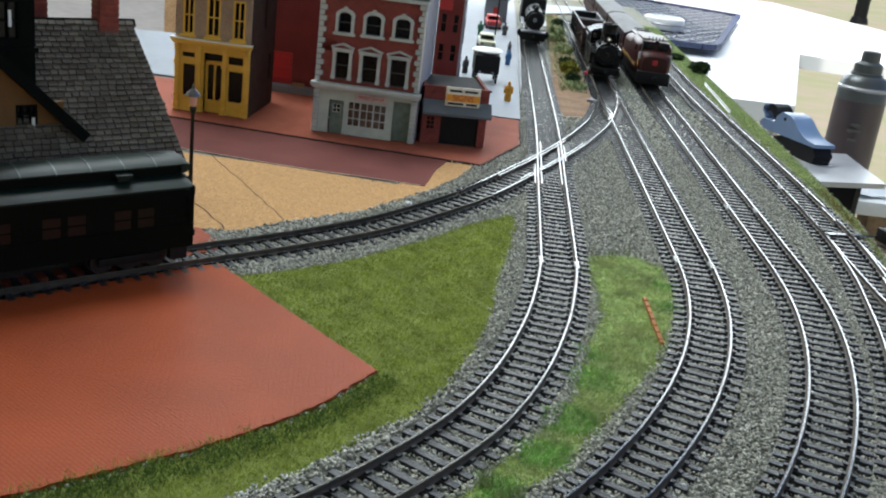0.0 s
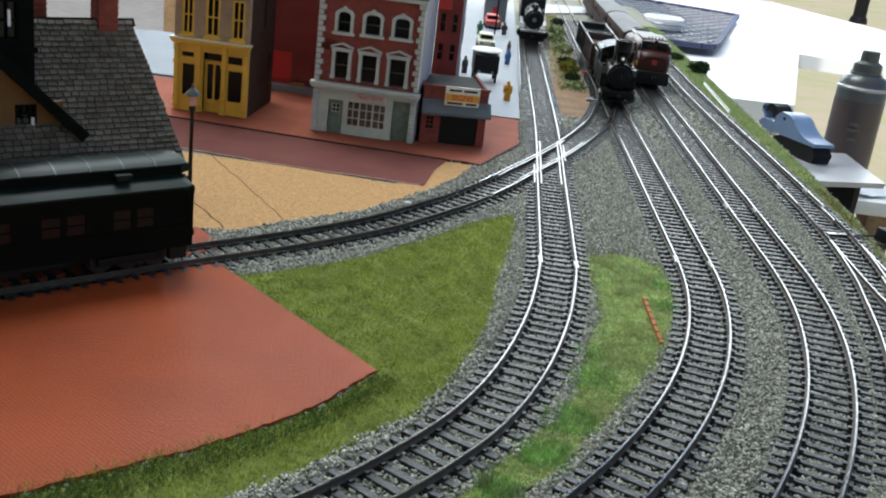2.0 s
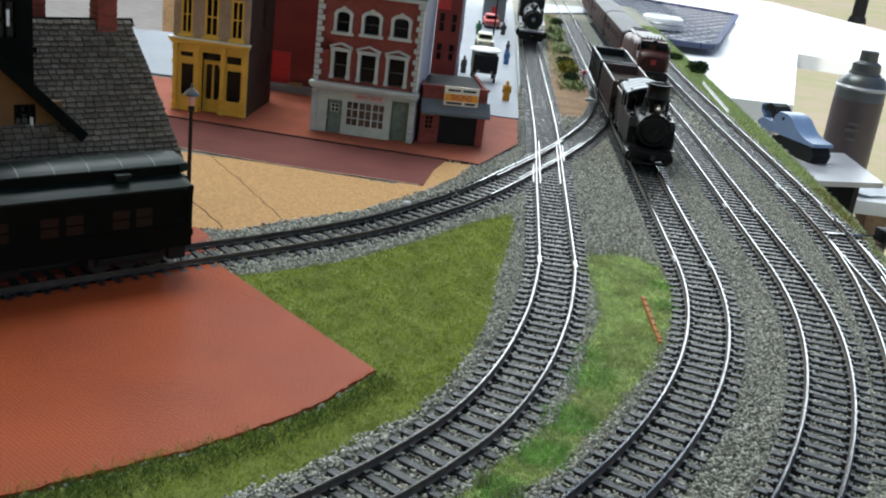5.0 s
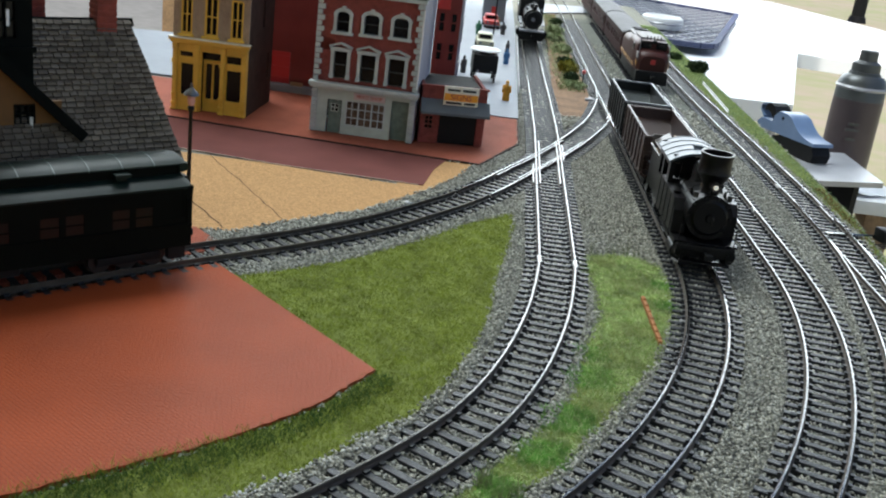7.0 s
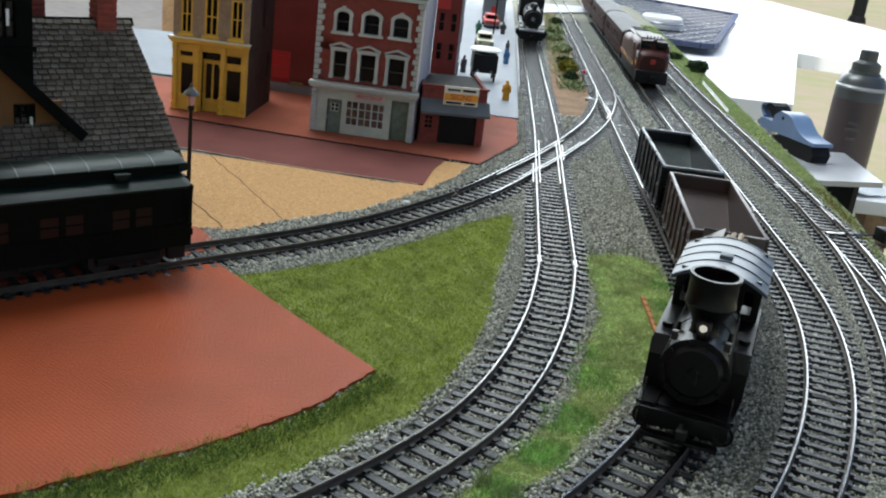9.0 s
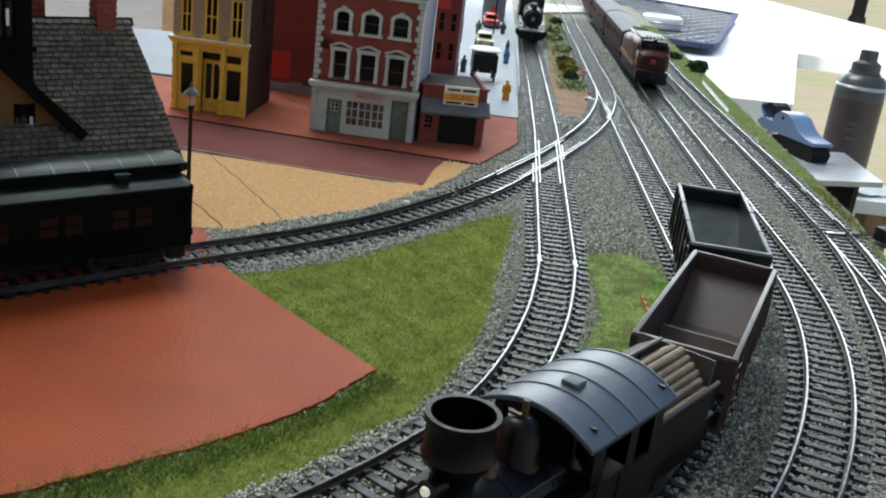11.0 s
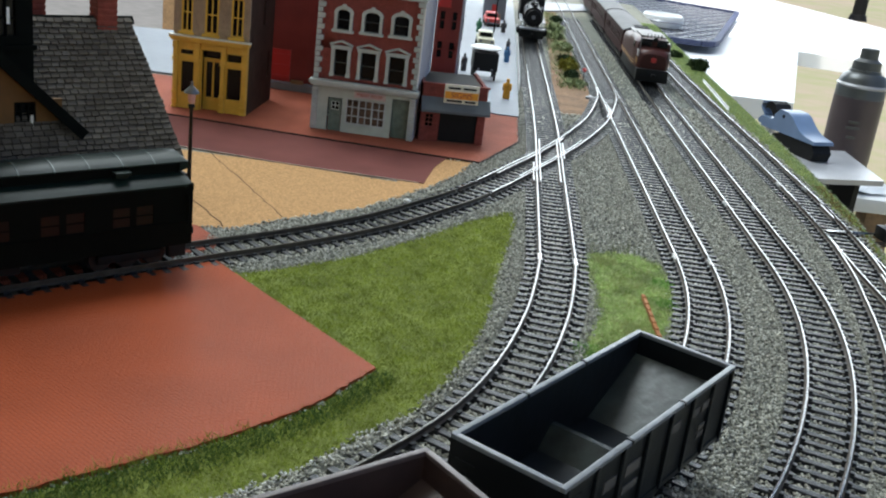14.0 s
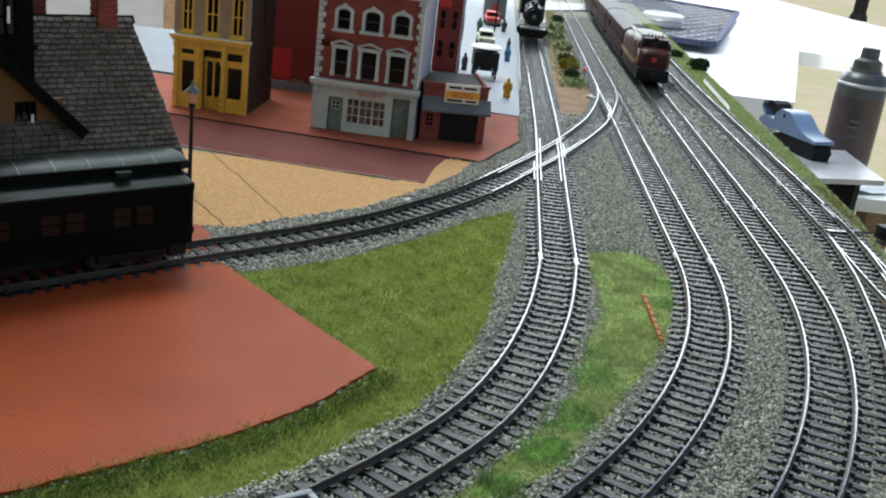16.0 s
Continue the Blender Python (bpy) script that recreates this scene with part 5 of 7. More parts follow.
def hopper(label, material, slope, rim, chord_dent, L=0.0475):
    b = thing("hopper_car", pose(0, 0, 0), label, "hopper car", "freight cars")
    W, ZT, ZB = 0.0152, 0.0340, 0.0115
    th = 0.0009
    for sg in (-1, 1):
        side = part("side", S().box((0, sg * (W - th / 2), (ZT + ZB) / 2), (2 * L, th, ZT - ZB)), material, b)
        for k in range(8):
            x = -L + 0.001 + k * (2 * L - 0.002) / 7
            part("rib", S().box((x, sg * (W + 0.0004), (ZT + ZB) / 2), (0.0013, 0.0010, ZT - ZB - 0.0004), bev=0.0002), material, side)
        for x, w, z, h in ((-0.030, 0.006, 0.028, 0.0026), (-0.022, 0.006, 0.028, 0.0026), (-0.010, 0.007, 0.028, 0.0026), (-0.031, 0.007, 0.0215, 0.0016), (-0.031, 0.007, 0.0190, 0.0016), (0.0125, 0.0075, 0.026, 0.0030), (0.0125, 0.0075, 0.0205, 0.0022), (0.024, 0.006, 0.026, 0.0030), (0.035, 0.006, 0.021, 0.0020)):
            part("lettering", S().box((x, sg * (W + 0.00012), z), (w, 0.0003, h)), M_TEXTPALE, side)
        part("top_chord", S().box((0, sg * (W - 0.0003), ZT), (2 * L + 0.001, 0.0016, 0.0013), bev=0.0003), rim, side)
        part("sill", S().box((0, sg * (W - 0.0005), ZB + 0.0004), (2 * L + 0.004, 0.0018, 0.0018), bev=0.0002), material, b)
        for k in range(6):
            part("rung", S().box((L - 0.0035, sg * (W + 0.0012), ZB + 0.002 + k * 0.0036), (0.0045, 0.0004, 0.0004)), material, side)
    for sg in (-1, 1):
        end = part("end", S().box((sg * (L - th / 2), 0, 0.0285), (th, 2 * W - 2 * th, ZT - 0.023)), material, b)
        part("top_chord", S().box((sg * (L - 0.0002), 0, ZT), (0.0016, 2 * W - 0.002, 0.0013), bev=0.0003), rim, end)
        for y in (-0.011, -0.0045, 0.0045, 0.011):
            part("post", S().box((sg * (L - 0.0004), y, 0.0190), (0.0012, 0.0012, 0.015)), material, end)
        for k in range(5):
            part("rung", S().box((sg * (L + 0.0009), -sg * 0.0105, 0.014 + k * 0.0038), (0.0004, 0.0052, 0.0004)), material, end)
        # slope sheet and end platform
        ang = math.atan2(0.0125, 0.024)
        part("slope_sheet", S().box((0, 0, 0), (0.029, 2 * W - 2 * th, 0.0008), Matrix.Translation((sg * (L - 0.0135), 0, 0.0205)) @ Matrix.Rotation(-sg * ang, 4, "Y")), slope, b, "worn sloping floor sheet")
        part("end_platform", S().box((sg * (L - 0.004), 0, 0.0112), (0.012, 2 * W - 0.002, 0.0012)), material, b)
        coupler(b, sg * (L + 0.002), sg)
        truck(b, sg * 0.031)
        # hopper bay between the slopes
        part("bay", S().prism([(-0.0085, 0.0145), (0.0085, 0.0145), (0.0045, 0.0055), (-0.0045, 0.0055)], -0.0125, 0.0125, Matrix.Translation((sg * 0.011, 0, 0)) @ Matrix(((1, 0, 0, 0), (0, 0, 1, 0), (0, 1, 0, 0), (0, 0, 0, 1)))), material, b)
    part("floor", S().box((0, 0, 0.0142), (0.05, 2 * W - 2 * th, 0.0008)), slope if slope is M_HOPINB else material, b)
    part("hump", S().prism([(-0.0065, 0.0146), (0.0065, 0.0146), (0.0008, 0.0205), (-0.0008, 0.0205)], -(W - th), W - th, Matrix(((1, 0, 0, 0), (0, 0, 1, 0), (0, 1, 0, 0), (0, 0, 0, 1)))), slope, b, "raised centre hump")
    part("centre_sill", S().box((0, 0, 0.0098), (2 * L - 0.004, 0.004, 0.0035)), M_BLACK, b)
    if chord_dent:
        for x in (-0.013, 0.016):
            for sg in (-1, 1):
                part("rim_joint", S().box((x, sg * (W - 0.0003), ZT + 0.0003), (0.0008, 0.0020, 0.0011)), material, b)
    return b


# brown plates, coloured paler for the light their sloping faces catch
M_BUNKRIM = mat("lit_brown_plate", (0.072, 0.060, 0.054), 0.4, 0.2, 0.3, 200)
M_LOG = mat("dusty_log_wood", (0.26, 0.195, 0.135), 0.7, 0, 0.35, 350, 0.5)
M_DULLBRASS = mat("dull_brass", (0.09, 0.055, 0.028), 0.55, 0.5, 0.2, 200)


def loco():
    b = thing("steam_locomotive", pose(0, 0, 0), "small black tank locomotive with flared stack and wood-filled bunker", "locomotive")
    Y = Matrix(((0, 0, 1, 0), (1, 0, 0, 0), (0, 1, 0, 0), (0, 0, 0, 1)))
    part("frame", S().box((-0.0015, 0, 0.0098), (0.114, 0.0215, 0.0030), bev=0.0004), M_LOCO, b)
    part("running_board", S().box((0.0130, 0, 0.0118), (0.082, 0.0290, 0.0012), bev=0.0002), M_LOCO, b)
    part("front_beam", S().box((0.0560, 0, 0.0092), (0.0030, 0.0275, 0.0056), bev=0.0004), M_LOCO, b)
    part("pilot_step", S().box((0.0582, 0, 0.0042), (0.0036, 0.0235, 0.0012), bev=0.0003), M_LOCO, b)
    for y in (-0.0105, 0.0105):
        part("step_hanger", S().box((0.0576, y, 0.0062), (0.0012, 0.0012, 0.005)), M_LOCO, b)
    part("boiler", S().cone((0.027, 0, 0.0245), 0.0102, 0.0102, 0.044, "x", 32), M_LOCO, b, smooth=False)
    sm = part("smokebox", S().cone((0.0455, 0, 0.0245), 0.0107, 0.0107, 0.013, "x", 32), M_LOCO, b)
    part("smokebox_door", S().cone((0.0525, 0, 0.0245), 0.0090, 0.0074, 0.0016, "x", 28).cone((0.0538, 0, 0.0245), 0.0022, 0.0016, 0.0012, "x", 12), M_LOCO, sm)
    for k in range(10):
        a = 2 * math.pi * k / 10
        part("bolt", S().box((0.0524, 0.0097 * math.cos(a), 0.0245 + 0.0097 * math.sin(a)), (0.0012, 0.0009, 0.0009)), M_LOCO, sm)
    part("handle", S().cone((0.0545, 0.0012, 0.0235), 0.0003, 0.0003, 0.0042, "z", 6), M_WHEEL, sm)
    for x in (0.016, 0.030):
        part("boiler_band", S().cone((x, 0, 0.0245), 0.0104, 0.0104, 0.0012, "x", 32), M_LOCO, b)
    for sg in (-1, 1):
        # side tank with a sloping front top
        t = part("side_tank", S().prism([(-0.0055, 0.0124), (0.0435, 0.0124), (0.0435, 0.0240), (0.0385, 0.0288), (-0.0055, 0.0288)], sg * 0.0118 - 0.0033, sg * 0.0118 + 0.0033, Matrix(((1, 0, 0, 0), (0, 0, 1, 0), (0, 1, 0, 0), (0, 0, 0, 1)))), M_LOCO, b, "black side tank")
        for k in range(5):
            part("rivet_strip", S().box((-0.003 + k * 0.0108, sg * 0.01525, 0.0205), (0.0007, 0.0003, 0.0150)), M_LOCO, t)
        part("tank_cap", S().cone((0.030, sg * 0.0122, 0.0295), 0.0018, 0.0018, 0.0014, "z", 12), M_LOCO, t)
        part("handrail", S().cone((0.032, sg * 0.0088, 0.0322), 0.0003, 0.0003, 0.038, "x", 6), M_WHEEL, b)
        part("foot_board", S().box((0.0495, sg * 0.0118, 0.0126), (0.0130, 0.0060, 0.0010)), M_LOCO, b)
        part("cylinder", S().cone((0.0465, sg * 0.0118, 0.0068), 0.0038, 0.0038, 0.013, "x", 18).box((0.0465, sg * 0.0118, 0.0112), (0.012, 0.005, 0.003)), M_LOCO, b)
        part("cylinder_cover", S().cone((0.0534, sg * 0.0118, 0.0068), 0.0030, 0.0024, 0.0010, "x", 16), M_WHEEL, b, "worn metal cylinder cover")
        part("main_rod", S().box((0.026, sg * 0.0118, 0.0058), (0.036, 0.0008, 0.0014)), M_WHEEL, b)
        part("side_rod", S().box((0.013, sg * 0.0108, 0.0050), (0.040, 0.0008, 0.0014)), M_WHEEL, b)
    for x in (-0.006, 0.013, 0.032):
        wheelset(b, x, 0.0068, "driving_wheel")
    wheelset(b, -0.046, 0.0044, "trailing_wheel")
    # stack
    stk = part("smokestack", S().lathe((0.0430, 0, 0.0330), [(0.0054, 0), (0.0042, 0.002), (0.0043, 0.0050), (0.0058, 0.0080), (0.0074, 0.0104), (0.0079, 0.0114), (0.0075, 0.0126), (0.0074, 0.0188), (0.0079, 0.0196), (0.0079, 0.0206), (0.0068, 0.0206), (0.0066, 0.0130), (0.001, 0.0125)], 36), M_LOCO, b, "tall flared black stack")
    # headlight and bell
    h = part("headlight", S().cone((0.0500, 0, 0.0392), 0.0023, 0.0023, 0.0045, "x", 18).box((0.0495, 0, 0.0364), (0.003, 0.003, 0.0034)), M_LOCO, b)
    part("bezel", S().cone((0.0524, 0, 0.0392), 0.0022, 0.0022, 0.0005, "x", 18), M_WHEEL, h)
    part("lens", S().cone((0.0529, 0, 0.0392), 0.0012, 0.0010, 0.0006, "x", 16), M_LENS, h, "lit headlight lens")
    part("steam_dome", S().lathe((0.0200, 0, 0.0330), [(0.0058, 0), (0.0050, 0.002), (0.0048, 0.0080), (0.0040, 0.0100), (0.0026, 0.0112), (0.0008, 0.0118)], 24), M_LOCO, b)
    part("whistle", S().cone((0.0200, 0.0006, 0.0465), 0.0007, 0.0009, 0.0050, "z", 10).box((0.0210, -0.0012, 0.0452), (0.001, 0.003, 0.0008)), M_DULLBRASS, b, "dull brass whistle")
    part("bell", S().lathe((0.0310, 0, 0.0345), [(0.0024, 0), (0.0018, 0.001), (0.0012, 0.0028), (0.0003, 0.0032)], 14), M_DULLBRASS, b, "dull brass bell")
    for sg in (-1, 1):
        part("sand_pipe", S().cone((0.040, sg * 0.0080, 0.0335), 0.0009, 0.0006, 0.003, "z", 8), M_LOCO, b)
        part("marker_lamp", S().box((0.0505, sg * 0.0078, 0.0345), (0.0022, 0.0020, 0.0028), bev=0.0003), M_WHEEL, b)
        part("grab_rail", S().cone((0.0560, sg * 0.013, 0.0160), 0.00025, 0.00025, 0.010, "z", 6), M_WHEEL, b)
    # cab
    c = part("cab", holed(-0.0245, 0.0095, 0.0115, 0.0408, -0.0142, -0.0132, [(-0.0195, -0.0115, 0.0265, 0.0370), (-0.0075, 0.0045, 0.0265, 0.0370)]), M_LOCO, b, "black cab")
    part("cab_side", holed(-0.0245, 0.0095, 0.0115, 0.0408, 0.0132, 0.0142, [(-0.0195, -0.0115, 0.0265, 0.0370), (-0.0075, 0.0045, 0.0265, 0.0370)]), M_LOCO, c)
    Rz = Matrix(((0, -1, 0, 0), (1, 0, 0, 0), (0, 0, 1, 0), (0, 0, 0, 1)))
    fr = holed(-0.0132, 0.0132, 0.0115, 0.0432, -0.0095, -0.0085, [(-0.0118, -0.0085, 0.0310, 0.0390), (0.0085, 0.0118, 0.0310, 0.0390)])
    bmesh.ops.transform(fr.bm, matrix=Rz, verts=fr.bm.verts)
    part("cab_front", fr, M_LOCO, c)
    bk = holed(-0.0132, 0.0132, 0.0115, 0.0432, 0.0235, 0.0245, [(-0.0100, -0.0030, 0.0310, 0.0390), (0.0030, 0.0100, 0.0310, 0.0390)])
    bmesh.ops.transform(bk.bm, matrix=Rz, verts=bk.bm.verts)
    part("cab_back", bk, M_LOCO, c)
    # arched roof
    n = 24
    prof = []
    for k in range(n + 1):
        y = -0.0158 + 0.0316 * k / n
        prof.append((y, 0.0458 - 0.0052 * (y / 0.0158) ** 2))
    outl = prof + [(y, z - 0.0009) for y, z in reversed(prof)]
    r = part("cab_roof", S().prism(outl, -0.0262, 0.0147, Y), M_CABROOF, b, "grey arched cab roof with seams")
    for x in (-0.0262, -0.0165, -0.0065, 0.0035, 0.0142):
        part("roof_seam", S().prism([(y, z + 0.0003) for y, z in prof] + [(y, z - 0.0003) for y, z in reversed(prof)], x - 0.0003, x + 0.0003, Y), M_AWNING if abs(x) < 0.02 else M_RIM, r)
    part("roof_hatch", S().box((-0.0012, 0, 0.0464), (0.0046, 0.0044, 0.0014), bev=0.0003), M_AWNING, r)
    # bunker with logs
    bunk = part("bunker", S().box((-0.0420, 0.0120, 0.0205), (0.036, 0.0010, 0.018)).box((-0.0420, -0.0120, 0.0205), (0.036, 0.0010, 0.018)).box((-0.0596, 0, 0.0205), (0.0010, 0.0236, 0.018)), M_LOCO, b, "black fuel bunker")
    part("bunker_floor", S().box((-0.0420, 0, 0.0145), (0.035, 0.025, 0.006)), M_LOCO, bunk)
    part("rear_plate", S().box((0, 0, 0), (0.0009, 0.0240, 0.0110), Matrix.Translation((-0.0606, -0.0012, 0.0325)) @ Matrix.Rotation(radians(-8), 4, "Y"), bev=0.0002), M_BUNKRIM, bunk, "pale brown rear plate")
    for sg in (-1, 1):
        part("flared_rim", S().box((0, 0, 0), (0.0345, 0.0010, 0.0046), Matrix.Translation((-0.0428, sg * 0.0126, 0.0312)) @ Matrix.Rotation(radians(-sg * 28), 4, "X"), bev=0.0002), M_BUNKRIM, bunk)
        part("rear_step", S().box((-0.0612, sg * 0.0096, 0.0215), (0.0052, 0.0062, 0.0009), bev=0.0002), M_CABROOF, bunk)
    part("cover_sheet", S().box((0, 0, 0), (0.0325, 0.0090, 0.0006), Matrix.Translation((-0.0430, -0.0085, 0.0372)) @ Matrix.Rotation(radians(34), 4, "X"), bev=0.0001), M_BUNKRIM, bunk, "sloping cover sheet over the logs, paled by light")
    rnd = random.Random(3)
    # a pile of logs peaked along the middle
    for k in range(6):
        half = 0.0104 - 0.0018 * k
        z = 0.0298 + 0.0017 * k
        n = max(2, int(2 * half / 0.0019) + 1)
        for y in np.linspace(-half, half, n):
            part("log", S().cone((-0.0432 + rnd.uniform(-0.0010, 0.0010), y + rnd.uniform(-0.0002, 0.0002), z + rnd.uniform(-0.0002, 0.0002)), 0.0011, 0.0010, 0.0320, "x", 8), M_LOG, b)
    coupler(b, -0.0610, -1)
    coupler(b, 0.0590, 1)
    return b


LOCO = loco()
HOPPER_1 = hopper("oxide brown open hopper car, empty, with faded lettering", M_HOPBROWN, M_HOPINB, M_HOPRIM_B, False, 0.0476)
HOPPER_2 = hopper("blue-black open hopper car, empty, with pale worn rim", M_HOPBLACK, M_HOPIN, M_RIM, True, 0.0462)


def coach(m, label, length, body, roofm, clerestory=True):
    """A passenger coach with its front end at x = 0, running back along -x."""
    b = thing("passenger_coach", m, label, "railway coach", "coaches")
    Y = Matrix(((0, 0, 1, 0), (1, 0, 0, 0), (0, 1, 0, 0), (0, 0, 0, 1)))
    wins = []
    x = -0.0165
    k = 0
    while x > -length + 0.02:
        wins.append((x - 0.0068, x, 0.0186, 0.0262))
        x -= 0.0092 if k % 2 == 0 else 0.0176
        k += 1
    for sg in (-1, 1):
        s = part("side", holed(-length, 0, 0.0085, 0.0335, sg * 0.0140 - 0.0005, sg * 0.0140 + 0.0005, wins + [(-0.0085, -0.0030, 0.0205, 0.0300)]), body, b)
        for w in wins[:10] if sg < 0 else ():
            g = part("window", S().box(((w[0] + w[1]) / 2, sg * 0.0139, (w[2] + w[3]) / 2), (w[1] - w[0], 0.0005, w[3] - w[2])), M_COACHGLASS, s)
            part("sash", S().box(((w[0] + w[1]) / 2, sg * 0.0143, (w[2] + w[3]) / 2), (w[1] - w[0], 0.0005, 0.0004)), body, g)
        part("belt_rail", S().box((-length / 2, sg * 0.0147, 0.0176), (length, 0.0006, 0.0008)), body, s)
        part("letter_board", S().box((-length / 2, sg * 0.0147, 0.0320), (length, 0.0006, 0.0022)), body, s)
        part("handrail", S().cone((-0.0022, sg * 0.0152, 0.0225), 0.0003, 0.0003, 0.011, "z", 6), body, s)
        part("vestibule_door", S().box((-0.0058, sg * 0.0136, 0.0212), (0.0060, 0.0008, 0.0230)), body, s)
        part("step", S().box((-0.0060, sg * 0.0128, 0.0062), (0.0070, 0.0030, 0.0050)), M_BLACK, b)
        part("skirt", S().box((-length / 2, sg * 0.0105, 0.0068), (length * 0.4, 0.0030, 0.0040)), M_BLACK, b)
    for x in (-0.0005, -length + 0.0005):
        part("end_wall", S().box((x, 0, 0.0210), (0.0010, 0.0272, 0.0250)), body, b)
    part("diaphragm", S().box((0.0012, 0, 0.0215), (0.0026, 0.0110, 0.0260), bev=0.0006), M_BLACK, b, "black end diaphragm")
    # black sheet that gives the coach windows a shaded inside
    part("dark_backing", S().box((-length / 2, 0.004, 0.0210), (length - 0.004, 0.001, 0.024)), M_BLACK, b)
    part("floor", S().box((-length / 2, 0, 0.0092), (length - 0.002, 0.026, 0.0016)), M_BLACK, b)
    n = 20
    low = [(-0.0152 + 0.0304 * k / n, 0.0334 + 0.0038 * (1 - abs(2 * k / n - 1) ** 2.6)) for k in range(n + 1)]
    rf = part("roof", S().prism(low + [(0.0152, 0.0326), (-0.0152, 0.0326)], -length, -0.0040, Y), roofm, b, "green-black roof")
    # the lower roof curves down at its end
    hood = S()
    for k in range(6):
        f = (k + 1) / 6
        hood.prism([(y * (1 - 0.10 * f * f), 0.0326 + (z - 0.0326) * math.sqrt(max(0.0, 1 - f * f * 0.97))) for y, z in low] + [(0.0152 * (1 - 0.10 * f * f), 0.0322), (-0.0152 * (1 - 0.10 * f * f), 0.0322)], -0.0040 + k * 0.0008, -0.0040 + (k + 1) * 0.0008, Y)
    part("roof_hood", hood, roofm, rf)
    if clerestory:
        up = [(-0.0090 + 0.0180 * k / n, 0.0408 + 0.0026 * (1 - abs(2 * k / n - 1) ** 2.2)) for k in range(n + 1)]
        part("clerestory", S().prism([(-0.0078, 0.0360), *[(y * 0.867, 0.0404) for y in (-0.009,)], (0.0078, 0.0404), (0.0078, 0.0360)], -length + 0.003, -0.0030, Y), body, rf)
        part("clerestory_roof", S().prism(up + [(0.0090, 0.0402), (-0.0090, 0.0402)], -length + 0.003, -0.0030, Y), roofm, rf)
        # rounded front of the upper roof
        nose = S()
        for k in range(5):
            f = (k + 0.5) / 5
            nose.prism([(y * (1 - 0.25 * f), 0.0400 + (z - 0.0400) * (1 - f * f)) for y, z in up] + [(0.0090 * (1 - 0.25 * f), 0.0372), (-0.0090 * (1 - 0.25 * f), 0.0372)], -0.0030 + k * 0.0009, -0.0030 + (k + 1) * 0.0009, Y)
        part("clerestory_nose", nose, roofm, rf)
        x = -0.0135
        while x > -length:
            part("roof_seam", S().prism([(y, z + 0.0002) for y, z in up] + [(0.0090, 0.0402), (-0.0090, 0.0402)], x - 0.00025, x + 0.00025, Y), M_COACHSEAM, rf)
            x -= 0.0128
        for sg in (-1, 1):
            part("vent", S().box((-0.0272, sg * 0.0100, 0.0385), (0.0062, 0.0038, 0.0014), bev=0.0002).box((-0.0272, sg * 0.0092, 0.0374), (0.0044, 0.0022, 0.0020)), roofm, rf, "roof vent")
    for x in (-0.024, -length + 0.024):
        t = part("truck", S().box((x, 0.0102, 0.0048), (0.026, 0.0016, 0.0034), bev=0.0005).box((x, -0.0102, 0.0048), (0.026, 0.0016, 0.0034), bev=0.0005), M_BLACK, b)
        for dx in (-0.011, 0.0, 0.011):
            wheelset(t, x + dx, 0.0046)
    coupler(b, 0.003, 1)
    return b


M_COACHGLASS = mat("brown_tinted_coach_window", (0.012, 0.008, 0.006), 0.3, 0, 0.3, 60, spec=0.25)
M_COACHSEAM = mat("roof_seam_highlight", (0.06, 0.085, 0.08), 0.4, 0, 0.2, 200)
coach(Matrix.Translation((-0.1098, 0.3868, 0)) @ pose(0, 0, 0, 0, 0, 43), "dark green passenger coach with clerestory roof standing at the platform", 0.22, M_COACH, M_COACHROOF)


def on_line(line, y, back=0.0):
    # pose on a line at y, x pointing down the line towards the viewer
    p, h = along(line, length_to(line, y) - back)
    return Matrix.Translation((p.x, p.y, 0)) @ pose(0, 0, 0, 0, 0, math.degrees(h))


M_GOLD = mat("faded_gold_stripe", (0.35, 0.18, 0.03), 0.5, 0, 0.2, 200)
M_SILVERROOF = mat("dusty_pale_roof", (0.17, 0.165, 0.17), 0.65, 0, 0.2, 60, spec=0.2)


M_DUSTROOF = mat("chalky_dusty_roof", (0.34, 0.32, 0.31), 0.6, 0, 0.25, 90)


M_TUSCANGLOSS = mat("glossy_tuscan_red", (0.050, 0.013, 0.011), 0.38, 0, 0.2, 120, spec=0.22)


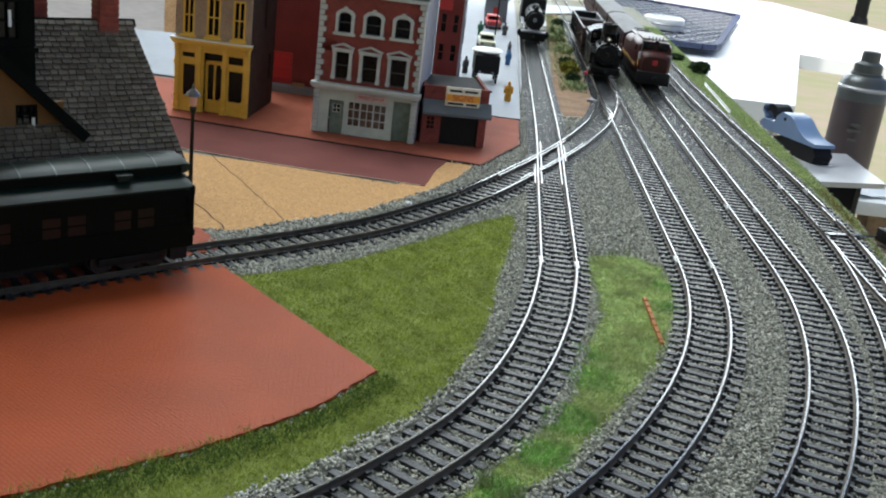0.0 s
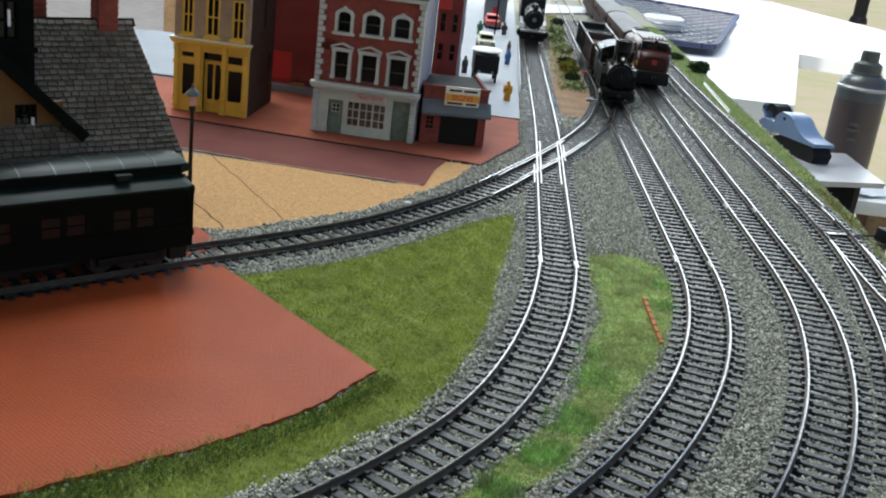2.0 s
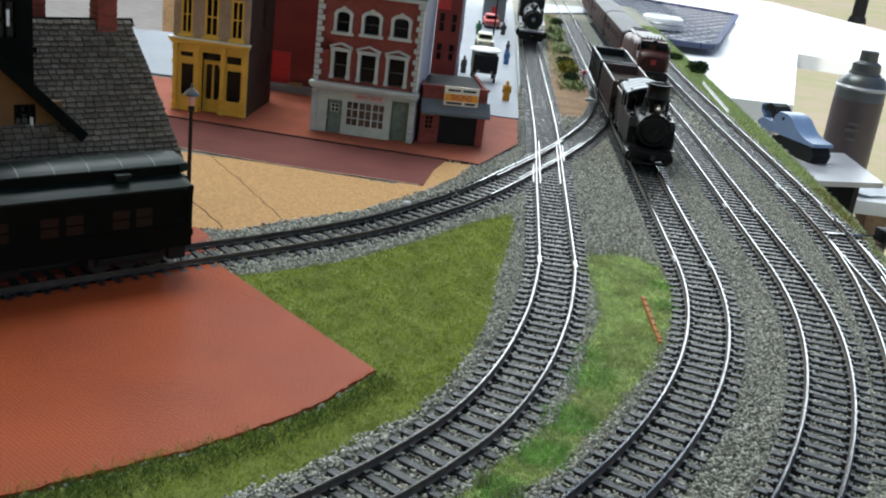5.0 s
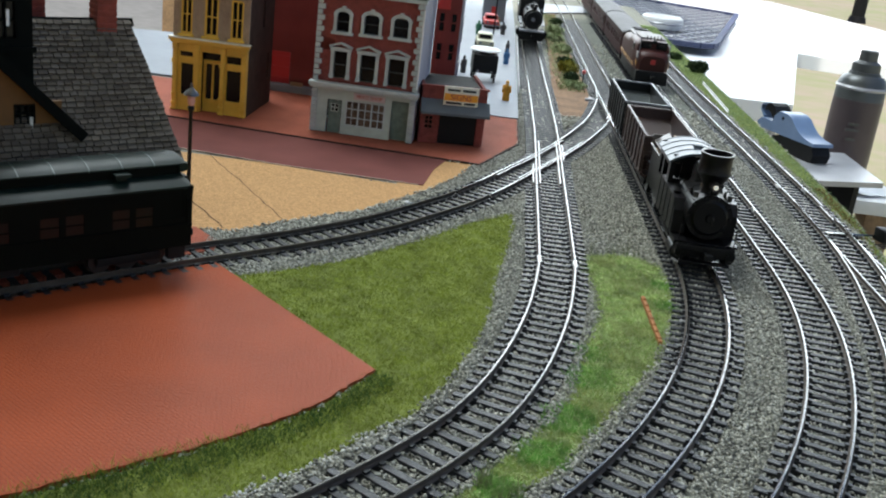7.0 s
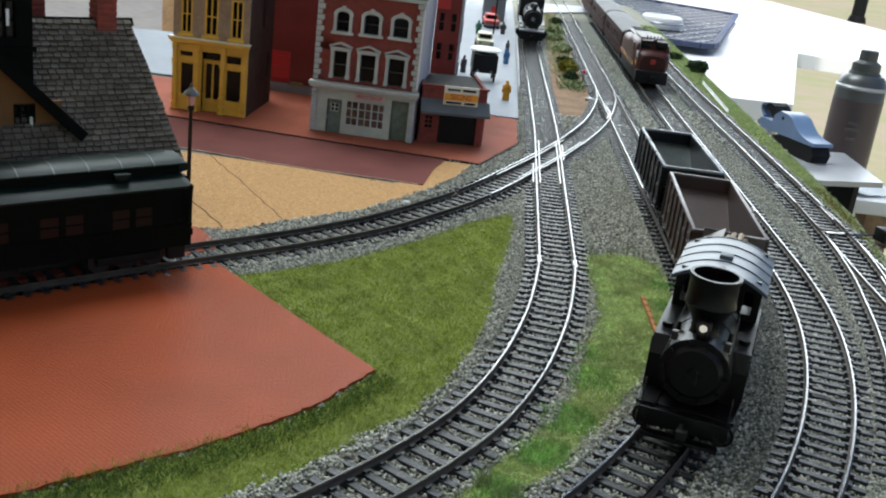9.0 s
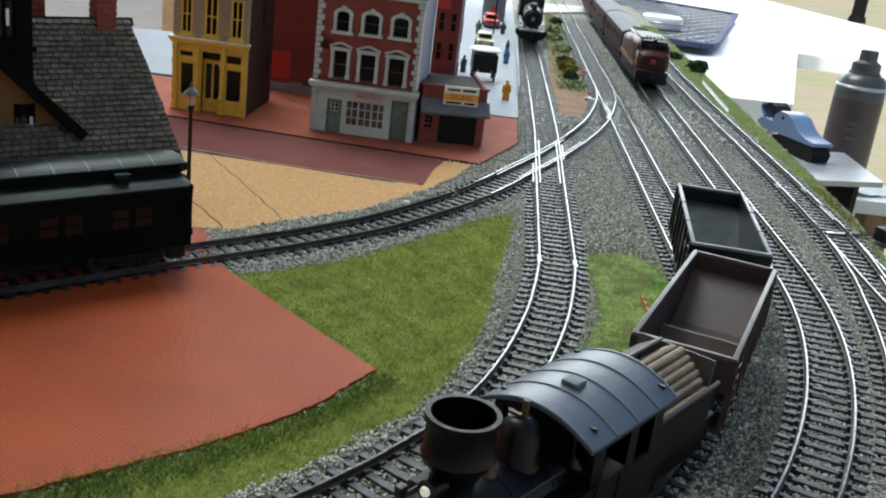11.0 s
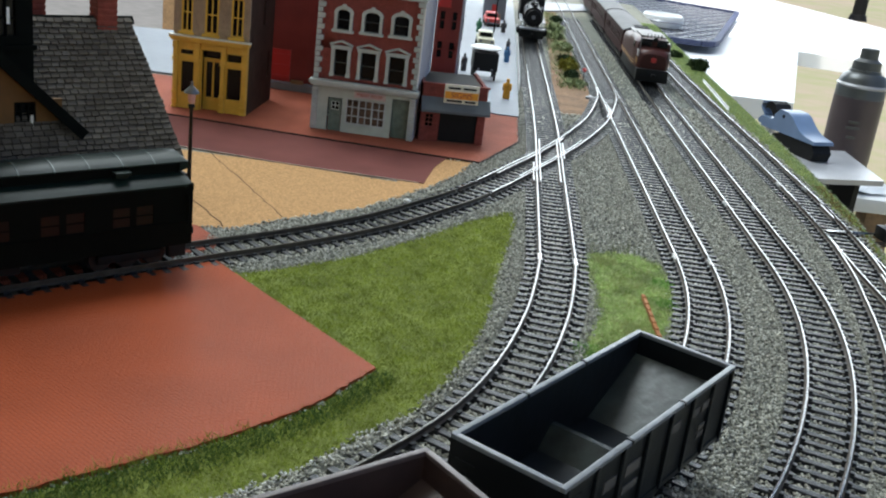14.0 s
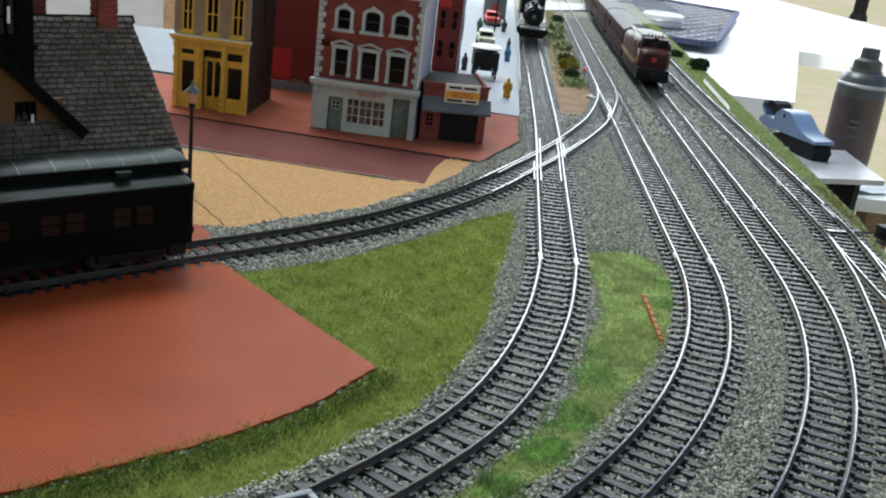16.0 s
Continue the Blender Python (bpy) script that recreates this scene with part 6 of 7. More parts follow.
def electric_loco():
    b = thing("electric_locomotive", on_line(LINE_C, 0.985) @ Matrix.Diagonal((1.08, 1.16, 1.14, 1)), "tuscan red electric locomotive with dusty roof and gold stripes", "locomotive")
    Y = Matrix(((0, 0, 1, 0), (1, 0, 0, 0), (0, 1, 0, 0), (0, 0, 0, 1)))
    def hull(rows):
        # rounded cross-sections (x, half width, top) joined into one skin
        sh = S()
        rings = []
        for x, w, z in rows:
            pr = [(-w, 0.0125), (-w * 1.01, 0.018), (-w, z - 0.0060), (-w * 0.94, z - 0.0030), (-w * 0.78, z - 0.0010), (-w * 0.5, z), (0, z + 0.0004)]
            pr = pr + [(-y, h) for y, h in reversed(pr[:-1])]
            rings.append([sh.bm.verts.new((x, y, h)) for y, h in pr])
        for p, q in zip(rings, rings[1:]):
            for i in range(len(p)):
                sh.bm.faces.new((p[i], p[(i + 1) % len(p)], q[(i + 1) % len(q)], q[i]))
        sh.bm.faces.new(rings[0][::-1])
        sh.bm.faces.new(rings[-1])
        return sh

    part("body", hull([(-0.128, 0.0120, 0.0300), (-0.120, 0.0138, 0.0318), (-0.100, 0.0146, 0.0330), (-0.062, 0.0148, 0.0345)]), M_TUSCANGLOSS, b)
    part("cab", hull([(-0.062, 0.0149, 0.0372), (-0.030, 0.0150, 0.0375), (-0.0165, 0.0147, 0.0372), (-0.0115, 0.0136, 0.0360)]), M_TUSCANGLOSS, b)
    part("nose", hull([(-0.0118, 0.0140, 0.0296), (-0.006, 0.0134, 0.0288), (-0.002, 0.0122, 0.0272), (0.0, 0.0106, 0.0250)]), M_TUSCANGLOSS, b)
    part("roof", S().box((-0.040, 0, 0.0379), (0.040, 0.0215, 0.0012), bev=0.0004).box((-0.090, 0, 0.0344), (0.052, 0.0190, 0.0012), bev=0.0004), M_DUSTROOF, b, "dusty pale roof")
    for sg in (-1, 1):
        w = part("cab_window", S().box((-0.0116, sg * 0.0066, 0.0326), (0.0014, 0.0092, 0.0046), bev=0.0003), M_GLASSDARK, b)
        part("cab_window", S().box((-0.024, sg * 0.0149, 0.0300), (0.0080, 0.0008, 0.0055)), M_GLASSDARK, b)
        # pale patch painted where light falls on the nose side
        part("nose_side_light", S().box((-0.0066, sg * 0.0131, 0.0250), (0.0085, 0.0010, 0.0052), bev=0.0003), M_DUSTROOF, b, "pale patch for light on the nose side")
        for k in range(3):
            part("stripe", S().box((-0.0640, sg * 0.0150, 0.0150 + k * 0.0012), (0.106, 0.0004, 0.00022)), M_GOLD, b)
        for k in range(4):
            part("nose_stripe", S().box((0, 0, 0), (0.009, 0.0004, 0.0004), Matrix.Translation((-0.0070, sg * 0.0136, 0.0175 + k * 0.0010)) @ Matrix.Rotation(radians(18), 4, "Y")), M_GOLD, b)
        for x in (-0.014, -0.028, -0.044, -0.060, -0.080, -0.100):
            wheelset(b, x, 0.0050) if sg > 0 else None
        part("truck_frame", S().box((-0.062, sg * 0.0118, 0.0075), (0.116, 0.0022, 0.0092), bev=0.0006), M_BLACK, b)
        part("handrail", S().cone((-0.0035, sg * 0.0125, 0.0300), 0.0003, 0.0003, 0.020, "z", 6), M_RIM, b)
    part("pilot", S().box((0.0005, 0, 0.0078), (0.008, 0.0270, 0.0104), bev=0.0008), M_BLACK, b)
    part("headlight_board", S().box((-0.0112, 0, 0.0358), (0.0016, 0.0230, 0.0014), bev=0.0003), M_BLACK, b, "black cab brow")
    part("badge", S().box((0.0000, 0, 0.0205), (0.0010, 0.0042, 0.0042), bev=0.0008), M_REDDOOR, b, "small red badge")
    part("headlight", S().cone((-0.0105, 0, 0.0365), 0.0018, 0.0018, 0.004, "x", 12), M_BLACK, b)
    for x in (-0.068, -0.112):
        p = S()
        for sg in (-1, 1):
            p.cone((x, sg * 0.006, 0.0362), 0.0004, 0.0004, 0.022, "x", 6)
            p.cone((x + sg * 0.010, 0, 0.0362), 0.0004, 0.0004, 0.014, "y", 6)
        p.box((x, 0, 0.0350), (0.004, 0.012, 0.0024))
        part("pantograph", p, M_BLACK, b)
    p = S()
    for k in range(5):
        p.cone((-0.016 - 0.0006 * k, -0.006 + 0.003 * k, 0.0390), 0.0004, 0.0004, 0.0030, "z", 6)
    part("horn", p, M_BLACK, b)
    coupler(b, 0.005, 1)


electric_loco()
for k in range(3):
    coach(on_line(LINE_C, 0.985, 0.145 + 0.212 * k), "tuscan red passenger coach with pale dusty roof", 0.205, M_TUSCAN, M_SILVERROOF, k < 0)


def far_steam():
    b = thing("steam_locomotive", on_line(LINE_A, 1.205), "large black steam locomotive with round smokebox", "locomotive")
    part("boiler", S().cone((-0.062, 0, 0.0270), 0.0105, 0.0105, 0.110, "x", 28), M_BLACK, b)
    sb = part("smokebox", S().cone((-0.008, 0, 0.0270), 0.0112, 0.0112, 0.014, "x", 28), M_BLACK, b)
    part("smokebox_door", S().cone((0.0000, 0, 0.0270), 0.0095, 0.0082, 0.0020, "x", 24), M_BLACK, sb)
    part("number_plate", S().cone((0.0013, 0, 0.0270), 0.0024, 0.0024, 0.0008, "x", 12), M_RIM, sb, "pale round plate")
    part("headlight", S().cone((-0.001, 0, 0.0400), 0.0024, 0.0024, 0.005, "x", 14), M_BLACK, b)
    part("smokestack", S().cone((-0.012, 0, 0.0405), 0.0034, 0.0040, 0.006, "z", 16), M_BLACK, b)
    part("dome", S().ball((-0.045, 0, 0.0385), 0.0045, (1.6, 1, 1)), M_BLACK, b)
    part("cab", S().box((-0.105, 0, 0.0290), (0.022, 0.0300, 0.0300), bev=0.0008), M_BLACK, b)
    part("pilot", S().prism([(-0.0140, 0.004), (0.0140, 0.004), (0.0140, 0.0130), (-0.0140, 0.0130)], 0.000, 0.006, Matrix(((0, 0, 1, 0), (1, 0, 0, 0), (0, 1, 0, 0), (0, 0, 0, 1)))), M_BLACK, b)
    part("pilot_deck", S().box((0.003, 0, 0.0142), (0.014, 0.0300, 0.0016)), M_RIM, b)
    for sg in (-1, 1):
        part("cylinder", S().cone((-0.014, sg * 0.0135, 0.0100), 0.0050, 0.0050, 0.016, "x", 16), M_BLACK, b)
        part("running_board", S().box((-0.058, sg * 0.0135, 0.0195), (0.086, 0.0040, 0.0010)), M_RIM, b)
        part("marker_lamp", S().box((-0.003, sg * 0.0085, 0.0385), (0.002, 0.0022, 0.0030)), M_RIM, b)
    for x in (-0.006, -0.030, -0.052, -0.074):
        wheelset(b, x, 0.0085 if x < -0.02 else 0.0048, "driving_wheel")
    coupler(b, 0.009, 1)
    part("tender", S().box((-0.160, 0, 0.0230), (0.075, 0.0300, 0.0260), bev=0.001), M_BLACK, b)


far_steam()


# ---- town clutter ----
M_FIG_Y = mat("yellow_orange_paint", (0.62, 0.27, 0.015), 0.6, 0, 0.25, 300)
M_FIG_B = mat("blue_paint", (0.05, 0.16, 0.34), 0.6, 0, 0.2, 300)
M_FIG_G = mat("green_paint", (0.03, 0.14, 0.07), 0.6, 0, 0.2, 300)
M_FIG_D = mat("dark_grey_paint", (0.06, 0.055, 0.06), 0.6, 0, 0.2, 300)


def figurine(x, y, m, label, h=0.019, turn=0):
    s = S().lathe((0, 0, 0), [(0.0026, 0), (0.0030, 0.001), (0.0028, 0.006), (0.0022, 0.0095), (0.0030, 0.0115), (0.0028, 0.0140), (0.0010, 0.0152), (0.0013, 0.0160), (0.0015, 0.0172), (0.0008, 0.0188)], 12)
    s.cone((0.0030, 0, 0.0108), 0.0008, 0.0007, 0.007, "z", 7).cone((-0.0030, 0, 0.0108), 0.0008, 0.0007, 0.007, "z", 7)
    bmesh.ops.scale(s.bm, vec=(1, 0.75, h / 0.0188), verts=s.bm.verts)
    o = part("figurine", s, m, None, "", True)
    o.matrix_world = Matrix.Translation((x, y, -0.0022)) @ pose(0, 0, 0, 0, 0, turn)
    return tagged(o, label, "figurine", "town figurines")


figurine(0.0365, 0.830, M_FIG_Y, "tiny yellow-orange figurine standing on pale pavement", 0.0165)
figurine(0.0405, 1.03, M_FIG_B, "tiny blue figurine standing on pale pavement", 0.0155, 30)
figurine(0.043, 1.10, M_FIG_D, "tiny dark figurine standing on pale pavement", 0.0150, 60)
figurine(0.0105, 1.245, M_FIG_G, "tiny green figurine standing on pale pavement", 0.0165)
figurine(-0.0015, 0.945, M_FIG_D, "tiny dark figurine beside the tall building", 0.0160, 40)
figurine(0.041, 1.27, M_FIG_D, "tiny dark figurine standing on pale pavement", 0.015, 10)
figurine(0.036, 1.33, M_WOOD, "tiny brown figurine standing on pale pavement", 0.015, 70)


def wagon():
    b = thing("delivery_wagon", Matrix.Translation((0.0175, 0.905, -0.0022)) @ pose(0, 0, 0, 0, 0, 4), "black delivery wagon with pale roof on the pavement", "wagon")
    part("body", S().box((0, 0.012, 0.0165), (0.0225, 0.030, 0.0165), bev=0.0015), M_BLACK, b)
    part("roof", S().lathe((0, 0.012, 0.0268), [(0.0135, 0), (0.0140, 0.0008), (0.0120, 0.0022), (0.006, 0.0030)], 24), M_WHITE, b, "pale rounded roof")
    for x in (-0.0095, 0.0095):
        for y in (0.002, 0.024):
            part("wheel", S().cone((x, y, 0.0042), 0.0042, 0.0042, 0.0014, "x", 16), M_BLACK, b)
    for x in (-0.009, 0.009):
        part("fender", S().box((x, -0.0025, 0.0075), (0.003, 0.004, 0.0012)), M_BLACK, b)
    for x in (-0.006, 0.006):
        part("lamp", S().cone((x, -0.0035, 0.0100), 0.0012, 0.0012, 0.0014, "y", 10), M_RIM, b)


def auto(x, y, m, label, turn=0):
    b = thing("model_car", Matrix.Translation((x, y, -0.0022)) @ pose(0, 0, 0, 0, 0, turn), label, "car", "model cars")
    part("body", S().box((0, 0, 0.0068), (0.0185, 0.046, 0.0075), bev=0.0022), m, b)
    c = part("cabin", S().box((0, 0.004, 0.0130), (0.0160, 0.022, 0.0065), bev=0.0022), m, b)
    part("windscreen", S().box((0, -0.0068, 0.0132), (0.0130, 0.0012, 0.0040)), M_GLASSDARK, c)
    part("bumper", S().box((0, -0.0235, 0.0045), (0.0180, 0.0016, 0.0018), bev=0.0004), M_RIM, b)
    for sx in (-0.0085, 0.0085):
        for sy in (-0.014, 0.014):
            part("wheel", S().cone((sx, sy, 0.0036), 0.0036, 0.0036, 0.0022, "x", 14), M_BLACK, b)
    for sx in (-0.006, 0.006):
        part("headlight", S().cone((sx, -0.0232, 0.0080), 0.0014, 0.0014, 0.001, "y", 10), M_RIM, b)


M_BEIGE = mat("beige_car_paint", (0.42, 0.40, 0.27), 0.4, 0, 0.1, 60)
wagon()
auto(0.018, 1.13, M_BEIGE, "beige model car parked on the pale pavement", 3)
auto(0.026, 1.335, M_REDDOOR, "red and white model car on the pale pavement", 4)
hs = thing("hanging_sign", Matrix.Translation((0.0295, 1.26, -0.0022)), "rust-red sign board on a dark post", "sign")
part("post", S().cone((0, 0, 0.024), 0.0009, 0.0009, 0.048, "z", 8), M_BLACK, hs)
part("board", S().cone((0, 0, 0.052), 0.0095, 0.0095, 0.0016, "y", 6), M_SIGNRED, hs)


def picket_fence():
    b = thing("picket_fence", pose(0, 0, 0), "small white picket fence along the pavement edge", "fence")
    a, c = Vector((0.0478, 0.865, 0.0014)), Vector((0.0582, 1.30, 0.0014))
    n = 46
    for k in range(n):
        p = a.lerp(c, k / (n - 1))
        part("picket", S().box((p.x, p.y, 0.0026), (0.0008, 0.0030, 0.0096)), M_WHITE, b)
    for z in (0.0004, 0.0049):
        part("rail", S().sweep([(a.x + 0.0007, a.y, z), (c.x + 0.0007, c.y, z)], [(-0.0003, 0.0005), (0.0003, 0.0005), (0.0003, -0.0005), (-0.0003, -0.0005)]), M_WHITE, b)


picket_fence()
for k, (y, h, m) in enumerate(((1.42, 0.030, M_CONCRETE), (1.52, 0.022, M_GREYTRIM))):
    hut = thing("shed", Matrix.Translation((0.030, y, -0.0022)), "small pale lineside shed on the pavement", "shed", "sheds")
    part("wall", S().box((0, 0, h / 2), (0.030, 0.03, h), bev=0.0004), m, hut)
    part("roof", S().prism([(-0.018, h), (0.018, h), (0, h + 0.010)], -0.017, 0.017, Matrix(((1, 0, 0, 0), (0, 0, 1, 0), (0, 1, 0, 0), (0, 0, 0, 1)))), M_AWNING, hut)
    part("door", S().box((0, -0.0153, h * 0.35), (0.008, 0.0008, h * 0.6)), M_REDDOOR, hut)
post = thing("signal_post", Matrix.Translation((0.1115, 0.952, -0.004)), "small red-topped marker post on earth", "post")
part("post", S().cone((0, 0, 0.007), 0.0005, 0.0005, 0.014, "z", 6), M_BLACK, post)
part("target", S().ball((0, 0, 0.0150), 0.0019), M_REDDOOR, post)
ts = thing("switch_stand", Matrix.Translation((0.1135, 0.885, -0.004)), "small grey turnout switch stand", "switch stand")
part("base", S().box((0, 0, 0.0012), (0.010, 0.005, 0.0024), bev=0.0004), M_RIM, ts)
part("lever", S().box((0.0, 0.006, 0.0016), (0.0022, 0.012, 0.0012)), M_RIM, ts)
for k in range(3):
    part("throw_bar", S().box((0.012, -0.012 + 0.006 * k, 0.0012), (0.018, 0.0014, 0.001)), M_RIM, ts)
sm = thing("switch_machine", Matrix.Translation((0.2425, 0.548, -0.004)) @ pose(0, 0, 0, 0, 0, 12), "black turnout motor with a metal throw rod", "switch machine")
part("housing", S().box((0.0065, 0, 0.0042), (0.012, 0.010, 0.0075), bev=0.0008), M_BLACK, sm)
part("rod", S().cone((-0.012, 0.004, 0.0022), 0.0007, 0.0007, 0.026, "x", 8), M_RAIL, sm)
part("tie_bar", S().box((-0.0215, 0.004, 0.0022), (0.016, 0.0026, 0.0010)), M_RAIL, sm)
for k in range(3):
    part("wire", S().cone((0.004, -0.008 - 0.003 * k, 0.0012), 0.0004, 0.0004, 0.020, "x", 6), M_BLACK, sm)
strip = thing("rail_offcut", Matrix.Translation((0.2455, 0.985, -0.0030)) @ pose(0, 0, 0, 0, 0, 86.5), "loose bright rail lying on the turf edge", "rail")
part("rail", S().sweep([(-0.075, 0, 0.0026), (0.085, 0, 0.0026)], RAIL), M_WHITE, strip)

# ---- things at the layout edge ----
M_BLUE = mat("pale_blue_plastic", (0.15, 0.22, 0.36), 0.35, 0, 0.1, 40)
M_METAL = mat("grey_metal_shelf", (0.38, 0.38, 0.40), 0.4, 0.3, 0.1, 30)
M_CAN = mat("grey_can_paint", (0.085, 0.09, 0.092), 0.35, 0.4, 0.15, 40)
M_CANLABEL = mat("maroon_can_label", (0.075, 0.055, 0.06), 0.4, 0.1, 0.15, 40)
M_SHEET = mat("white_cloth", (0.80, 0.80, 0.80), 0.85, 0, 0.04, 8, 0.2, 60)
M_MESH = mat("navy_mesh", (0.035, 0.045, 0.10), 0.7, 0, 0.15, 40)
M_LAWN = mat("dry_lawn", (0.27, 0.30, 0.15), 0.95, 0, 0.12, 6, 0.5, 40, dirt=(0.42, 0.34, 0.27), fine=7)
M_PORCH = mat("porch_wall_paint", (0.80, 0.80, 0.77), 0.8, 0, 0.08, 6)
M_PORCHFLOOR = mat("concrete_floor", (0.21, 0.205, 0.19), 0.85, 0, 0.18, 14, 0.3)
M_CEIL = mat("ceiling_paint", (0.80, 0.80, 0.78), 0.85, 0, 0.05, 6)
shelf = thing("side_shelf", Matrix.Translation((0.364, 0.975, -0.0565)) @ pose(0, 0, 0, 0, 0, 20), "grey metal shelf hooked to the layout edge", "shelf")
part("board", S().prism([(-0.065, -0.055), (0.021, -0.057), (0.066, 0.056), (-0.065, 0.06)], -0.0025, 0.0025), M_METAL, shelf)
for x in (-0.06, 0.06):
    part("bracket", S().box((x * 0.3 - 0.02, 0.0, -0.0165), (0.006, 0.10, 0.030)), M_BLACK, shelf)
side_table = thing("side_table", Matrix.Translation((0.425, 1.14, -0.105)), "pale low side table beside the layout", "table")
part("tabletop", S().box((0, 0, 0), (0.10, 0.22, 0.016), bev=0.004), M_WHITE, side_table)
for x in (-0.03, 0.03):
    for y in (-0.09, 0.09):
        part("leg", S().box((x, y, -0.339), (0.03, 0.03, 0.662), bev=0.003), M_WOOD, side_table)
can = thing("spray_can", Matrix.Translation((0.4345, 1.12, -0.097)) @ Matrix.Diagonal((0.797, 0.797, 1.04, 1)), "dark grey spray can with a maroon label", "spray can")
part("body", S().lathe((0, 0, 0), [(0.031, 0), (0.033, 0.002), (0.033, 0.097), (0.0315, 0.100)], 36), M_CAN, can)
part("label", S().lathe((0, 0, 0), [(0.0333, 0.020), (0.0333, 0.088)], 36), M_CANLABEL, can, "dark maroon and grey label")
part("rim", S().lathe((0, 0, 0), [(0.0325, 0.0985), (0.0342, 0.1005), (0.0325, 0.1025)], 36), M_METAL, can)
part("shoulder", S().lathe((0, 0, 0), [(0.0325, 0.102), (0.0305, 0.107), (0.0270, 0.1115), (0.0215, 0.1135), (0.0205, 0.1165)], 36), M_CAN, can)
part("cap", S().lathe((0, 0, 0), [(0.0190, 0.1165), (0.0185, 0.125), (0.0150, 0.127), (0.0125, 0.128), (0.0120, 0.138), (0.0100, 0.139)], 28), M_CAN, can)
for x, z, w in ((-0.010, 0.064, 0.014), (-0.010, 0.058, 0.019), (-0.010, 0.048, 0.012)):
    part("label_bar", S().box((x, -0.0320, z), (w, 0.0024, 0.0025)), M_CAN, can)
tool = thing("hand_stapler", Matrix.Translation((0.338, 1.03, -0.054)) @ pose(0, 0, 0, 0, 0, -69) @ Matrix.Scale(0.53, 4), "pale blue and black hand tool on the shelf", "hand tool")
TY = Matrix(((1, 0, 0, 0), (0, 0, 1, 0), (0, 1, 0, 0), (0, 0, 0, 1)))
part("base", S().prism([(0.100, 0.0), (0.005, 0.0), (-0.030, 0.020), (0.0, 0.030), (0.095, 0.030), (0.106, 0.016)], -0.020, 0.020, TY), M_BLACK, tool, "black base")
part("body", S().prism([(0.104, 0.031), (-0.062, 0.030), (-0.072, 0.040), (-0.060, 0.050), (-0.026, 0.049), (-0.022, 0.062), (-0.008, 0.073), (0.016, 0.072), (0.030, 0.066), (0.042, 0.056), (0.058, 0.046), (0.078, 0.040), (0.102, 0.037)], -0.023, 0.023, TY), M_BLUE, tool, "pale blue body")
part("lever", S().prism([(-0.062, 0.064), (-0.058, 0.076), (-0.047, 0.081), (-0.036, 0.077), (-0.018, 0.061), (-0.004, 0.050), (-0.026, 0.049), (-0.042, 0.062), (-0.050, 0.066)], -0.018, 0.018, TY), M_BLACK, tool, "black curved lever")
part("loop", S().sweep([(-0.064, 0, 0.076), (-0.078, 0, 0.072), (-0.080, 0, 0.064), (-0.066, 0, 0.050)], [(-0.014, -0.002), (0.014, -0.002), (0.014, 0.002), (-0.014, 0.002)]), M_BLUE, tool)
part("rivet", S().cone((0.004, -0.0232, 0.062), 0.003, 0.004, 0.0016, "y", 14), M_BLACK, tool)
part("foot", S().box((0.098, 0, 0.004), (0.010, 0.034, 0.012), bev=0.003), M_BLACK, tool)

# ---- surroundings ----
tagged(part("lawn", S().box((0, 6, -0.83), (60, 60, 0.1)), M_LAWN), "dry tan and green lawn outside", "ground", kind="structure")
tagged(part("floor", S().box((-1.6, 2.7, -0.79), (3.9, 10.8, 0.04)), M_PORCHFLOOR), "grey concrete porch floor", "floor", kind="structure")
# unseen walls, ceiling and eave, added to bounce and block daylight
tagged(part("wall_west", S().box((-3.2, 0.2, 0.55), (0.1, 5.6, 2.7)), M_PORCH), "unseen porch wall, pale to bounce daylight", "wall", kind="structure")
tagged(part("wall_south", S().box((-0.9, -2.65, 0.55), (4.7, 0.1, 2.7)), M_PORCH), "unseen porch wall, pale to bounce daylight", "wall", kind="structure")
# this ceiling's opening is only there to let the overhead fill through
ceil = holed(-3.25, 0.62, -2.75, 2.05, 1.92, 2.00, [(-1.29, 0.05, 0.92, 1.98)])
bmesh.ops.transform(ceil.bm, matrix=Matrix(((1, 0, 0, 0), (0, 0, 1, 0), (0, 1, 0, 0), (0, 0, 0, 1))), verts=ceil.bm.verts)
tagged(part("ceiling", ceil, M_CEIL), "unseen porch ceiling with an opening for the overhead fill", "ceiling", kind="structure")
# this eave keeps bright sky out of the near rails' reflections
tagged(part("eave", S().box((-1.45, 2.52, 1.96), (3.6, 0.94, 0.08)).box((-1.45, 3.0, 1.62), (3.6, 0.05, 0.62)), M_CEIL), "unseen eave with a deep fascia that shades the rails", "eave", kind="structure")
legs = thing("layout_stand", Matrix.Translation((0, 0, 0)), "plain wooden trestle legs under the layout", "stand")
for x in (-0.5, 0.05):
    for y in (0.05, 1.75):
        part("leg", S().box((x, y, -0.396), (0.045, 0.045, 0.745), bev=0.003), M_WOOD, legs)


def flat_table(outline, label, z=-0.12):
    b = thing("folding_table", Matrix.Translation((0, 0, z)), label, "table", "white tables")
    part("tabletop", S().prism(outline, -0.035, 0.0), M_SHEET, b)
    for x, y in outline:
        cx, cy = sum(p[0] for p in outline) / 4, sum(p[1] for p in outline) / 4
        part("leg", S().cone((x + (cx - x) * 0.15, y + (cy - y) * 0.15, -0.39), 0.015, 0.015, 0.54, "z", 10), M_METAL, b)


flat_table([(0.40, 1.90), (0.46, 1.755), (0.575, 1.76), (0.83, 2.60), (0.50, 2.70)], "white plastic table in bright daylight")
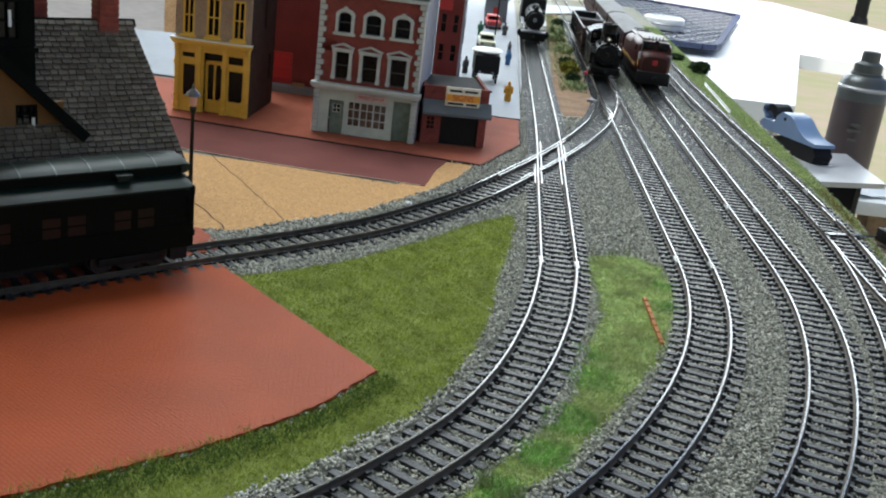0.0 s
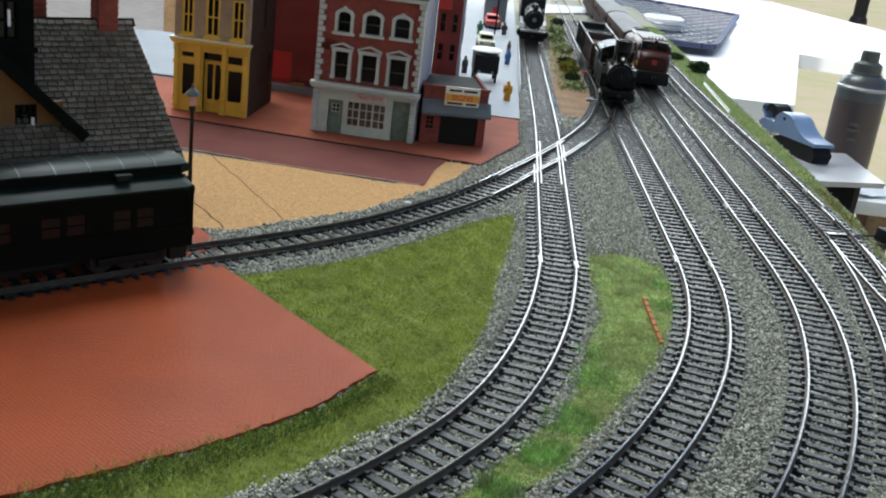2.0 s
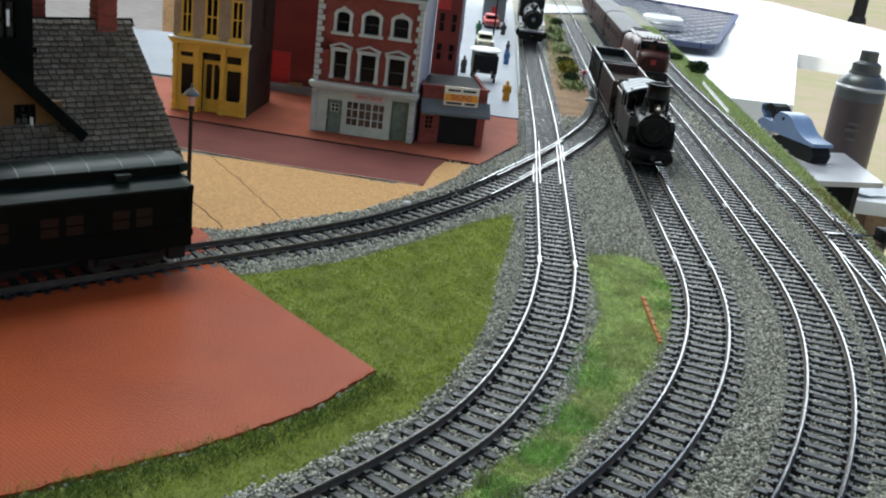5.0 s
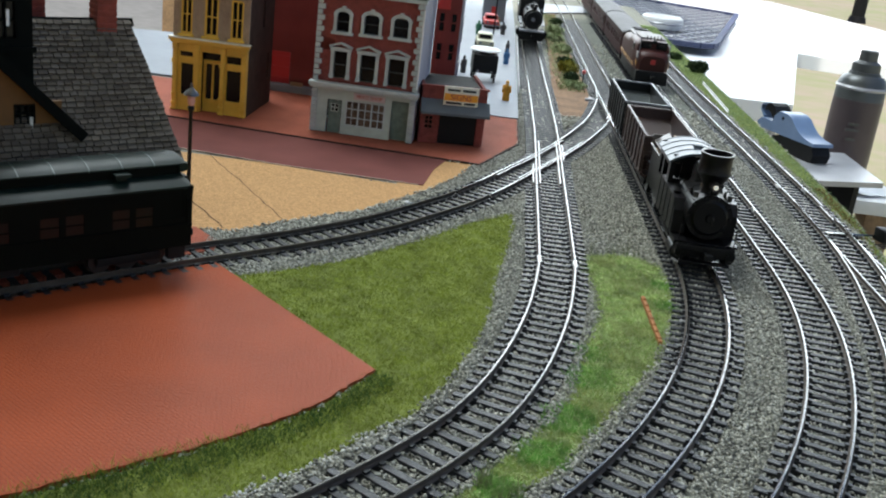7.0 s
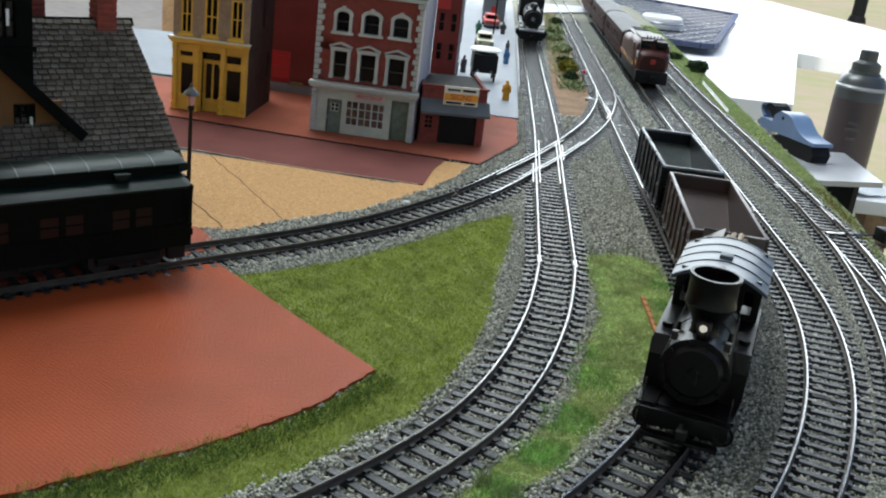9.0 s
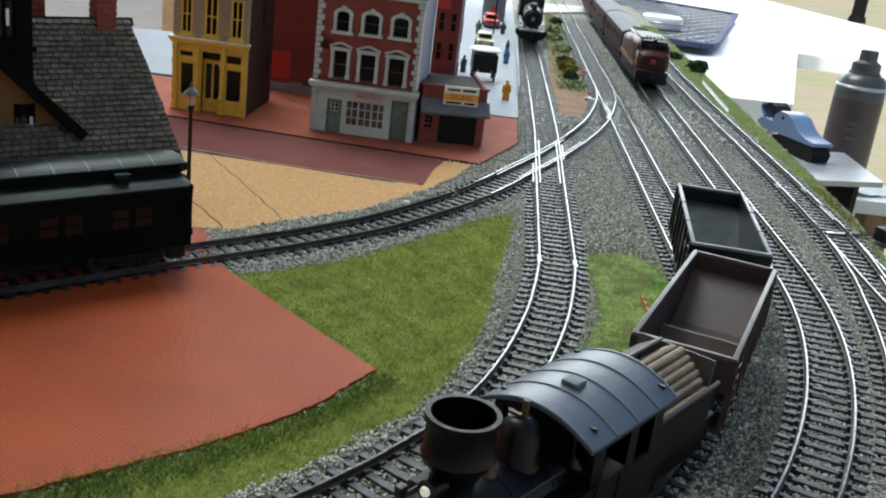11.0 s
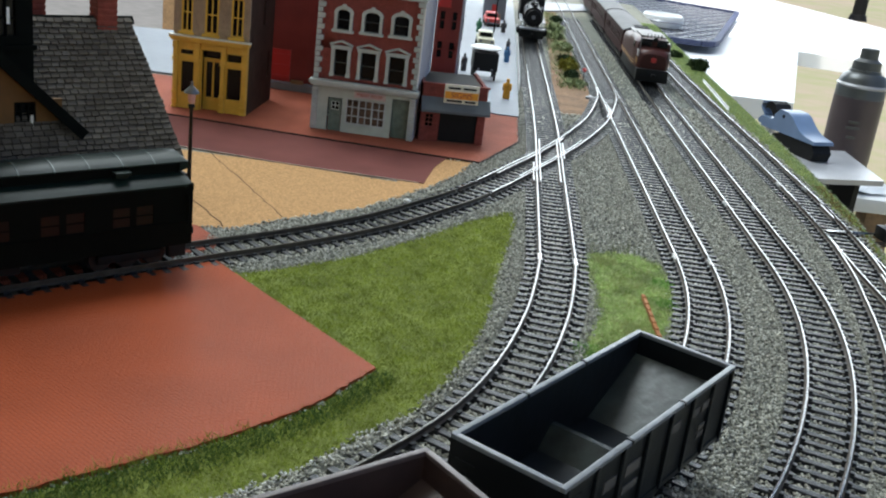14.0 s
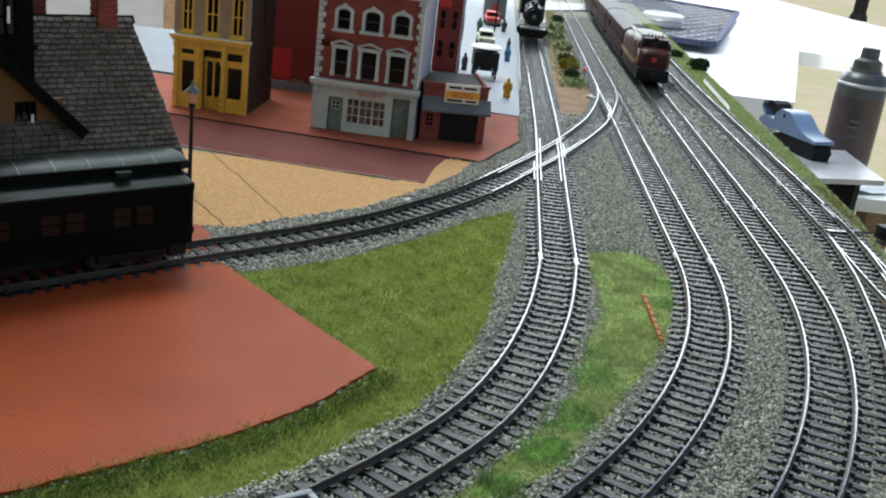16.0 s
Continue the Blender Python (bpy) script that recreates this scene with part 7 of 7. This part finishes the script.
flat_table([(0.40, 2.72), (1.045, 2.55), (1.50, 3.60), (1.30, 4.60), (0.40, 4.60)], "long white plastic table in bright daylight")


def mesh_seat():
    b = thing("mesh_seat", Matrix.Translation((0, 0, -0.100)), "navy mesh chair seat lying on the white table", "mesh seat")
    out = [(0.42, 2.31), (0.515, 2.30), (0.545, 2.315), (0.565, 2.36), (0.83, 3.28), (0.575, 3.43), (0.42, 3.43)]
    part("sheet", S().prism(out, -0.004, 0.0), M_MESH, b)
    n = len(out)
    for sg in (-1, 1):
        for k in range(-16, 17):
            s = S().box((0, 0, 0), (0.0042, 1.8, 0.003), Matrix.Translation((0.60 + k * 0.045, 2.85, 0.002)) @ Matrix.Rotation(radians(sg * 32), 4, "Z"))
            for i in range(n):
                p, q = Vector(out[i]), Vector(out[(i + 1) % n])
                e = q - p
                bmesh.ops.bisect_plane(s.bm, geom=s.bm.verts[:] + s.bm.edges[:] + s.bm.faces[:], plane_co=(p.x, p.y, 0), plane_no=(e.y, -e.x, 0), clear_outer=True)
            if len(s.bm.faces):
                part("cord", s, M_METAL, b)
    for i in range(n):
        p, q = out[i], out[(i + 1) % n]
        part("rim", S().sweep([(*p, 0.003), (*q, 0.003)], [(-0.007, -0.006), (0.007, -0.006), (0.007, 0.006), (-0.007, 0.006)]), M_MESH, b)
    lid = thing("white_lid", Matrix.Translation((0.470, 2.56, -0.094)), "round white plastic lid on the mesh seat", "lid")
    part("disc", S().lathe((0, 0, 0), [(0.046, 0), (0.052, 0.012), (0.050, 0.026), (0.044, 0.030), (0.038, 0.022), (0.0, 0.018)], 32), M_WHITE, lid)
    part("rim", S().lathe((0, 0, 0), [(0.0505, 0.010), (0.0535, 0.014), (0.0512, 0.018)], 32), M_METAL, lid)


mesh_seat()


pole = thing("lawn_post", Matrix.Translation((5.0, 13.6, -0.78)), "dark wooden post standing on the lawn", "post")
part("post", S().cone((0, 0, 1.5), 0.085, 0.075, 3.0, "z", 14), M_BLACK, pole)
part("base", S().cone((0, 0, 0.04), 0.12, 0.10, 0.08, "z", 14), M_BLACK, pole)
M_PAPER = mat("crumpled_white_paper", (0.7, 0.72, 0.75), 0.8, 0, 0.06, 20)
for x, y, r, w in ((0.445, 1.062, 20, 0.05), (0.405, 1.055, -35, 0.04)):
    pp = thing("paper_scrap", Matrix.Translation((x, y, -0.0965)) @ pose(0, 0, 0, 0, 0, r), "crumpled white paper scrap on the side table", "paper", "paper scraps")
    s = S()
    vs = [[s.bm.verts.new(((i / 6 - 0.5) * w, (k / 6 - 0.5) * w * 0.7, 0.001 + random.uniform(0, 0.008))) for k in range(7)] for i in range(7)]
    for i in range(6):
        for k in range(6):
            s.bm.faces.new((vs[i][k], vs[i + 1][k], vs[i + 1][k + 1], vs[i][k + 1]))
    part("sheet", s, M_PAPER, pp)


# ---- moving train ----
def rear(t):
    # metres along the line of the train's rear end
    knots = [-1, 0, 1, 2, 4, 6.3, 7, 8, 8.5, 9.2, 11.3, 12, 12.5, 13, 14, 14.5, 15, 16, 17]
    run = [-0.955, -0.886, -0.8175, -0.753, -0.6275, -0.4145, -0.3437, -0.242, -0.1965, -0.1506, -0.0159, 0.0350, 0.0708, 0.1034, 0.168, 0.2024, 0.2375, 0.307, 0.377]
    s = sum(float(np.interp(t + d * 0.08, knots, run)) for d in range(-4, 5)) / 9
    return length_to(LINE_B, 0.434) + s


def car_pose(s, half, pivot=0.0):
    # a car with its middle at s that turns about a wheelbase centred at the pivot; it leans on the outer rail
    a, _ = along(LINE_B, s + pivot - half)
    b, _ = along(LINE_B, s + pivot + half)
    d = (b - a).normalized()
    c = (a + b) / 2 - d * pivot + Vector((-d.y, d.x)) * 0.0012
    return pose(c.x, c.y, 0, 0, 0, math.degrees(math.atan2(d.y, d.x)))


def motions():
    times = [i * 0.25 for i in range(65)]
    walk(HOPPER_2, [(t, car_pose(rear(t) + 0.0465, 0.031, 0.005)) for t in times])
    walk(HOPPER_1, [(t, car_pose(rear(t) + 0.0465 + 0.1075, 0.031, 0.005)) for t in times])
    walk(LOCO, [(t, car_pose(rear(t) + 0.0465 + 0.1075 + 0.1187, 0.020, -0.010)) for t in times])


motions()
